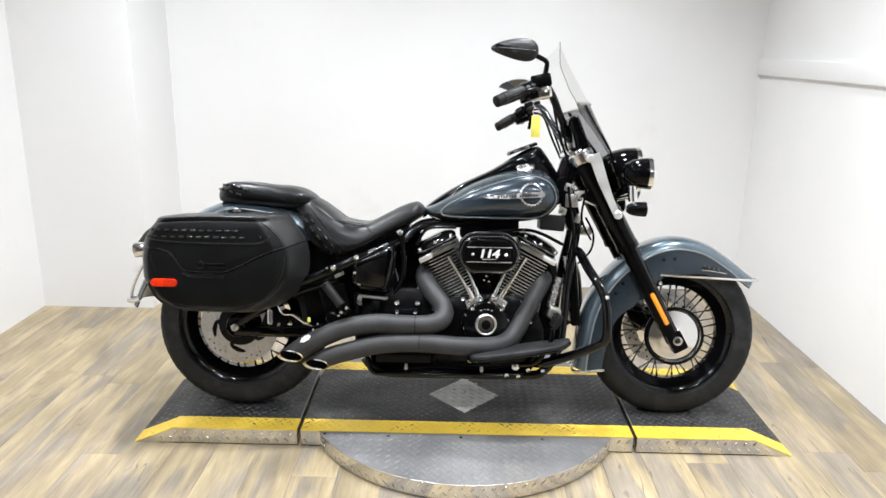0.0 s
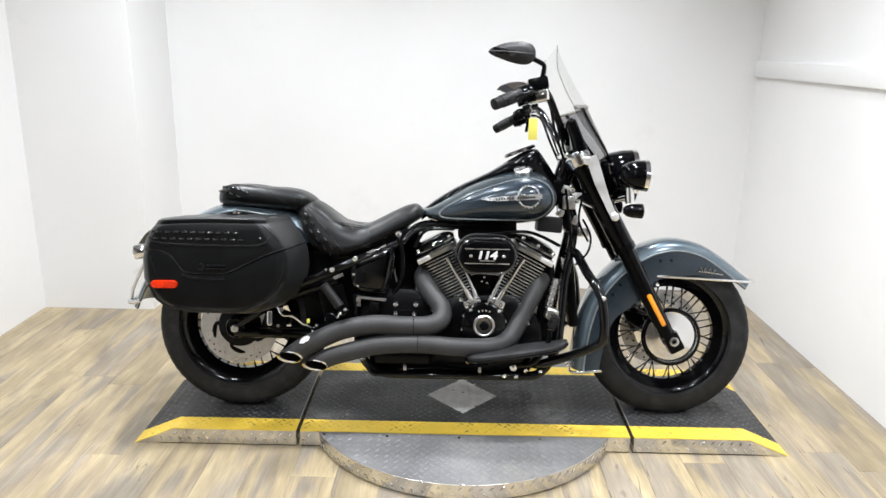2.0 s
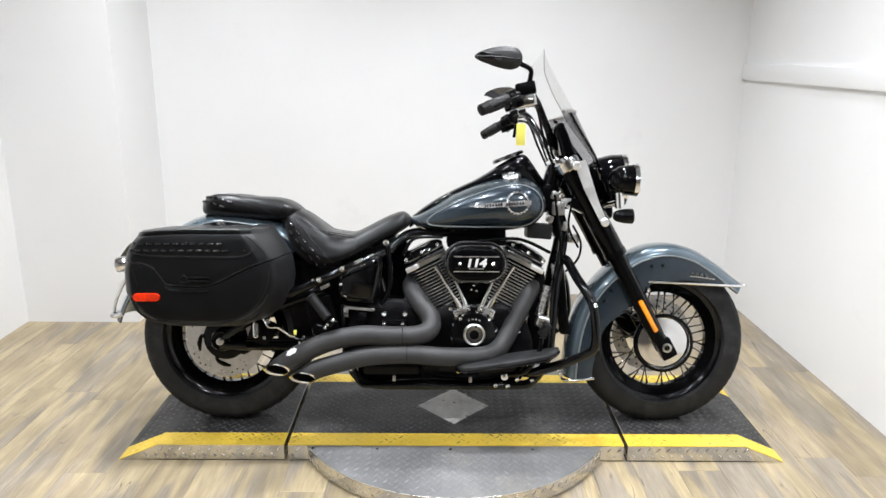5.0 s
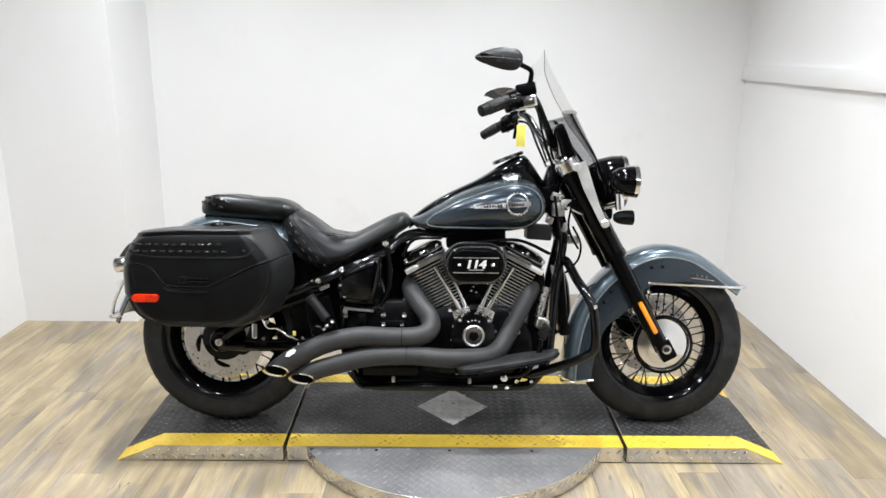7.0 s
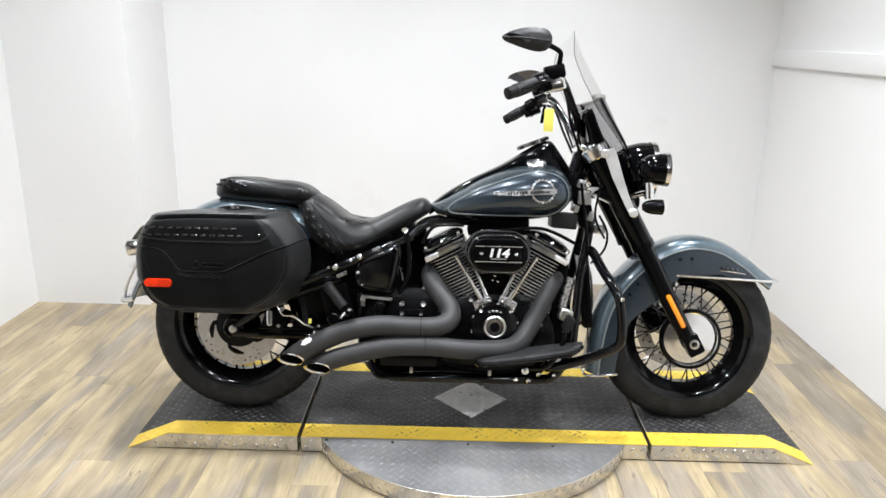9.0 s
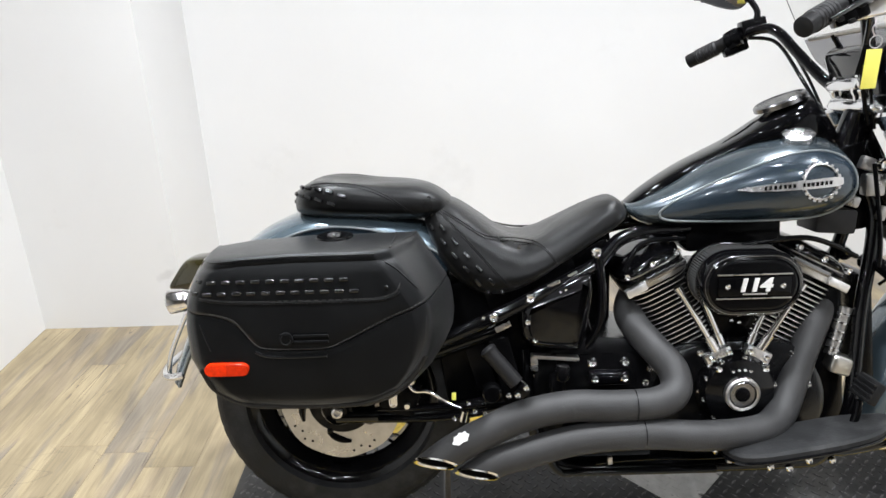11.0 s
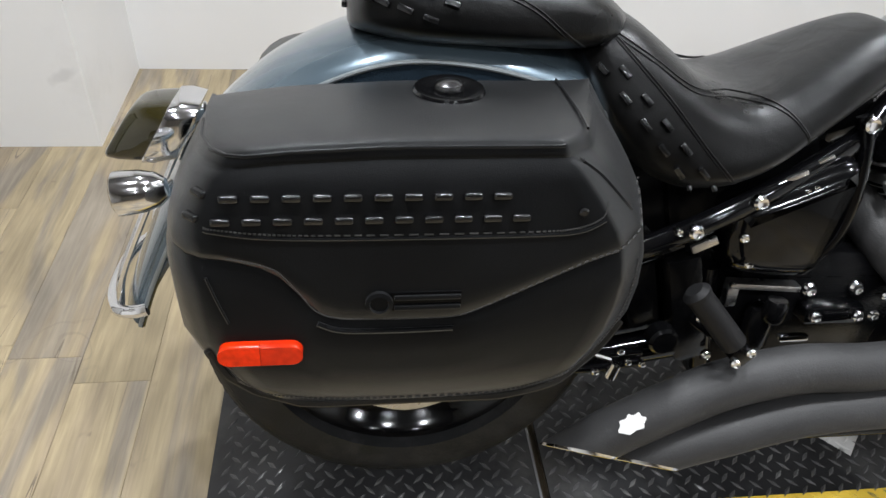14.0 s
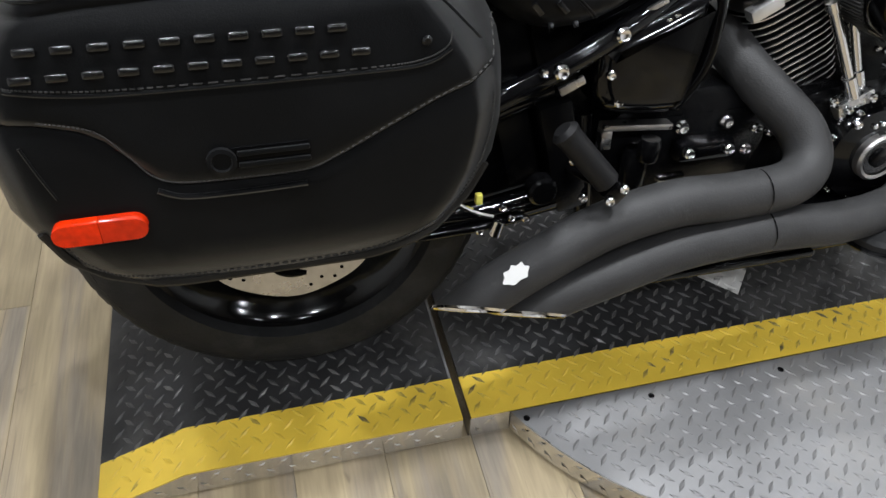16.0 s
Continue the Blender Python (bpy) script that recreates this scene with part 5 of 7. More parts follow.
# console
CON = [(-0.142, 0.758, 0.72, 0.030), (-0.10, 0.792, 0.75, 0.045), (-0.05, 0.826, 0.78, 0.052), (0.0, 0.855, 0.81, 0.055), (0.05, 0.879, 0.84, 0.057), (0.10, 0.903, 0.86, 0.060), (0.14, 0.926, 0.88, 0.064), (0.17, 0.946, 0.88, 0.070), (0.20, 0.964, 0.88, 0.075), (0.235, 0.984, 0.88, 0.077), (0.27, 0.996, 0.88, 0.072), (0.29, 0.990, 0.875, 0.064), (0.32, 0.952, 0.865, 0.050), (0.355, 0.900, 0.855, 0.030)]
bm = bmesh.new()
loft(bm, cushion(CON, 2.6, 32))
console = part("console", bm, BLACK, bike, "gloss black tank console with speedometer")
bm = bmesh.new()
lathe(bm, [(0, 0.060), (0.010, 0.060), (0.014, 0.055), (0.012, 0.050)], (0.224, 0, 0.980), (-0.36, 0, 0.93), 36, ring=True)
part("speedometer_ring", bm, RING, console, "chrome speedometer bezel")
bm = bmesh.new()
lathe(bm, [(0.004, 0.050), (0.012, 0.050), (0.0125, 0.001)], (0.224, 0, 0.980), (-0.36, 0, 0.93), 36)
part("speedometer_dial", bm, SATIN, console, "dark speedometer dial")
bm = bmesh.new()
lathe(bm, [(-0.006, 0.034), (0.005, 0.034), (0.009, 0.029), (0.010, 0.001)], (0.228, -0.086, 0.914), (-0.1, -0.42, 0.9), 32)
lathe(bm, [(0.010, 0.012), (0.014, 0.011), (0.015, 0.001)], (0.228, -0.086, 0.914), (-0.1, -0.42, 0.9), 20)
part("filler_cap", bm, EMBLEM, tank, "polished filler cap")

# ---- engine ----
bm = bmesh.new()
slab(bm, [(v.x, v.z) for v in spline([(-0.09, 0, 0.20), (0.10, 0, 0.17), (0.28, 0, 0.22), (0.31, 0, 0.33), (0.24, 0, 0.44), (0.10, 0, 0.46), (-0.05, 0, 0.43), (-0.11, 0, 0.32)], 6, True)], [(-0.135, 0.02), (-0.125, 0.004), (-0.11, 0), (0.12, 0), (0.15, 0.02)])
engine = part("crankcase", bm, CASTING, bike, "black V-twin engine crankcase")
bm = bmesh.new()
lathe(bm, [(0, 0.088), (-0.03, 0.086), (-0.045, 0.076), (-0.05, 0.05), (-0.052, 0.03)], (0.094, -0.13, 0.352), (0, 1, 0), 48)
part("cam_cover", bm, GLOSS, engine, "gloss black cam cover")
bm = bmesh.new()
lathe(bm, [(0, 0.039), (-0.012, 0.039), (-0.016, 0.035), (-0.014, 0.030)], (0.094, -0.180, 0.355), (0, 1, 0), 40, ring=True)
part("timer_ring", bm, STEEL, engine, "chrome timer cover ring")
bm = bmesh.new()
lathe(bm, [(0, 0.030), (-0.009, 0.030), (-0.011, 0.027), (-0.010, 0.018), (-0.010, 0.001)], (0.094, -0.181, 0.355), (0, 1, 0), 32)
part("timer_cover", bm, RING, engine, "brushed timer cover")
bm = bmesh.new()
lathe(bm, [(0, 0.016), (-0.004, 0.016), (-0.006, 0.012), (-0.0055, 0.001)], (0.094, -0.190, 0.355), (0, 1, 0), 28)
part("timer_emblem", bm, SATIN, engine, "dark round emblem")
bolts([(0.086, -0.12, 0.505), (0.094, -0.12, 0.520), (0.104, -0.12, 0.500)], (0, -1, 0.2), 0.005, 0.008, CHROME, engine)
ring10 = [2 * math.pi * k / 10 + 0.2 for k in range(10)]
bolts([(0.094 + 0.080 * math.cos(a), -0.162, 0.352 + 0.080 * math.sin(a)) for a in ring10], (0, -1, 0), 0.006, 0.009, CHROME, engine)
bolts([(0.094 + 0.054 * math.cos(a), -0.178, 0.355 + 0.054 * math.sin(a)) for a in [math.pi / 2 + (k - 1.5) * 0.24 for k in range(4)]], (0, -1, 0), 0.0042, 0.006, CHROME, engine)
bolts([(x, -0.15, z) for x, z in ((0.012, 0.350), (0.172, 0.333), (0.255, 0.36), (0.01, 0.44))], (0, -1, 0), 0.0075, 0.008, CHROME, engine)

CR = (0.097, 0.263)
TILT_V = 27.0
for sgn, name in ((-1, "rear_cylinder"), (1, "front_cylinder")):
    ax = Vector((sgn * math.sin(math.radians(TILT_V)), 0, math.cos(math.radians(TILT_V))))
    side = Vector((math.cos(math.radians(TILT_V)), 0, -sgn * math.sin(math.radians(TILT_V))))
    base = Vector((CR[0], 0, CR[1]))

    def ring_at(d, hw, hd, n=28, p=4.0):
        out = []
        for j in range(n):
            a = 2 * math.pi * j / n
            u = hw * math.copysign(abs(math.cos(a)) ** (2 / p), math.cos(a))
            v = hd * math.copysign(abs(math.sin(a)) ** (2 / p), math.sin(a))
            out.append(base + ax * d + side * u + Vector((0, v, 0)))
        return out
    bm = bmesh.new()
    loft(bm, [ring_at(0.16, 0.052, 0.07), ring_at(0.385, 0.052, 0.07)])
    cyl = part(name, bm, CASTING, bike, "finned black engine cylinder")
    for k in range(16):
        d = 0.185 + 0.0118 * k
        hw = 0.066 + 0.010 * min(1, k / 8)
        bm = bmesh.new()
        loft(bm, [ring_at(d, hw - 0.001, 0.100), ring_at(d + 0.0012, hw, 0.101), ring_at(d + 0.0034, hw, 0.101), ring_at(d + 0.0046, hw - 0.001, 0.100)])
        for f in bm.faces:
            q = sorted((v.co - base).dot(ax) for v in f.verts)
            if len(f.verts) == 4 and q[0] > d + 0.0005 and q[-1] < d + 0.0041:
                f.material_index = 1
        part("fin", bm, [FIN, ALLOY], cyl)
    bm = bmesh.new()
    loft(bm, [ring_at(0.376, 0.078, 0.118), ring_at(0.378, 0.080, 0.120), ring_at(0.394, 0.080, 0.120), ring_at(0.396, 0.078, 0.118)])
    part("head_band", bm, MACHINED, cyl, "bare machined cylinder head edge")
    bm = bmesh.new()
    loft(bm, [ring_at(0.396, 0.074, 0.110), ring_at(0.400, 0.078, 0.116), ring_at(0.407, 0.078, 0.116), ring_at(0.409, 0.072, 0.110)])
    part("cylinder_head", bm, GLOSS, cyl, "gloss black cylinder head")
    bm = bmesh.new()
    loft(bm, [ring_at(0.4092, 0.079, 0.117), ring_at(0.4098, 0.080, 0.118), ring_at(0.4118, 0.080, 0.118), ring_at(0.4124, 0.079, 0.117)])
    part("gasket_lip", bm, STEEL, cyl, "bright gasket lip")
    for u in (-0.050, -0.017, 0.017, 0.050):
        bm = bmesh.new()
        box(bm, base + ax * 0.4035 + side * u + Vector((0, -0.1165, 0)), (0.020, 0.006, 0.006), 0.002, (0, sgn * TILT_V, 0))
        part("head_rib", bm, BLACK, cyl)
    bm = bmesh.new()
    loft(bm, [ring_at(0.4126, 0.080, 0.118, p=3), ring_at(0.418, 0.082, 0.120, p=3), ring_at(0.425, 0.080, 0.115, p=3), ring_at(0.434, 0.068, 0.092, p=3), ring_at(0.441, 0.050, 0.066, p=3), ring_at(0.443, 0.03, 0.04, p=3)])
    part("rocker_cover", bm, GLOSS, cyl, "gloss black rocker cover")
    bolts([base + ax * 0.421 + side * u + Vector((0, -0.114, 0)) for u in (-0.062, 0.0, 0.062)], (0, -1, 0.3), 0.008, 0.012, CHROME, cyl)
    # bright edge strip seen on the head
    for u0, u1, lift, thick in ((-0.080, -0.030, 0.386, 0.019), (-0.026, 0.070, 0.396, 0.013)):
        bm = bmesh.new()
        mid = base + ax * lift + side * (-sgn * (u0 + u1) / 2) + Vector((0, -0.118, 0))
        box(bm, mid, (u1 - u0, 0.022, thick), 0.004, (0, sgn * TILT_V, 0))
        part("head_strip", bm, ALLOY if thick > 0.015 else RING, cyl, "machined head strip")

for sgn in (-1, 1):
    for bot, top in ((Vector((0.0945 + sgn * 0.050, -0.150, 0.445)), Vector((0.0945 + sgn * 0.1385, -0.146, 0.594))), (Vector((0.0945 + sgn * 0.030, -0.135, 0.450)), Vector((0.0945 + sgn * 0.085, -0.125, 0.583)))):
        bm = bmesh.new()
        d = (top - bot).length
        lathe(bm, [(0, 0.0105), (d * 0.22, 0.0105), (d * 0.225, 0.0075), (d * 0.9, 0.0075), (d * 0.905, 0.010), (d, 0.010)], bot, top - bot, 16)
        part("pushrod_tube", bm, CHROME, engine, "chrome pushrod tube")
    bm = bmesh.new()
    box(bm, (0.0945 + sgn * 0.042, -0.140, 0.430), (0.062, 0.036, 0.036), 0.006, (0, sgn * 24, 0))
    block = part("tappet_block", bm, EMBLEM, engine, "chrome tappet block")
    bolts([(0.0945 + sgn * 0.042 + k * 0.018, -0.158, 0.436 - sgn * k * 0.008) for k in (-1, 1)], (0, -1, 0), 0.007, 0.008, CHROME, engine)
    bolts([(0.0945 + sgn * 0.042 + k * 0.022, -0.154, 0.416 - sgn * k * 0.008) for k in (-1, 1)], (0, -1, 0), 0.006, 0.008, CHROME, engine)


def stadium(cx, cz, w, h, n=20):
    r = h / 2
    out = []
    for k in range(n + 1):
        a = -math.pi / 2 + math.pi * k / n
        out.append((cx + w / 2 - r + r * math.cos(a), cz + r * math.sin(a)))
    for k in range(n + 1):
        a = math.pi / 2 + math.pi * k / n
        out.append((cx - w / 2 + r + r * math.cos(a), cz + r * math.sin(a)))
    return out


ACX, ACZ = 0.098, 0.609
bm = bmesh.new()
slab(bm, stadium(ACX, ACZ, 0.220, 0.142), [(-0.166, 0.010), (-0.168, 0.0), (-0.196, 0.0), (-0.206, 0.005), (-0.210, 0.014), (-0.205, 0.017)])
cleaner = part("air_cleaner", bm, GLOSS, bike, "gloss black oval air cleaner")
bm = bmesh.new()
slab(bm, stadium(ACX, ACZ, 0.188, 0.110), [(-0.19, 0), (-0.2075, 0.0), (-0.2105, 0.005), (-0.211, 0.01)])
part("cleaner_face", bm, SATIN, cleaner, "black face plate")
bm = bmesh.new()
tube(bm, [(x, -0.207, z) for x, z in stadium(ACX, ACZ, 0.204, 0.126)], 0.0010, 8, closed=True, smooth=False)
part("trim_ring", bm, RING, cleaner, "thin dark chrome trim ring")
bm = bmesh.new()
tube(bm, [(x, -0.118, z) for x, z in stadium(ACX, ACZ, 0.223, 0.145)], 0.0014, 8, closed=True, smooth=False)
part("trim_ring", bm, RING, cleaner)
for dz, w, y in ((0.025, 0.158, -0.2115), (-0.027, 0.158, -0.2115)):
    bm = bmesh.new()
    box(bm, (ACX, y, ACZ + dz), (w, 0.005, 0.0030), 0.0010)
    part("cleaner_bar", bm, STEEL, cleaner, "brushed bar")
bm = bmesh.new()
box(bm, (ACX, -0.212, ACZ - 0.001), (0.156, 0.008, 0.044), 0.006)
part("cleaner_plaque", bm, BLACK, cleaner, "gloss black plaque")
bolts([(ACX + dx, -0.215, ACZ) for dx in (-0.058, 0.058)], (0, -1, 0), 0.006, 0.005, CHROME, cleaner, None, "screw")
bm = bmesh.new()
slab(bm, stadium(ACX, ACZ, 0.200, 0.124), [(-0.105, 0.004), (-0.110, 0.0), (-0.166, 0.0)])
part("filter_core", bm, SATIN, cleaner, "black filter core")
bm = bmesh.new()
slab(bm, stadium(ACX, ACZ, 0.226, 0.148), [(-0.100, 0.004), (-0.102, 0.0), (-0.112, 0.0), (-0.114, 0.004)])
part("backing_plate", bm, BLACK, cleaner, "gloss black backing plate")
bm = bmesh.new()
rim = [Vector((x, 0, z)) for x, z in stadium(ACX, ACZ, 0.212, 0.134, 22)]
total = sum((rim[k] - rim[k - 1]).length for k in range(len(rim)))
for k in range(110):
    want, acc = total * k / 110, 0.0
    for a, b in zip(rim, rim[1:] + rim[:1]):
        d = (b - a).length
        if acc + d >= want and d > 1e-6:
            p, t = a.lerp(b, (want - acc) / d), (b - a) / d
            break
        acc += d
    box(bm, (p.x, -0.140, p.z), (0.0025, 0.048, 0.010), 0, (0, math.degrees(math.atan2(t.x, t.z)) + 90, 0))
tagged(part("filter_pleats", bm, PLEAT, cleaner, "grey pleated filter edge"), kind="stuff")


def text_mesh(body, size, depth, name, grow):
    cu = bpy.data.curves.new(name, "FONT")
    cu.body, cu.size, cu.extrude, cu.align_x, cu.align_y, cu.offset = body, size, depth, "CENTER", "CENTER", size * grow
    ob = bpy.data.objects.new(name, cu)
    scene.collection.objects.link(ob)
    me = bpy.data.meshes.new_from_object(ob.evaluated_get(bpy.context.evaluated_depsgraph_get()))
    bpy.data.objects.remove(ob)
    return me


SLANT = Matrix(((1.25, 0.22, 0, 0), (0, 1, 0, 0), (0, 0, 1, 0), (0, 0, 0, 1)))
me = text_mesh("114", 0.038, 0.0015, "number_badge", 0.045)
me.transform(SLANT)
me.materials.append(NUMBER)
badge = new("number_badge", me)
badge.parent = cleaner
badge.matrix_basis = pose(ACX, -0.2175, ACZ + 0.002, 90, 0, 0)
tagged(badge, "raised chrome displacement number")
bm = bmesh.new()
for k in range(11):
    box(bm, (ACX - 0.024 + 0.0048 * k, -0.2165, ACZ - 0.0165), (0.0032, 0.001, 0.0034))
part("badge_bars", bm, ALLOY, cleaner, "row of small bright bars")

bm = bmesh.new()
box(bm, (0.098, -0.01, 0.52), (0.17, 0.16, 0.20), 0.02)
part("intake_manifold", bm, CASTING, engine, "black intake manifold")
bm = bmesh.new()
box(bm, (0.105, 0, 0.690), (0.22, 0.13, 0.070), 0.015, (0, -2, 0))
box(bm, (0.105, 0, 0.655), (0.05, 0.20, 0.030), 0.006)
part("top_mount", bm, SATIN, engine, "black engine top mount")
bm = bmesh.new()
box(bm, (0.335, 0, 0.40), (0.07, 0.16, 0.36), 0.015, (0, -5, 0))
part("front_shroud", bm, SATIN, engine, "black front engine shroud")

# gearbox, oil tank and side covers
# added block that keeps the space from seat to gearbox dark
bm = bmesh.new()
box(bm, (-0.345, 0.0, 0.525), (0.22, 0.22, 0.25), 0.02, (0, -14, 0))
part("dark_filler", bm, SATIN, bike, "dark block added to fill the black space under the seat")
bm = bmesh.new()
box(bm, (-0.255, 0.0, 0.640), (0.17, 0.17, 0.045), 0.012, (0, -28, 0))
part("seat_pan", bm, SATIN, bike, "black seat pan")
bm = bmesh.new()
box(bm, (-0.205, 0.075, 0.560), (0.11, 0.07, 0.25), 0.015)
part("electrics_box", bm, SATIN, bike, "black electrics box")
# second added block, darkening the space around the swingarm
bm = bmesh.new()
box(bm, (-0.50, 0.0, 0.46), (0.16, 0.19, 0.30), 0.02, (0, -8, 0))
part("dark_filler_rear", bm, SATIN, bike, "dark block added to fill the black swingarm space")
bm = bmesh.new()
slab(bm, [(v.x, v.z) for v in spline([(-0.36, 0, 0.26), (-0.20, 0, 0.21), (-0.08, 0, 0.24), (-0.07, 0, 0.40), (-0.16, 0, 0.47), (-0.33, 0, 0.44)], 6, True)], [(-0.13, 0.015), (-0.12, 0), (0.12, 0), (0.14, 0.02)])
gear = part("gearbox", bm, CASTING, bike, "black gearbox casting")
bm = bmesh.new()
box(bm, (-0.192, -0.105, 0.412), (0.104, 0.045, 0.050), 0.010)
box(bm, (-0.192, -0.130, 0.385), (0.094, 0.056, 0.030), 0.009)
box(bm, (-0.192, -0.158, 0.386), (0.040, 0.008, 0.016), 0.003)
cover = part("gear_cover", bm, BLACK, gear, "gloss black gearbox side cover")
bolts([(x, -0.127, z) for x, z in ((-0.228, 0.417), (-0.154, 0.417))], (0, -1, 0.15), 0.0115, 0.012, CHROME, gear)
bolts([(x, -0.158, z) for x, z in ((-0.226, 0.388), (-0.160, 0.388))], (0, -1, 0.15), 0.0085, 0.010, CHROME, gear)
bolts([(-0.094, -0.122, 0.398), (-0.105, -0.122, 0.364), (-0.300, -0.135, 0.395)], (0, -1, 0.15), 0.0095, 0.012, CHROME, gear)
for k in range(3):
    bm = bmesh.new()
    box(bm, (-0.242 + 0.050 * k, -0.115, 0.437), (0.030, 0.030, 0.006), 0.002)
    part("cover_rib", bm, BLACK, gear)
bm = bmesh.new()
box(bm, (-0.250, -0.160, 0.352), (0.045, 0.012, 0.010), 0.003)
part("cover_strip", bm, CHROME, gear)
bm = bmesh.new()
slab(bm, [(v.x, v.z) for v in spline([(-0.380, 0, 0.475), (-0.275, 0, 0.458), (-0.252, 0, 0.475), (-0.238, 0, 0.55), (-0.232, 0, 0.615), (-0.248, 0, 0.632), (-0.31, 0, 0.606), (-0.385, 0, 0.572), (-0.394, 0, 0.55)], 6, True)], [(-0.178, 0.026), (-0.177, 0.022), (-0.173, 0.015), (-0.166, 0.007), (-0.156, 0.0015), (-0.145, 0), (0.12, 0), (0.15, 0.02)])
oil = part("oil_tank", bm, GLOSS, bike, "gloss black oil tank side cover")
bolts([(x, -0.170, z) for x, z in ((-0.377, 0.530), (-0.361, 0.490))], (0, -1, 0), 0.007, 0.008, CHROME, oil)
bolts([(x, -0.163, z) for x, z in ((-0.293, 0.597), (-0.304, 0.592), (-0.333, 0.577), (-0.372, 0.559))], (0, -1, 0.3), 0.0045, 0.010, CHROME, oil)
bm = bmesh.new()
tube(bm, [(-0.222, -0.120, 0.680), (-0.212, -0.128, 0.640), (-0.206, -0.130, 0.570), (-0.212, -0.128, 0.505), (-0.240, -0.120, 0.450)], 0.0105, 12)
part("cover_strut", bm, BLACK, oil, "gloss black strut")
bolts([(-0.221, -0.134, 0.674)], (0, -1, 0.1), 0.0115, 0.010, CHROME, oil)
bm = bmesh.new()
box(bm, (-0.315, -0.150, 0.440), (0.108, 0.020, 0.009), 0.002, (0, 5, 0))
box(bm, (-0.362, -0.150, 0.425), (0.016, 0.018, 0.030), 0.002)
part("oil_tank_strip", bm, STEEL, oil, "steel strip")
for a0, a1, r0 in (((-0.31, -0.155, 0.34), (-0.31, -0.155, 0.405), 0.02), ((-0.302, -0.172, 0.395), (-0.300, -0.172, 0.428), 0.017), ((-0.459, -0.155, 0.366), (-0.459, -0.182, 0.366), 0.022)):
    bm = bmesh.new()
    d = Vector(a1) - Vector(a0)
    lathe(bm, [(0, r0 * 0.9), (d.length * 0.1, r0), (d.length * 0.85, r0), (d.length, r0 * 0.8)], a0, d, 20)
    part("fitting", bm, SATIN, gear, "satin black fitting")
for c0, sz in (((-0.42, -0.13, 0.40), (0.05, 0.05, 0.18)), ((-0.485, -0.10, 0.43), (0.05, 0.05, 0.16))):
    bm = bmesh.new()
    box(bm, c0, sz, 0.010, (0, -14, 0))
    part("inner_guard", bm, SATIN, gear, "satin black inner guard")

# frame
bm = bmesh.new()
for s in (-1, 1):
    tube(bm, [(-0.62, s * 0.165, 0.470), (-0.50, s * 0.168, 0.520), (-0.372, s * 0.160, 0.578), (-0.22, s * 0.115, 0.642), (-0.13, s * 0.07, 0.70), (0.10, s * 0.04, 0.715), (0.36, s * 0.03, 0.80)], 0.016, 12)
    tube(bm, [(0.40, s * 0.05, 0.80), (0.425, s * 0.06, 0.70), (0.395, s * 0.09, 0.52), (0.38, s * 0.11, 0.36), (0.365, s * 0.12, 0.26), (0.31, s * 0.13, 0.175), (0.22, s * 0.135, 0.160), (-0.14, s * 0.135, 0.158), (-0.28, s * 0.135, 0.165), (-0.345, s * 0.13, 0.215), (-0.37, s * 0.12, 0.32), (-0.38, s * 0.11, 0.45)], 0.016, 12)
    tube(bm, [(-0.38, s * 0.13, 0.34), (-0.56, s * 0.125, 0.305), (-0.82, s * 0.125, 0.300)], [0.026, 0.022, 0.018], 12)
    tube(bm, [(-0.82, s * 0.125, 0.317), (-0.66, s * 0.125, 0.42), (-0.44, s * 0.12, 0.50)], [0.016, 0.018, 0.02], 12)
tube(bm, [(0.36, 0, 0.80), (0.405, 0, 0.95)], 0.036, smooth=False)
chassis = part("frame", bm, GLOSS, bike, "gloss black tubular frame")
for x, y, z, r in ((-0.453, -0.180, 0.546, 0.0105), (-0.372, -0.174, 0.585, 0.0105), (-0.475, -0.175, 0.545, 0.006)):
    bolts([(x, y, z)], (0, -1, 0.1), r, 0.012, CHROME, chassis)
for c0, sz in (((-0.318, -0.158, 0.612), (0.030, 0.006, 0.007)), ((-0.432, -0.175, 0.522), (0.036, 0.006, 0.012)), ((-0.275, -0.146, 0.630), (0.022, 0.005, 0.005))):
    bm = bmesh.new()
    box(bm, c0, sz, 0.0015, (0, -25, 0))
    part("rail_bracket", bm, STEEL, chassis, "steel bracket")
bm = bmesh.new()
box(bm, (0.425, 0, 0.46), (0.035, 0.13, 0.26), 0.01, (0, -6, 0))
part("oil_cooler", bm, SATIN, chassis, "black oil cooler")
bm = bmesh.new()
box(bm, (0.398, 0, 0.790), (0.060, 0.085, 0.20), 0.012, (0, -16, 0))
part("neck_cover", bm, SATIN, chassis, "black steering neck cover")
bm = bmesh.new()
box(bm, (0.336, -0.02, 0.715), (0.092, 0.10, 0.056), 0.008, (0, 4, 0))
part("coil_cover", bm, SHELL, chassis, "dark ignition coil cover")
for c0, sz in (((0.392, -0.070, 0.845), (0.034, 0.020, 0.030)), ((0.372, -0.060, 0.760), (0.028, 0.020, 0.026)), ((0.425, -0.085, 0.735), (0.020, 0.018, 0.034))):
    bm = bmesh.new()
    box(bm, c0, sz, 0.006, (0, 20, 0))
    part("neck_bracket", bm, STEEL, chassis, "steel bracket")
bm = bmesh.new()
tube(bm, [(0.336, -0.085, 0.405), (0.366, -0.075, 0.515)], 0.017, 18, smooth=False)
reg = part("regulator", bm, STEEL, chassis, "bright cylindrical fitting")
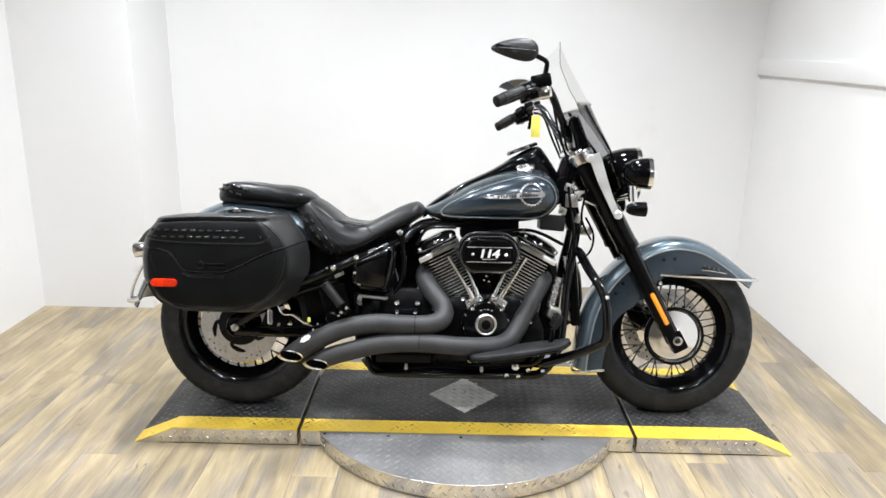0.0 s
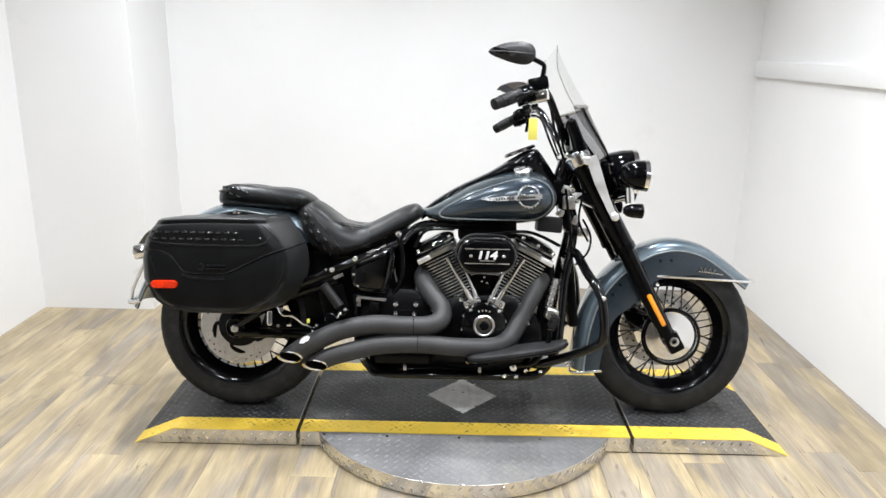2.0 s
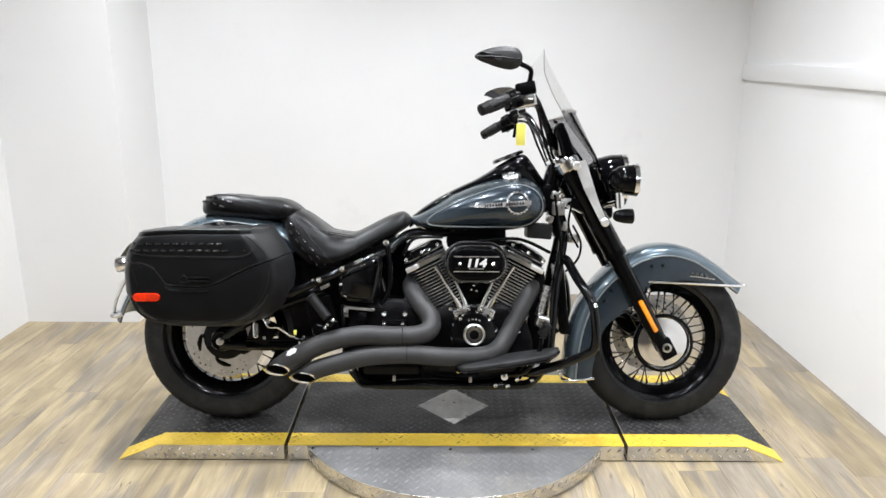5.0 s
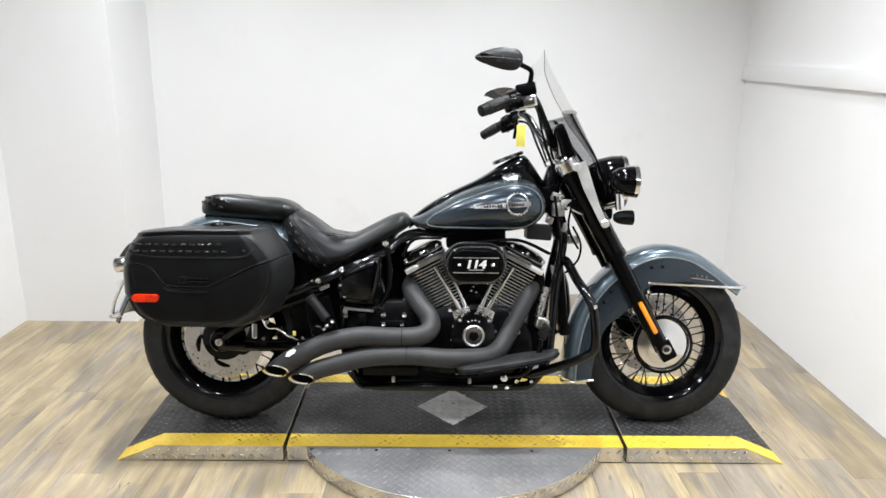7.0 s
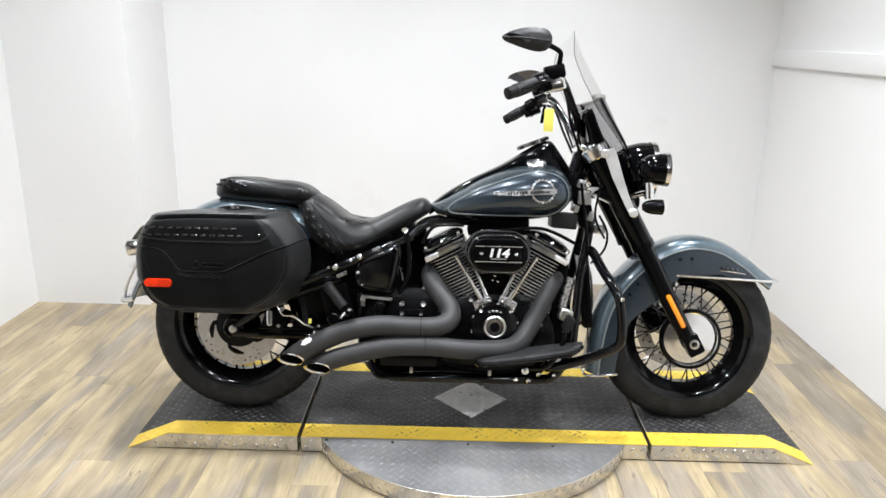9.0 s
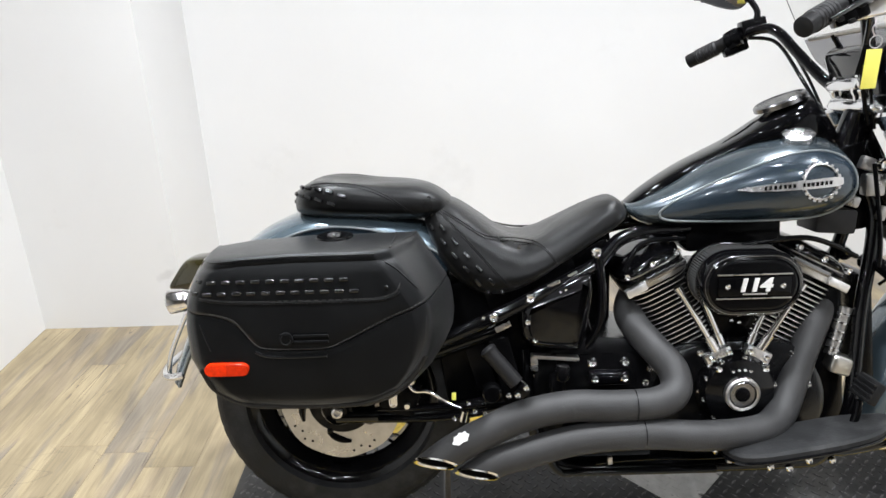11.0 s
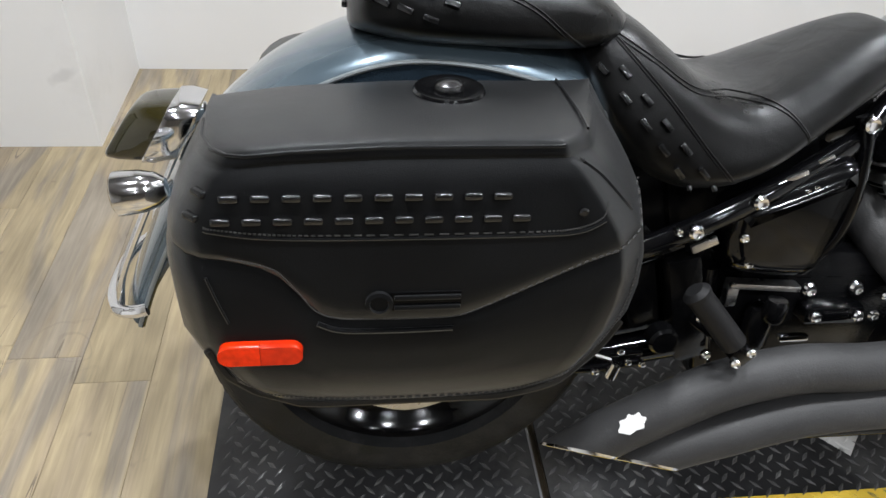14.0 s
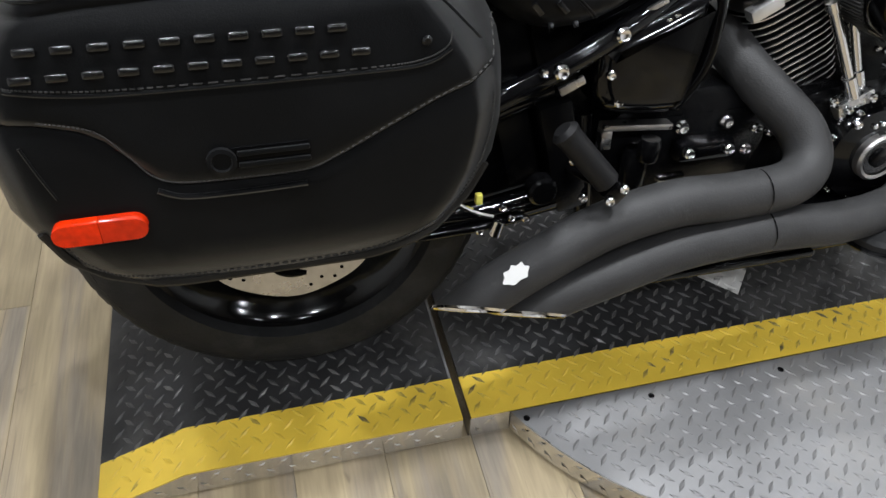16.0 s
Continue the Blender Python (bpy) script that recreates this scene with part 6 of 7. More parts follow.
for k in range(5):
    bm = bmesh.new()
    lathe(bm, [(-0.0018, 0.0195), (0.0018, 0.0195)], (0.340 + 0.0055 * k, -0.0836 + 0.0018 * k, 0.420 + 0.020 * k), (0.26, 0.09, 0.96), 18)
    part("fin", bm, CHROME, reg)
bm = bmesh.new()
box(bm, (0.352, -0.095, 0.385), (0.060, 0.045, 0.045), 0.012, (0, 18, 0), 3)
part("regulator_base", bm, MACHINED, reg, "bare cast mount")
for pts, r in (([(0.45, -0.10, 0.74), (0.478, -0.11, 0.68), (0.470, -0.11, 0.62), (0.43, -0.09, 0.57)], 0.004), ([(0.38, -0.12, 0.85), (0.40, -0.13, 0.70), (0.41, -0.12, 0.62)], 0.005), ([(0.42, -0.10, 1.02), (0.44, -0.14, 0.86), (0.43, -0.13, 0.74), (0.47, -0.11, 0.66)], 0.004), ([(0.10, -0.13, 0.68), (0.25, -0.12, 0.69), (0.37, -0.10, 0.64)], 0.006), ([(-0.16, -0.14, 0.63), (-0.12, -0.13, 0.69), (-0.02, -0.11, 0.695)], 0.006)):
    bm = bmesh.new()
    tube(bm, pts, r, 8)
    part("cable", bm, SATIN, chassis, "black cable")
bolts([(0.405, -0.10, 0.845)], (0, -1, 0), 0.013, 0.012, CHROME, chassis)
bolts([(0.425, -0.10, 0.805)], (0, -1, 0), 0.008, 0.010, CHROME, chassis)
for c0, sz in (((0.455, -0.085, 0.69), (0.04, 0.03, 0.03)), ((0.40, -0.085, 0.80), (0.045, 0.03, 0.05))):
    bm = bmesh.new()
    box(bm, c0, sz, 0.007)
    part("head_bracket", bm, STEEL, chassis, "steel bracket")

# exhaust
CUT = Vector((-0.25, -0.66, -0.71))


def pipe(pts, r, label, joint):
    bm = bmesh.new()
    _, rings = tube(bm, pts, r, 24, 8, cap=False, end_plane=CUT)
    ob = part("exhaust_pipe", bm, WRAP, bike, label)
    bm = bmesh.new()
    end = Vector(pts[-1]) + (Vector(pts[-2]) - Vector(pts[-1])).normalized() * 0.009
    tube(bm, pts[:-1] + [end], r * 0.89, 20, 8, cap=False, end_plane=CUT)
    part("pipe_bore", bm, BORE_BLACK, ob, "dark pipe bore")
    bm = bmesh.new()
    last = rings[-1]
    mid = sum(last, Vector()) / len(last)
    back = (rings[-2][0] - last[0]).normalized()
    loft(bm, [[mid + (p - mid) * 1.012 + back * 0.005 for p in last], [mid + (p - mid) * 1.012 - back * 0.001 for p in last], [mid + (p - mid) * 0.95 for p in last], [mid + (p - mid) * 0.915 + back * 0.006 for p in last]], False)
    part("tip_rim", bm, CHROME, ob, "bright slash-cut rim")
    bm = bmesh.new()
    c, d = Vector(joint[0]), Vector(joint[1])
    lathe(bm, [(-0.001, r + 0.0006), (0.001, r + 0.0006)], c, d, 24, False)
    part("joint_line", bm, SATIN, ob)
    return ob


UP = [(-0.112, -0.015, 0.540), (-0.131, -0.060, 0.516), (-0.124, -0.105, 0.491), (-0.094, -0.148, 0.456), (-0.060, -0.184, 0.415), (-0.062, -0.215, 0.380), (-0.104, -0.236, 0.362), (-0.195, -0.244, 0.360), (-0.293, -0.246, 0.363), (-0.391, -0.250, 0.347), (-0.470, -0.255, 0.316), (-0.549, -0.257, 0.274), (-0.592, -0.256, 0.241)]
LOW = [(0.330, -0.02, 0.530), (0.308, -0.069, 0.506), (0.276, -0.096, 0.453), (0.243, -0.126, 0.397), (0.207, -0.162, 0.336), (0.176, -0.192, 0.303), (0.122, -0.226, 0.288), (0.002, -0.252, 0.290), (-0.136, -0.256, 0.299), (-0.274, -0.258, 0.292), (-0.392, -0.261, 0.264), (-0.458, -0.260, 0.243), (-0.501, -0.258, 0.214)]
up = pipe(UP, 0.0340, "matte black upper exhaust pipe with slash-cut tip", ((-0.156, -0.243, 0.3595), (1, 0, 0)))
pipe(LOW, 0.0325, "matte black lower exhaust pipe with slash-cut tip", ((-0.140, -0.256, 0.300), (1, 0, 0)))
bm = bmesh.new()
shield = [(v.x, v.z) for v in spline([(-0.021, 0, -0.003), (-0.015, 0, 0.003), (-0.013, 0, 0.009), (-0.004, 0, 0.009), (0.001, 0, 0.013), (0.007, 0, 0.009), (0.015, 0, 0.010), (0.016, 0, 0.004), (0.021, 0, 0.000), (0.015, 0, -0.006), (0.012, 0, -0.011), (0.002, 0, -0.010), (-0.008, 0, -0.012), (-0.014, 0, -0.008)], 3, True)]
loft(bm, [[(x, 0.0, z) for x, z in shield], [(x, -0.002, z) for x, z in shield]])
part("pipe_badge", bm, WHITE, up, "small white shield badge", Matrix.Translation((-0.532, -0.2805, 0.3113)) @ Matrix.Rotation(math.radians(-28), 4, "Y") @ Matrix.Rotation(math.radians(-46), 4, "X"))
bm = bmesh.new()
tube(bm, [(-0.466, -0.252, 0.492), (-0.412, -0.268, 0.428)], 0.017, 16, smooth=False)
lathe(bm, [(0, 0.018), (0.006, 0.019), (0.012, 0.012)], (-0.466, -0.252, 0.492), (-0.63, 0.19, 0.75), 16)
peg = part("passenger_peg", bm, GRIP, bike, "folded rubber passenger footpeg")
bm = bmesh.new()
box(bm, (-0.400, -0.262, 0.412), (0.028, 0.03, 0.028), 0.006, (0, 40, 0))
tube(bm, [(-0.40, -0.25, 0.41), (-0.41, -0.16, 0.39)], 0.010, smooth=False)
part("peg_mount", bm, BLACK, peg, "gloss black peg mount")
bolts([(-0.410, -0.276, 0.405), (-0.392, -0.275, 0.420), (-0.446, -0.23, 0.445), (-0.425, -0.23, 0.385)], (0, -1, 0.1), 0.0065, 0.008, CHROME, peg)

# rear brake
bm = bmesh.new()
box(bm, (-0.668, -0.125, 0.350), (0.085, 0.06, 0.085), 0.014, (0, 18, 0))
caliper = part("rear_caliper", bm, SATIN, bike, "black rear brake caliper")
bm = bmesh.new()
slab(bm, round_box(-0.683, 0.362, 0.022, 0.060, 0.0105), [(-0.150, 0), (-0.160, 0), (-0.163, 0.002), (-0.1635, 0.0045), (-0.161, 0.0055)])
bolt(bm, (-0.640, -0.155, 0.395), (0, -1, 0), 0.010, 0.01)
bolt(bm, (-0.652, -0.155, 0.335), (0, -1, 0), 0.008, 0.01)
tube(bm, [(-0.655, -0.158, 0.405), (-0.635, -0.165, 0.375), (-0.60, -0.17, 0.372), (-0.56, -0.17, 0.345), (-0.53, -0.17, 0.332)], 0.0045, 8)
tube(bm, [(-0.525, -0.17, 0.30), (-0.52, -0.172, 0.325)], 0.009, 10, smooth=False)
part("caliper_trim", bm, CHROME, caliper, "chrome pin cover and brake line")

bm = bmesh.new()
tube(bm, [(-0.72, -0.15, 0.300), (-0.56, -0.15, 0.302), (-0.475, -0.15, 0.312)], 0.008, 10)
tube(bm, [(-0.72, -0.15, 0.325), (-0.56, -0.15, 0.325), (-0.475, -0.15, 0.330)], 0.006, 10)
part("brake_rod", bm, BLACK, caliper, "gloss black rods")
bolts([(-0.545, -0.158, 0.302), (-0.498, -0.158, 0.318), (-0.512, -0.158, 0.338), (-0.475, -0.156, 0.312)], (0, -1, 0.2), 0.0060, 0.008, CHROME, caliper)

bm = bmesh.new()
box(bm, (-0.545, -0.15, 0.352), (0.010, 0.010, 0.016), 0.002)
part("wire_clip", bm, TAG, caliper, "small yellow wire clip")

# floorboards, pedal, guard, stand
for s in (-1, 1):
    bm = bmesh.new()
    out = [(v.x, v.y) for v in spline([(0.045, -0.205, 0), (0.055, -0.305, 0), (0.20, -0.318, 0), (0.335, -0.300, 0), (0.385, -0.245, 0), (0.33, -0.200, 0), (0.20, -0.195, 0)], 5, True)]

    def fz(x):
        return 0.262 + 0.145 * (x - 0.045) + (0.03 * max(0, (x - 0.33) / 0.05) ** 2 * 0.3)
    loft(bm, [[(x, -s * y if s > 0 else y, fz(x) + h) for x, y in inset(out, d)] for h, d in ((-0.018, 0.006), (-0.014, 0), (0.0, 0), (0.006, 0.006))])
    fb = part("floorboard", bm, RUBBER, bike, "black rubber-topped rider floorboard")
    bm = bmesh.new()
    tube(bm, [(x, (-s * y if s > 0 else y), fz(x) - 0.013) for x, y in out], 0.0045, 8, closed=True, smooth=False)
    part("floorboard_rim", bm, GLOSS, fb, "gloss black floorboard rim")
bm = bmesh.new()
tube(bm, [(0.20, -0.15, 0.20), (0.27, -0.22, 0.23), (0.315, -0.235, 0.30), (0.325, -0.235, 0.355)], 0.009, 10)
pedal = part("brake_pedal", bm, BLACK, bike, "black brake pedal with ribbed pad")
bm = bmesh.new()
lathe(bm, [(-0.012, 0.010), (-0.010, 0.013), (0.010, 0.013), (0.012, 0.010)], (0.205, -0.165, 0.200), (0, 1, 0), 20)
part("pedal_pivot", bm, CHROME, pedal, "chrome pivot")
bm = bmesh.new()
box(bm, (0.16, -0.168, 0.222), (0.10, 0.020, 0.018), 0.005, (0, -8, 0))
part("brake_link", bm, BLACK, pedal, "black brake link")
bm = bmesh.new()
box(bm, (0.335, -0.245, 0.385), (0.050, 0.075, 0.020), 0.005, (0, -62, 0))
for k in range(4):
    box(bm, (0.318 + 0.004 * k, -0.245, 0.372 + 0.011 * k), (0.004, 0.072, 0.005), 0, (0, -62, 0))
part("pedal_pad", bm, GRIP, pedal, "ribbed rubber pad")
bm = bmesh.new()
G = [(0.418, -0.04, 0.615), (0.432, -0.10, 0.612), (0.452, -0.19, 0.560), (0.480, -0.255, 0.508), (0.497, -0.280, 0.455), (0.504, -0.280, 0.345), (0.470, -0.255, 0.298), (0.318, -0.205, 0.228), (0.275, -0.14, 0.208)]
tube(bm, G, 0.0165, 14)
tube(bm, [(x, -y, z) for x, y, z in G], 0.0165, 14)
guard = part("engine_guard", bm, GLOSS, bike, "gloss black engine guard bar")
bolts([(0.45, -0.25, 0.285), (0.495, -0.298, 0.48), (0.30, -0.19, 0.195)], (0, -1, 0), 0.008, 0.012, CHROME, guard)
bm = bmesh.new()
tube(bm, [(0.10, 0.13, 0.17), (0.06, 0.24, 0.08), (0.05, 0.270, -0.043)], 0.011, 10)
part("side_stand", bm, BLACK, bike, "black side stand, folded out")
bm = bmesh.new()
slab(bm, [(v.x, v.z) for v in spline([(-0.33, 0, 0.30), (-0.20, 0, 0.22), (0.12, 0, 0.22), (0.24, 0, 0.31), (0.16, 0, 0.42), (-0.22, 0, 0.42)], 6, True)], [(0.14, 0), (0.20, 0.004), (0.215, 0.02)])
part("primary_cover", bm, BLACK, bike, "gloss black primary cover")
bm = bmesh.new()
tube(bm, [(-0.345, -0.165, 0.238), (-0.31, -0.17, 0.172), (-0.24, -0.17, 0.166), (0.05, -0.17, 0.166)], 0.0085, 10)
rail = part("lower_rail", bm, GLOSS, bike, "gloss black lower rail")
bm = bmesh.new()
slab(bm, [(v.x, v.z) for v in spline([(-0.322, 0, 0.255), (-0.322, 0, 0.195), (-0.285, 0, 0.156), (-0.10, 0, 0.151), (0.12, 0, 0.151), (0.235, 0, 0.156), (0.278, 0, 0.185), (0.272, 0, 0.235), (0.0, 0, 0.285), (-0.20, 0, 0.285)], 5, True)], [(-0.122, 0.014), (-0.117, 0.004), (-0.105, 0), (0.105, 0), (0.117, 0.004), (0.122, 0.014)])
pan = part("oil_pan", bm, CASTING, bike, "black cast oil pan under the engine")
for k in range(7):
    bm = bmesh.new()
    box(bm, (-0.24 + 0.075 * k, -0.122, 0.212), (0.012, 0.012, 0.080), 0.004)
    part("pan_rib", bm, CASTING, pan)
bm = bmesh.new()
tube(bm, [(-0.22, -0.148, 0.174), (-0.188, -0.150, 0.180), (-0.08, -0.152, 0.186), (0.04, -0.152, 0.184), (0.148, -0.150, 0.191), (0.19, -0.140, 0.205)], 0.0032, 8)
part("pan_cable", bm, SATIN, pan, "thin dark cable")
for x, z in ((-0.19, 0.189), (0.083, 0.186)):
    bm = bmesh.new()
    box(bm, (x, -0.158, z), (0.011, 0.014, 0.020), 0.002)
    part("cable_clip", bm, STEEL, pan, "steel cable clip")
bolts([(-0.345, -0.172, 0.222), (0.039, -0.192, 0.226), (0.173, -0.170, 0.169), (0.216, -0.170, 0.166), (0.248, -0.192, 0.196)], (0, -1, 0.1), 0.0085, 0.010, CHROME, rail)
bolts([(-0.082, -0.142, 0.399), (0.045, -0.172, 0.409), (0.148, -0.172, 0.407), (0.222, -0.125, 0.425), (0.387, -0.262, 0.237)], (0, -1, 0.15), 0.0075, 0.010, CHROME, engine)
for c0, sz in (((0.12, -0.165, 0.245), (0.30, 0.05, 0.05)), ((-0.20, -0.15, 0.235), (0.20, 0.05, 0.06))):
    bm = bmesh.new()
    box(bm, c0, sz, 0.011)
    part("lower_bracket", bm, BLACK, bike, "black lower bracket")

# ---- fork, bars and lamps: turned with the steering ----
for s in (-1, 1):
    bm = bmesh.new()
    a, b, c = Vector((0.428, s * 0.12, 0.955)), Vector((0.598, s * 0.12, 0.650)), Vector((0.786, s * 0.12, 0.298))
    tube(bm, [a, b], 0.039, 20, smooth=False)
    leg = part("fork_leg", bm, BLACK, bike, "gloss black fork leg", STEER)
    bm = bmesh.new()
    tube(bm, [b, c], [0.032, 0.028], 20, smooth=False)
    tube(bm, [b.lerp(c, 0.0), b.lerp(c, 0.05)], 0.041, 20, smooth=False)
    box(bm, (0.794, s * 0.122, 0.297), (0.058, 0.050, 0.074), 0.010, (0, -29, 0))
    part("slider", bm, SATIN, leg, "satin black slider", STEER)
    bm = bmesh.new()
    lathe(bm, [(0, 0.017), (0.005, 0.0165), (0.006, 0.011), (-0.004, 0.010), (-0.004, 0.0)], (0.793, s * 0.147, 0.303), (0, s, 0), 24)
    part("axle_cap", bm, MACHINED, leg, "bright axle cap", STEER)
    bm = bmesh.new()
    m0 = b.lerp(c, 0.655) + Vector((0, s * 0.031, 0))
    box(bm, m0, (0.018, 0.010, 0.130), 0.008, (0, -29, 0))
    part("reflector_lens", bm, AMBER, leg, "amber fork reflector", STEER)
    bm = bmesh.new()
    p0, p1 = Vector((0.462, s * 0.168, 0.968)), Vector((0.552, s * 0.168, 0.752))
    d = (p1 - p0)
    mid = (p0 + p1) / 2
    across = Vector((-d.z, 0, d.x)).normalized()
    rings = []
    for f, w in ((0.0, 0.017), (0.12, 0.020), (0.4, 0.018), (0.7, 0.013), (0.93, 0.012), (1.0, 0.009)):
        q = p0 + d * f - across * (0.006 * math.sin(math.pi * f))
        rings.append([q + across * w + Vector((0, -0.003 * s, 0)), q - across * w + Vector((0, -0.003 * s, 0)), q - across * w + Vector((0, 0.003 * s, 0)), q + across * w + Vector((0, 0.003 * s, 0))])
    loft(bm, rings)
    part("bracket_strip", bm, ALLOY, leg, "polished windscreen bracket", STEER)
    for q in (p0 + Vector((-0.014, s * 0.004, -0.016)), p1 + Vector((0.0, s * 0.004, 0.004))):
        bm = bmesh.new()
        lathe(bm, [(0, 0.015), (0.008, 0.015), (0.012, 0.010)], q, (0, s, 0), 20)
        part("bracket_knob", bm, ALLOY, leg, "chrome bracket knob", STEER)
bm = bmesh.new()
box(bm, (0.490, 0, 0.800), (0.11, 0.29, 0.035), 0.012, (0, 29, 0))
clamp = part("triple_clamp", bm, BLACK, bike, "black triple clamp", STEER)
BARS = Matrix.Translation((0.4, 0.0, 0.45)) @ Matrix.Rotation(math.radians(-3.9), 4, "X") @ Matrix.Translation((-0.4, 0, -0.45)) @ Matrix.Translation(PIVOT) @ Matrix.Rotation(math.radians(-4.6), 4, AXIS) @ Matrix.Translation(-PIVOT)
bm = bmesh.new()
box(bm, (0.415, 0, 0.958), (0.085, 0.20, 0.030), 0.012, (0, 29, 0), 3)
for s in (-1, 1):
    lathe(bm, [(-0.022, 0.040), (-0.018, 0.044), (0.016, 0.044), (0.022, 0.038), (0.024, 0.020), (0.030, 0.016)], (0.426, s * 0.12, 0.957), (-0.488, 0, 0.873), 28)
part("upper_yoke", bm, CHROME, clamp, "chrome upper yoke", STEER)
for s in (-1, 1):
    bm = bmesh.new()
    lathe(bm, [(0.0, 0.022), (0.006, 0.021), (0.014, 0.019), (0.030, 0.019), (0.040, 0.023), (0.050, 0.022)], (0.405, s * 0.055, 0.965), (-0.15, 0, 1), 24)
    part("riser", bm, CHROME, clamp, "chrome handlebar riser", BARS)
bm = bmesh.new()
box(bm, (0.40, 0, 1.020), (0.052, 0.165, 0.030), 0.012, segments=3)
part("bar_clamp", bm, CHROME, clamp, "chrome handlebar clamp", BARS)
bolts([(0.388 + 0.026 * q, s * 0.055, 1.034) for q in (0, 1) for s in (-1, 1)], (0, 0, 1), 0.006, 0.006, CHROME, clamp, BARS)
bm = bmesh.new()
BAR = [(0.398, 0.0, 1.018), (0.396, -0.07, 1.02), (0.385, -0.11, 1.035), (0.345, -0.185, 1.11), (0.315, -0.235, 1.165), (0.290, -0.275, 1.182), (0.245, -0.325, 1.170), (0.165, -0.385, 1.130), (0.128, -0.412, 1.112)]
tube(bm, [(x, -y, z) for x, y, z in reversed(BAR)] + BAR[1:], 0.0135, 14)
bars = part("handlebar", bm, BLACK, bike, "tall gloss black handlebar", BARS)
for s in (-1, 1):
    d = Vector((0.245 - 0.128, s * (0.325 - 0.412), 1.170 - 1.112))
    e = Vector((0.126, s * 0.413, 1.111))
    bm = bmesh.new()
    prof = [(0, 0.012), (0.003, 0.019), (0.012, 0.0195), (0.10, 0.0185), (0.118, 0.020), (0.122, 0.015)]
    lathe(bm, prof, e, d, 24)
    g = part("grip", bm, GRIP, bars, "black rubber grip", BARS)
    bm = bmesh.new()
    lathe(bm, [(0.030, 0.0188)] + [(0.032 + 0.010 * k + q, r) for k in range(6) for q, r in ((0, 0.0202), (0.001, 0.0214), (0.006, 0.0214), (0.007, 0.0202))] + [(0.094, 0.0185)], e, d, 24)
    part("grip_band", bm, SHELL, g, "grey ribbed grip band", BARS)
    bm = bmesh.new()
    u = d.normalized()
    c = e + u * 0.140
    box(bm, c, (0.042, 0.036, 0.052), 0.010, (0, -25, math.degrees(math.atan2(d.y, d.x))))
    box(bm, c + Vector((0.044, s * -0.012, 0.030)), (0.068, 0.044, 0.042), 0.008, (0, -12, 0))
    box(bm, c + Vector((-0.012, s * 0.012, -0.012)), (0.022, 0.016, 0.020), 0.004)
    lathe(bm, [(-0.020, 0.021), (-0.018, 0.024), (-0.004, 0.024), (-0.002, 0.021), (0.002, 0.021), (0.004, 0.025), (0.020, 0.025), (0.022, 0.021)], c, u, 24)
    box(bm, c + Vector((-0.004, s * 0.006, -0.030)), (0.046, 0.030, 0.026), 0.007, (0, -20, 0))
    box(bm, c + Vector((0.022, s * 0.004, -0.016)), (0.030, 0.034, 0.034), 0.008, (0, -20, 0))
    part("switch_housing", bm, SATIN, bars, "black switch housing", BARS)
    for q, h in ((-0.016, -0.034), (0.004, -0.038), (0.020, -0.010)):
        bm = bmesh.new()
        box(bm, c + Vector((q, s * 0.024, h)), (0.012, 0.010, 0.009), 0.003, (0, -20, 0))
        part("switch_button", bm, GRIP, bars, "black switch button", BARS)
    bm = bmesh.new()
    tube(bm, [c + Vector((0.040, s * 0.012, 0.0)), c - u * 0.03 + Vector((0.036, s * 0.022, 0.006)), c - u * 0.08 + Vector((0.030, s * 0.020, 0.004)), c - u * 0.112 + Vector((0.026, s * 0.016, 0.002))], [0.006, 0.006, 0.005, 0.0045], 10)
    part("lever", bm, SATIN, bars, "black hand lever", BARS)
    if s < 0:
        bm = bmesh.new()
        box(bm, c + Vector((0.044, 0.012, -0.012)), (0.072, 0.042, 0.040), 0.010, (0, -12, 0), 3)
        part("bar_clamp", bm, CHROME, bars, "bright bar clamp", BARS)
    # mirror
    bm = bmesh.new()
    cen = c + (Vector((-0.038, -0.032, 0.122)) if s < 0 else Vector((-0.018, 0.032, 0.114)))
    st = [c + Vector((0.052, s * -0.006, 0.035)), c + Vector((0.060, s * 0.0, 0.070)), c + Vector((0.056, s * 0.01, 0.092)) if s < 0 else c + Vector((0.040, 0.01, 0.105)), cen + Vector((0.050, 0, -0.012))]
    tube(bm, st, [0.009, 0.0085, 0.008, 0.0085], 12)
    mir = part("mirror", bm, SATIN, bars, "black teardrop mirror on a curved stem", BARS)
    small = 0.98 if s < 0 else 0.86
    tear = [(v.x * small, v.z * small) for v in spline([(-0.088, 0, 0.006), (-0.05, 0, 0.028), (0.0, 0, 0.038), (0.045, 0, 0.034), (0.066, 0, 0.016), (0.068, 0, -0.012), (0.050, 0, -0.032), (0.015, 0, -0.034), (-0.04, 0, -0.018)], 6, True)]
    bm = bmesh.new()
    steps = [(s * -0.010, 0.0), (s * 0.004, -0.001), (s * 0.012, 0.005), (s * 0.018, 0.014), (s * 0.021, 0.022)]
    loft(bm, [[(cen.x + x, cen.y + y, cen.z + z) for x, z in inset(tear, q)] for y, q in steps])
    tube(bm, [(cen.x - 0.08, cen.y + s * 0.016, cen.z + 0.004), (cen.x - 0.03, cen.y + s * 0.0215, cen.z + 0.002), (cen.x + 0.06, cen.y + s * 0.016, cen.z - 0.006)], 0.004, 8)
    lathe(bm, [(0, 0.014), (0.004, 0.012)], (cen.x - 0.008, cen.y + s * 0.019, cen.z), (0, s, 0), 20)
    part("mirror_shell", bm, SHELL, mir, "black mirror shell", BARS)
    bm = bmesh.new()
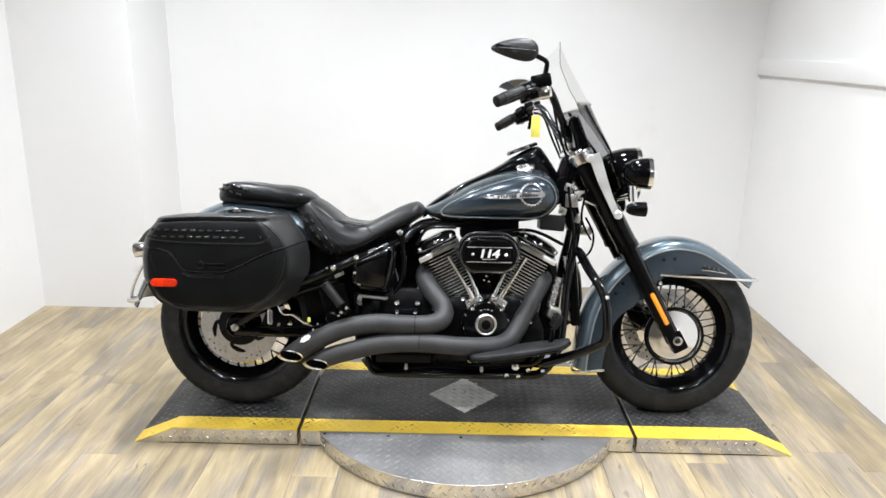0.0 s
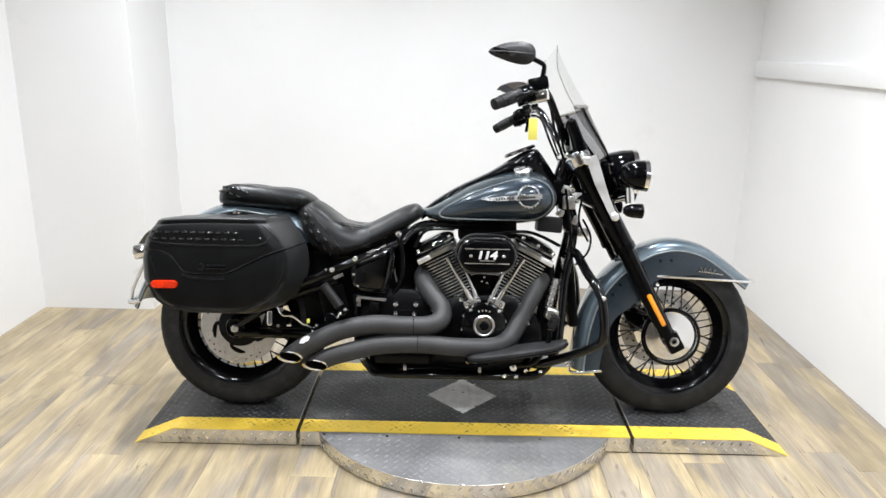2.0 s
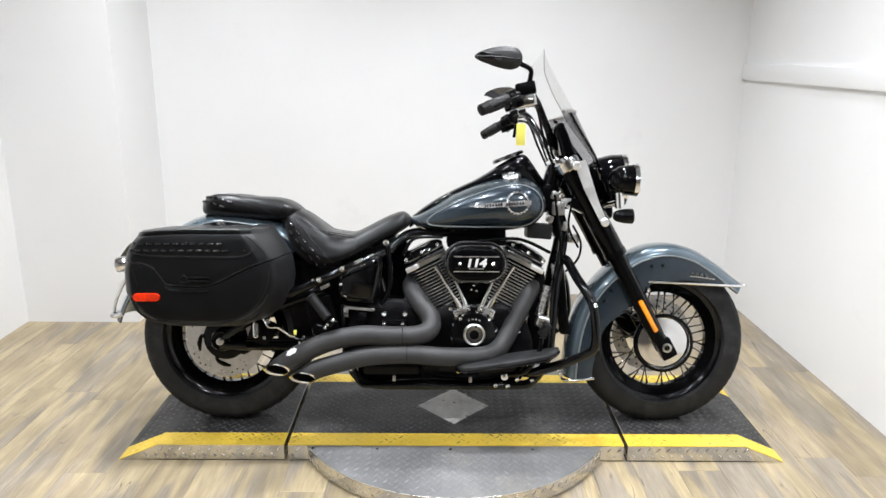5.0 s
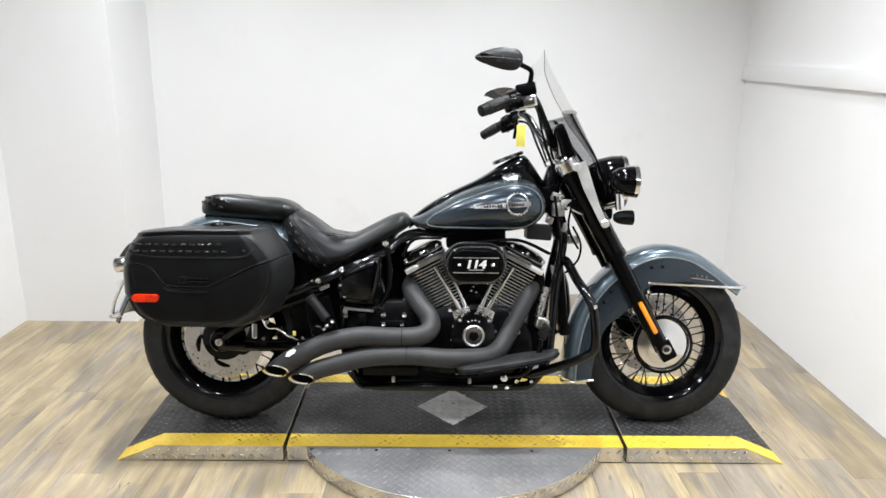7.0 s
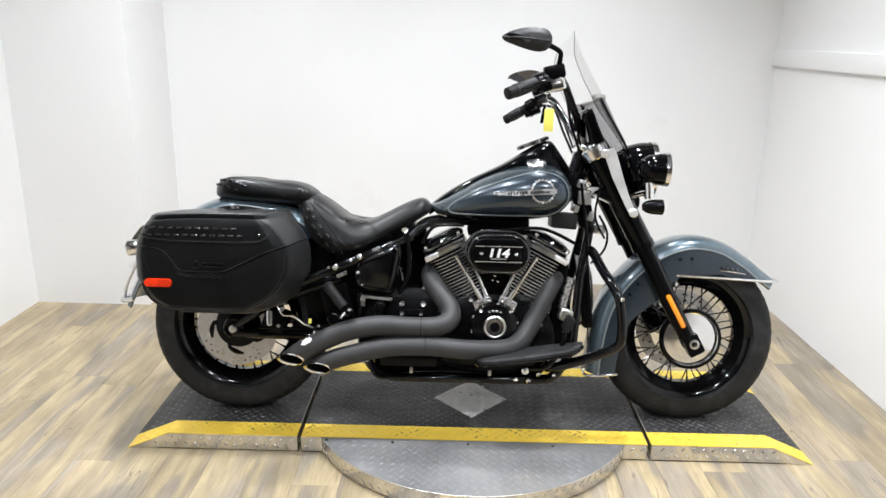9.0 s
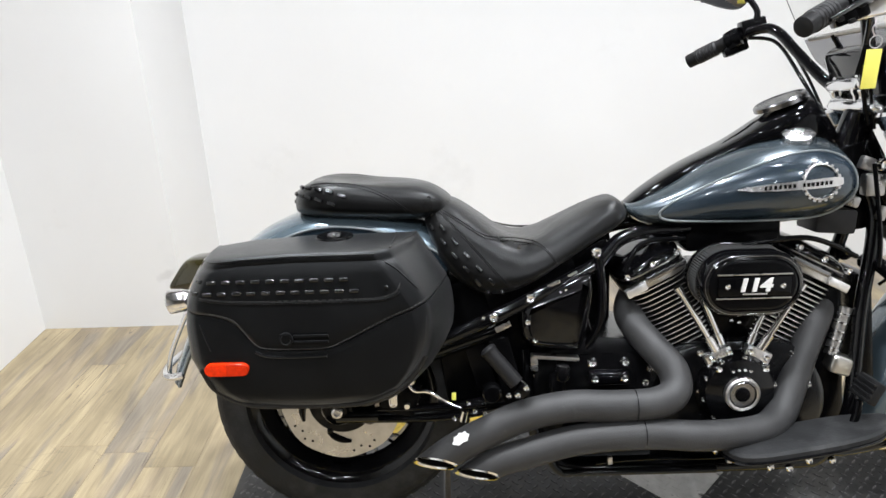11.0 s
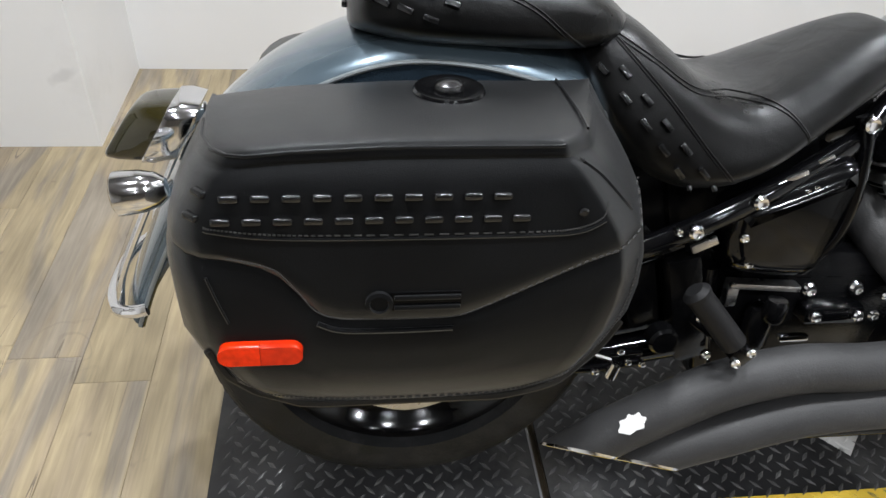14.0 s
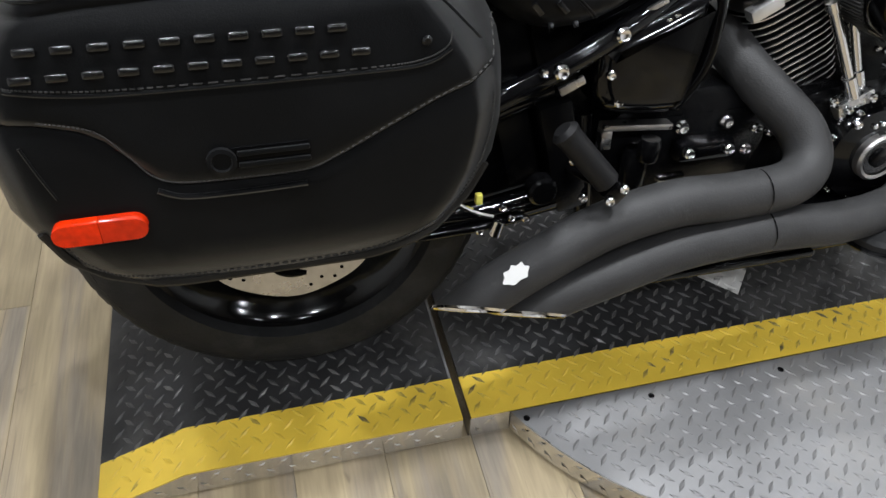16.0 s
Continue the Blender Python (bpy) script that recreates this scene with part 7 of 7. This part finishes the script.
    tip = (-0.15, -0.24) if s > 0 else (0.0, 0.0)
    loft(bm, [[(cen.x + x, cen.y + s * y + tip[0] * x + tip[1] * z, cen.z + z) for x, z in inset(tear, 0.004)] for y in (0.0, -0.0118)])
    part("mirror_glass", bm, MIRROR, mir, "mirror glass", BARS)
for y0 in (-1, 1):
    bm = bmesh.new()
    tube(bm, [(0.262, y0 * 0.305, 1.162), (0.315, y0 * 0.25, 1.142), (0.348, y0 * 0.16, 1.045), (0.395, y0 * 0.10, 0.93)], 0.005, 8)
    part("bar_cable", bm, SATIN, bars, "black control cable", BARS)
    bm = bmesh.new()
    tube(bm, [(0.285, y0 * 0.29, 1.182), (0.325, y0 * 0.235, 1.150), (0.362, y0 * 0.16, 1.05), (0.405, y0 * 0.11, 0.92)], 0.004, 8)
    part("bar_cable", bm, SATIN, bars, "black control cable", BARS)


# windscreen
def screen_point(f, y):
    """f: 0 at the bottom, 1 at the top, on the middle line; bowed back towards its edges."""
    x = interp([(0, 0.588), (0.25, 0.545), (0.62, 0.462), (0.85, 0.386), (1, 0.339)], f)
    z = interp([(0, 0.838), (0.25, 0.985), (0.62, 1.148), (0.85, 1.276), (1, 1.356)], f)
    bow = interp([(0, 1.1), (0.25, 1.15), (0.55, 1.3), (0.7, 1.27), (0.85, 1.05), (0.95, 0.62), (1, 0.38)], f)
    return x - bow * y * y, y, z - 0.25 * y * y


def screen_sheet(f0, f1, half_w, thick=0.0035, nf=24, ny=24):
    bm = bmesh.new()
    layers = []
    for off in (0, thick):
        grid = []
        for i in range(nf + 1):
            f = f0 + (f1 - f0) * i / nf
            row = []
            for j in range(ny + 1):
                y = half_w(f) * (2 * j / ny - 1)
                p = screen_point(f, y)
                row.append(bm.verts.new((p[0] - off, p[1], p[2])))
            grid.append(row)
        layers.append(grid)
    for g in layers:
        for i in range(nf):
            for j in range(ny):
                bm.faces.new((g[i][j], g[i][j + 1], g[i + 1][j + 1], g[i + 1][j]))
    a, b = layers
    border = [(0, j) for j in range(ny)] + [(i, ny) for i in range(nf)] + [(nf, j) for j in range(ny, 0, -1)] + [(i, 0) for i in range(nf, 0, -1)]
    for k in range(len(border)):
        p, q = border[k], border[(k + 1) % len(border)]
        bm.faces.new((a[p[0]][p[1]], a[q[0]][q[1]], b[q[0]][q[1]], b[p[0]][p[1]]))
    return bm


def screen_half(f):
    return interp([(0, 0.10), (0.25, 0.19), (0.5, 0.245), (0.8, 0.255), (0.94, 0.245), (0.985, 0.215), (1, 0.18)], f)


screen = part("windscreen", screen_sheet(0.625, 1.0, screen_half), CLEAR, bike, "clear detachable windscreen with a dark lower half", STEER)
part("lower_screen", screen_sheet(0.0, 0.62, screen_half), TINT, screen, "smoked lower screen", STEER)
for s in (-1, 1):
    bm = bmesh.new()
    tube(bm, [screen_point(f, s * (screen_half(f) - 0.001)) for f in [0.63 + 0.37 * k / 16 for k in range(17)]], 0.0009, 6, smooth=False)
    part("screen_edge", bm, SHELL, screen, "dark polished screen edge", STEER)
bm = bmesh.new()
tube(bm, [screen_point(0.62, 0.24 * k / 10) for k in range(-10, 11)], 0.0065, 8, smooth=False)
part("screen_band", bm, STEEL, screen, "polished horizontal band", STEER)
for s in (-1, 1):
    bm = bmesh.new()
    pts = [screen_point(f, s * screen_half(f) * 0.72) for f in (0.05, 0.25, 0.45, 0.62)]
    tube(bm, [(x - 0.004, y, z) for x, y, z in pts], 0.007, 8)
    part("screen_rail", bm, BLACK, screen, "black screen rail", STEER)
bm = bmesh.new()
slab(bm, [(v.x, v.z) for v in spline([(0.374, 0, 1.080), (0.384, 0, 1.100), (0.404, 0, 1.106), (0.417, 0, 1.085), (0.436, 0, 1.040), (0.458, 0, 0.989), (0.466, 0, 0.955), (0.440, 0, 0.945), (0.410, 0, 0.972), (0.392, 0, 1.028)], 5, True)], [(-0.135, 0.012), (-0.128, 0.003), (-0.118, 0), (0.118, 0), (0.128, 0.003), (0.135, 0.012)])
part("screen_pouch", bm, BLACK, screen, "gloss black inner panel", STEER)

bm = bmesh.new()
lathe(bm, [(-0.13, 0.03), (-0.12, 0.055), (-0.09, 0.082), (-0.04, 0.096), (0.0, 0.098), (0.004, 0.09)], (0.640, 0, 0.900), (1, 0, -0.02), 40)
head = part("headlamp", bm, BLACK, bike, "gloss black headlamp with chrome ring", STEER)
bm = bmesh.new()
lathe(bm, [(-0.004, 0.099), (0.012, 0.100), (0.018, 0.092), (0.010, 0.086)], (0.640, 0, 0.900), (1, 0, -0.02), 40, ring=True)
part("trim_ring", bm, CHROME, head, "chrome trim ring", STEER)
bm = bmesh.new()
lathe(bm, [(0.010, 0.086), (0.020, 0.07), (0.026, 0.04), (0.028, 0.001)], (0.640, 0, 0.900), (1, 0, -0.02), 32)
part("lens", bm, STEEL, head, "", STEER)
for s in (-1, 1):
    bm = bmesh.new()
    c = (0.648, s * 0.165, 0.903)
    lathe(bm, [(-0.085, 0.012), (-0.078, 0.030), (-0.055, 0.046), (-0.02, 0.053), (0.0, 0.054)], c, (1, 0, -0.02), 32)
    aux = part("auxiliary_lamp", bm, BLACK, bike, "black auxiliary lamp with chrome ring", STEER)
    bm = bmesh.new()
    lathe(bm, [(-0.002, 0.055), (0.012, 0.057), (0.018, 0.050), (0.012, 0.046)], c, (1, 0, -0.02), 32, ring=True)
    part("trim_ring", bm, CHROME, aux, "chrome trim ring", STEER)
    bm = bmesh.new()
    lathe(bm, [(0.010, 0.048), (0.018, 0.035), (0.021, 0.001)], c, (1, 0, -0.02), 32)
    part("lens", bm, STEEL, aux, "", STEER)
    bm = bmesh.new()
    tube(bm, [(0.60, s * 0.165, 0.86), (0.605, s * 0.165, 0.805)], 0.016, smooth=False)
    tube(bm, [(0.60, s * 0.165, 0.83), (0.58, s * 0.06, 0.815), (0.58, 0, 0.815)], 0.013, 12)
    part("lamp_bar", bm, CHROME, aux, "chrome lamp bracket", STEER)
    signal((0.648, s * 0.172, 0.778), (1, 0, 0), 0.0265, 0.068, BLACK, SMOKE, "gloss black bullet turn signal", STEER)

# front brake, left side
bm = bmesh.new()
box(bm, (0.700, 0.085, 0.345), (0.07, 0.05, 0.10), 0.014, (0, -29, 0))
part("front_caliper", bm, SATIN, bike, "black front brake caliper", STEER)
bolts([(x, -0.088, z) for x, z in ((0.678, 0.43), (0.735, 0.505))], (0, -1, 0), 0.009, 0.014, CHROME, front_fender, STEER)

# ---- key tag ----
TAGP = BIKE @ Vector((0.230, -0.358, 1.116))
tag = thing("key_tag", "yellow paper key tag hanging on a split ring", "key tag", Matrix.Translation(TAGP))
bm = bmesh.new()
box(bm, (0.0, 0, -0.072), (0.030, 0.0015, 0.070), 0.0006, (0, 0, 8))
part("tag_card", bm, TAG, tag, "yellow card")
bm = bmesh.new()
tube(bm, [(0.011 * math.cos(a), 0.0, -0.024 + 0.011 * math.sin(a)) for a in [2 * math.pi * k / 20 for k in range(20)]], 0.001, 6, closed=True, smooth=False)
tube(bm, [(-0.004, 0, -0.014), (-0.012, -0.004, 0.0), (-0.004, -0.004, 0.012)], 0.0012, 6)
part("ring", bm, STEEL, tag, "steel split ring")
bm = bmesh.new()
box(bm, (-0.018, 0.004, -0.055), (0.010, 0.003, 0.055), 0.001, (0, 8, 0))
part("key", bm, SATIN, tag, "dark key")

# ---- floor planks ----
PW, PL = 0.152, 0.914
rnd = random.Random(11)
plank_mesh = {}


def plank(length):
    key = round(length, 4)
    if key not in plank_mesh:
        bm = bmesh.new()
        box(bm, (0, 0, -0.003), (PW - 0.0005, key - 0.0005, 0.006))
        es = [e for e in bm.edges if all(v.co.z > -0.001 for v in e.verts)]
        bmesh.ops.bevel(bm, geom=es, offset=0.0008, segments=1, affect="EDGES")
        plank_mesh[key] = mesh_of(bm, PLANK, "plank")
    return plank_mesh[key]


x = LEFT + PW / 2
while x < RIGHT + PW / 2:
    y = FRONT - rnd.uniform(0, PL)
    while y < BACK:
        a, b = max(y, FRONT), min(y + PL, BACK)
        if b - a > 0.04:
            length = round(b - a, 4)
            piece("plank", plank(length), pose(x, a + length / 2, 0), floor)
        y += PL
    x += PW
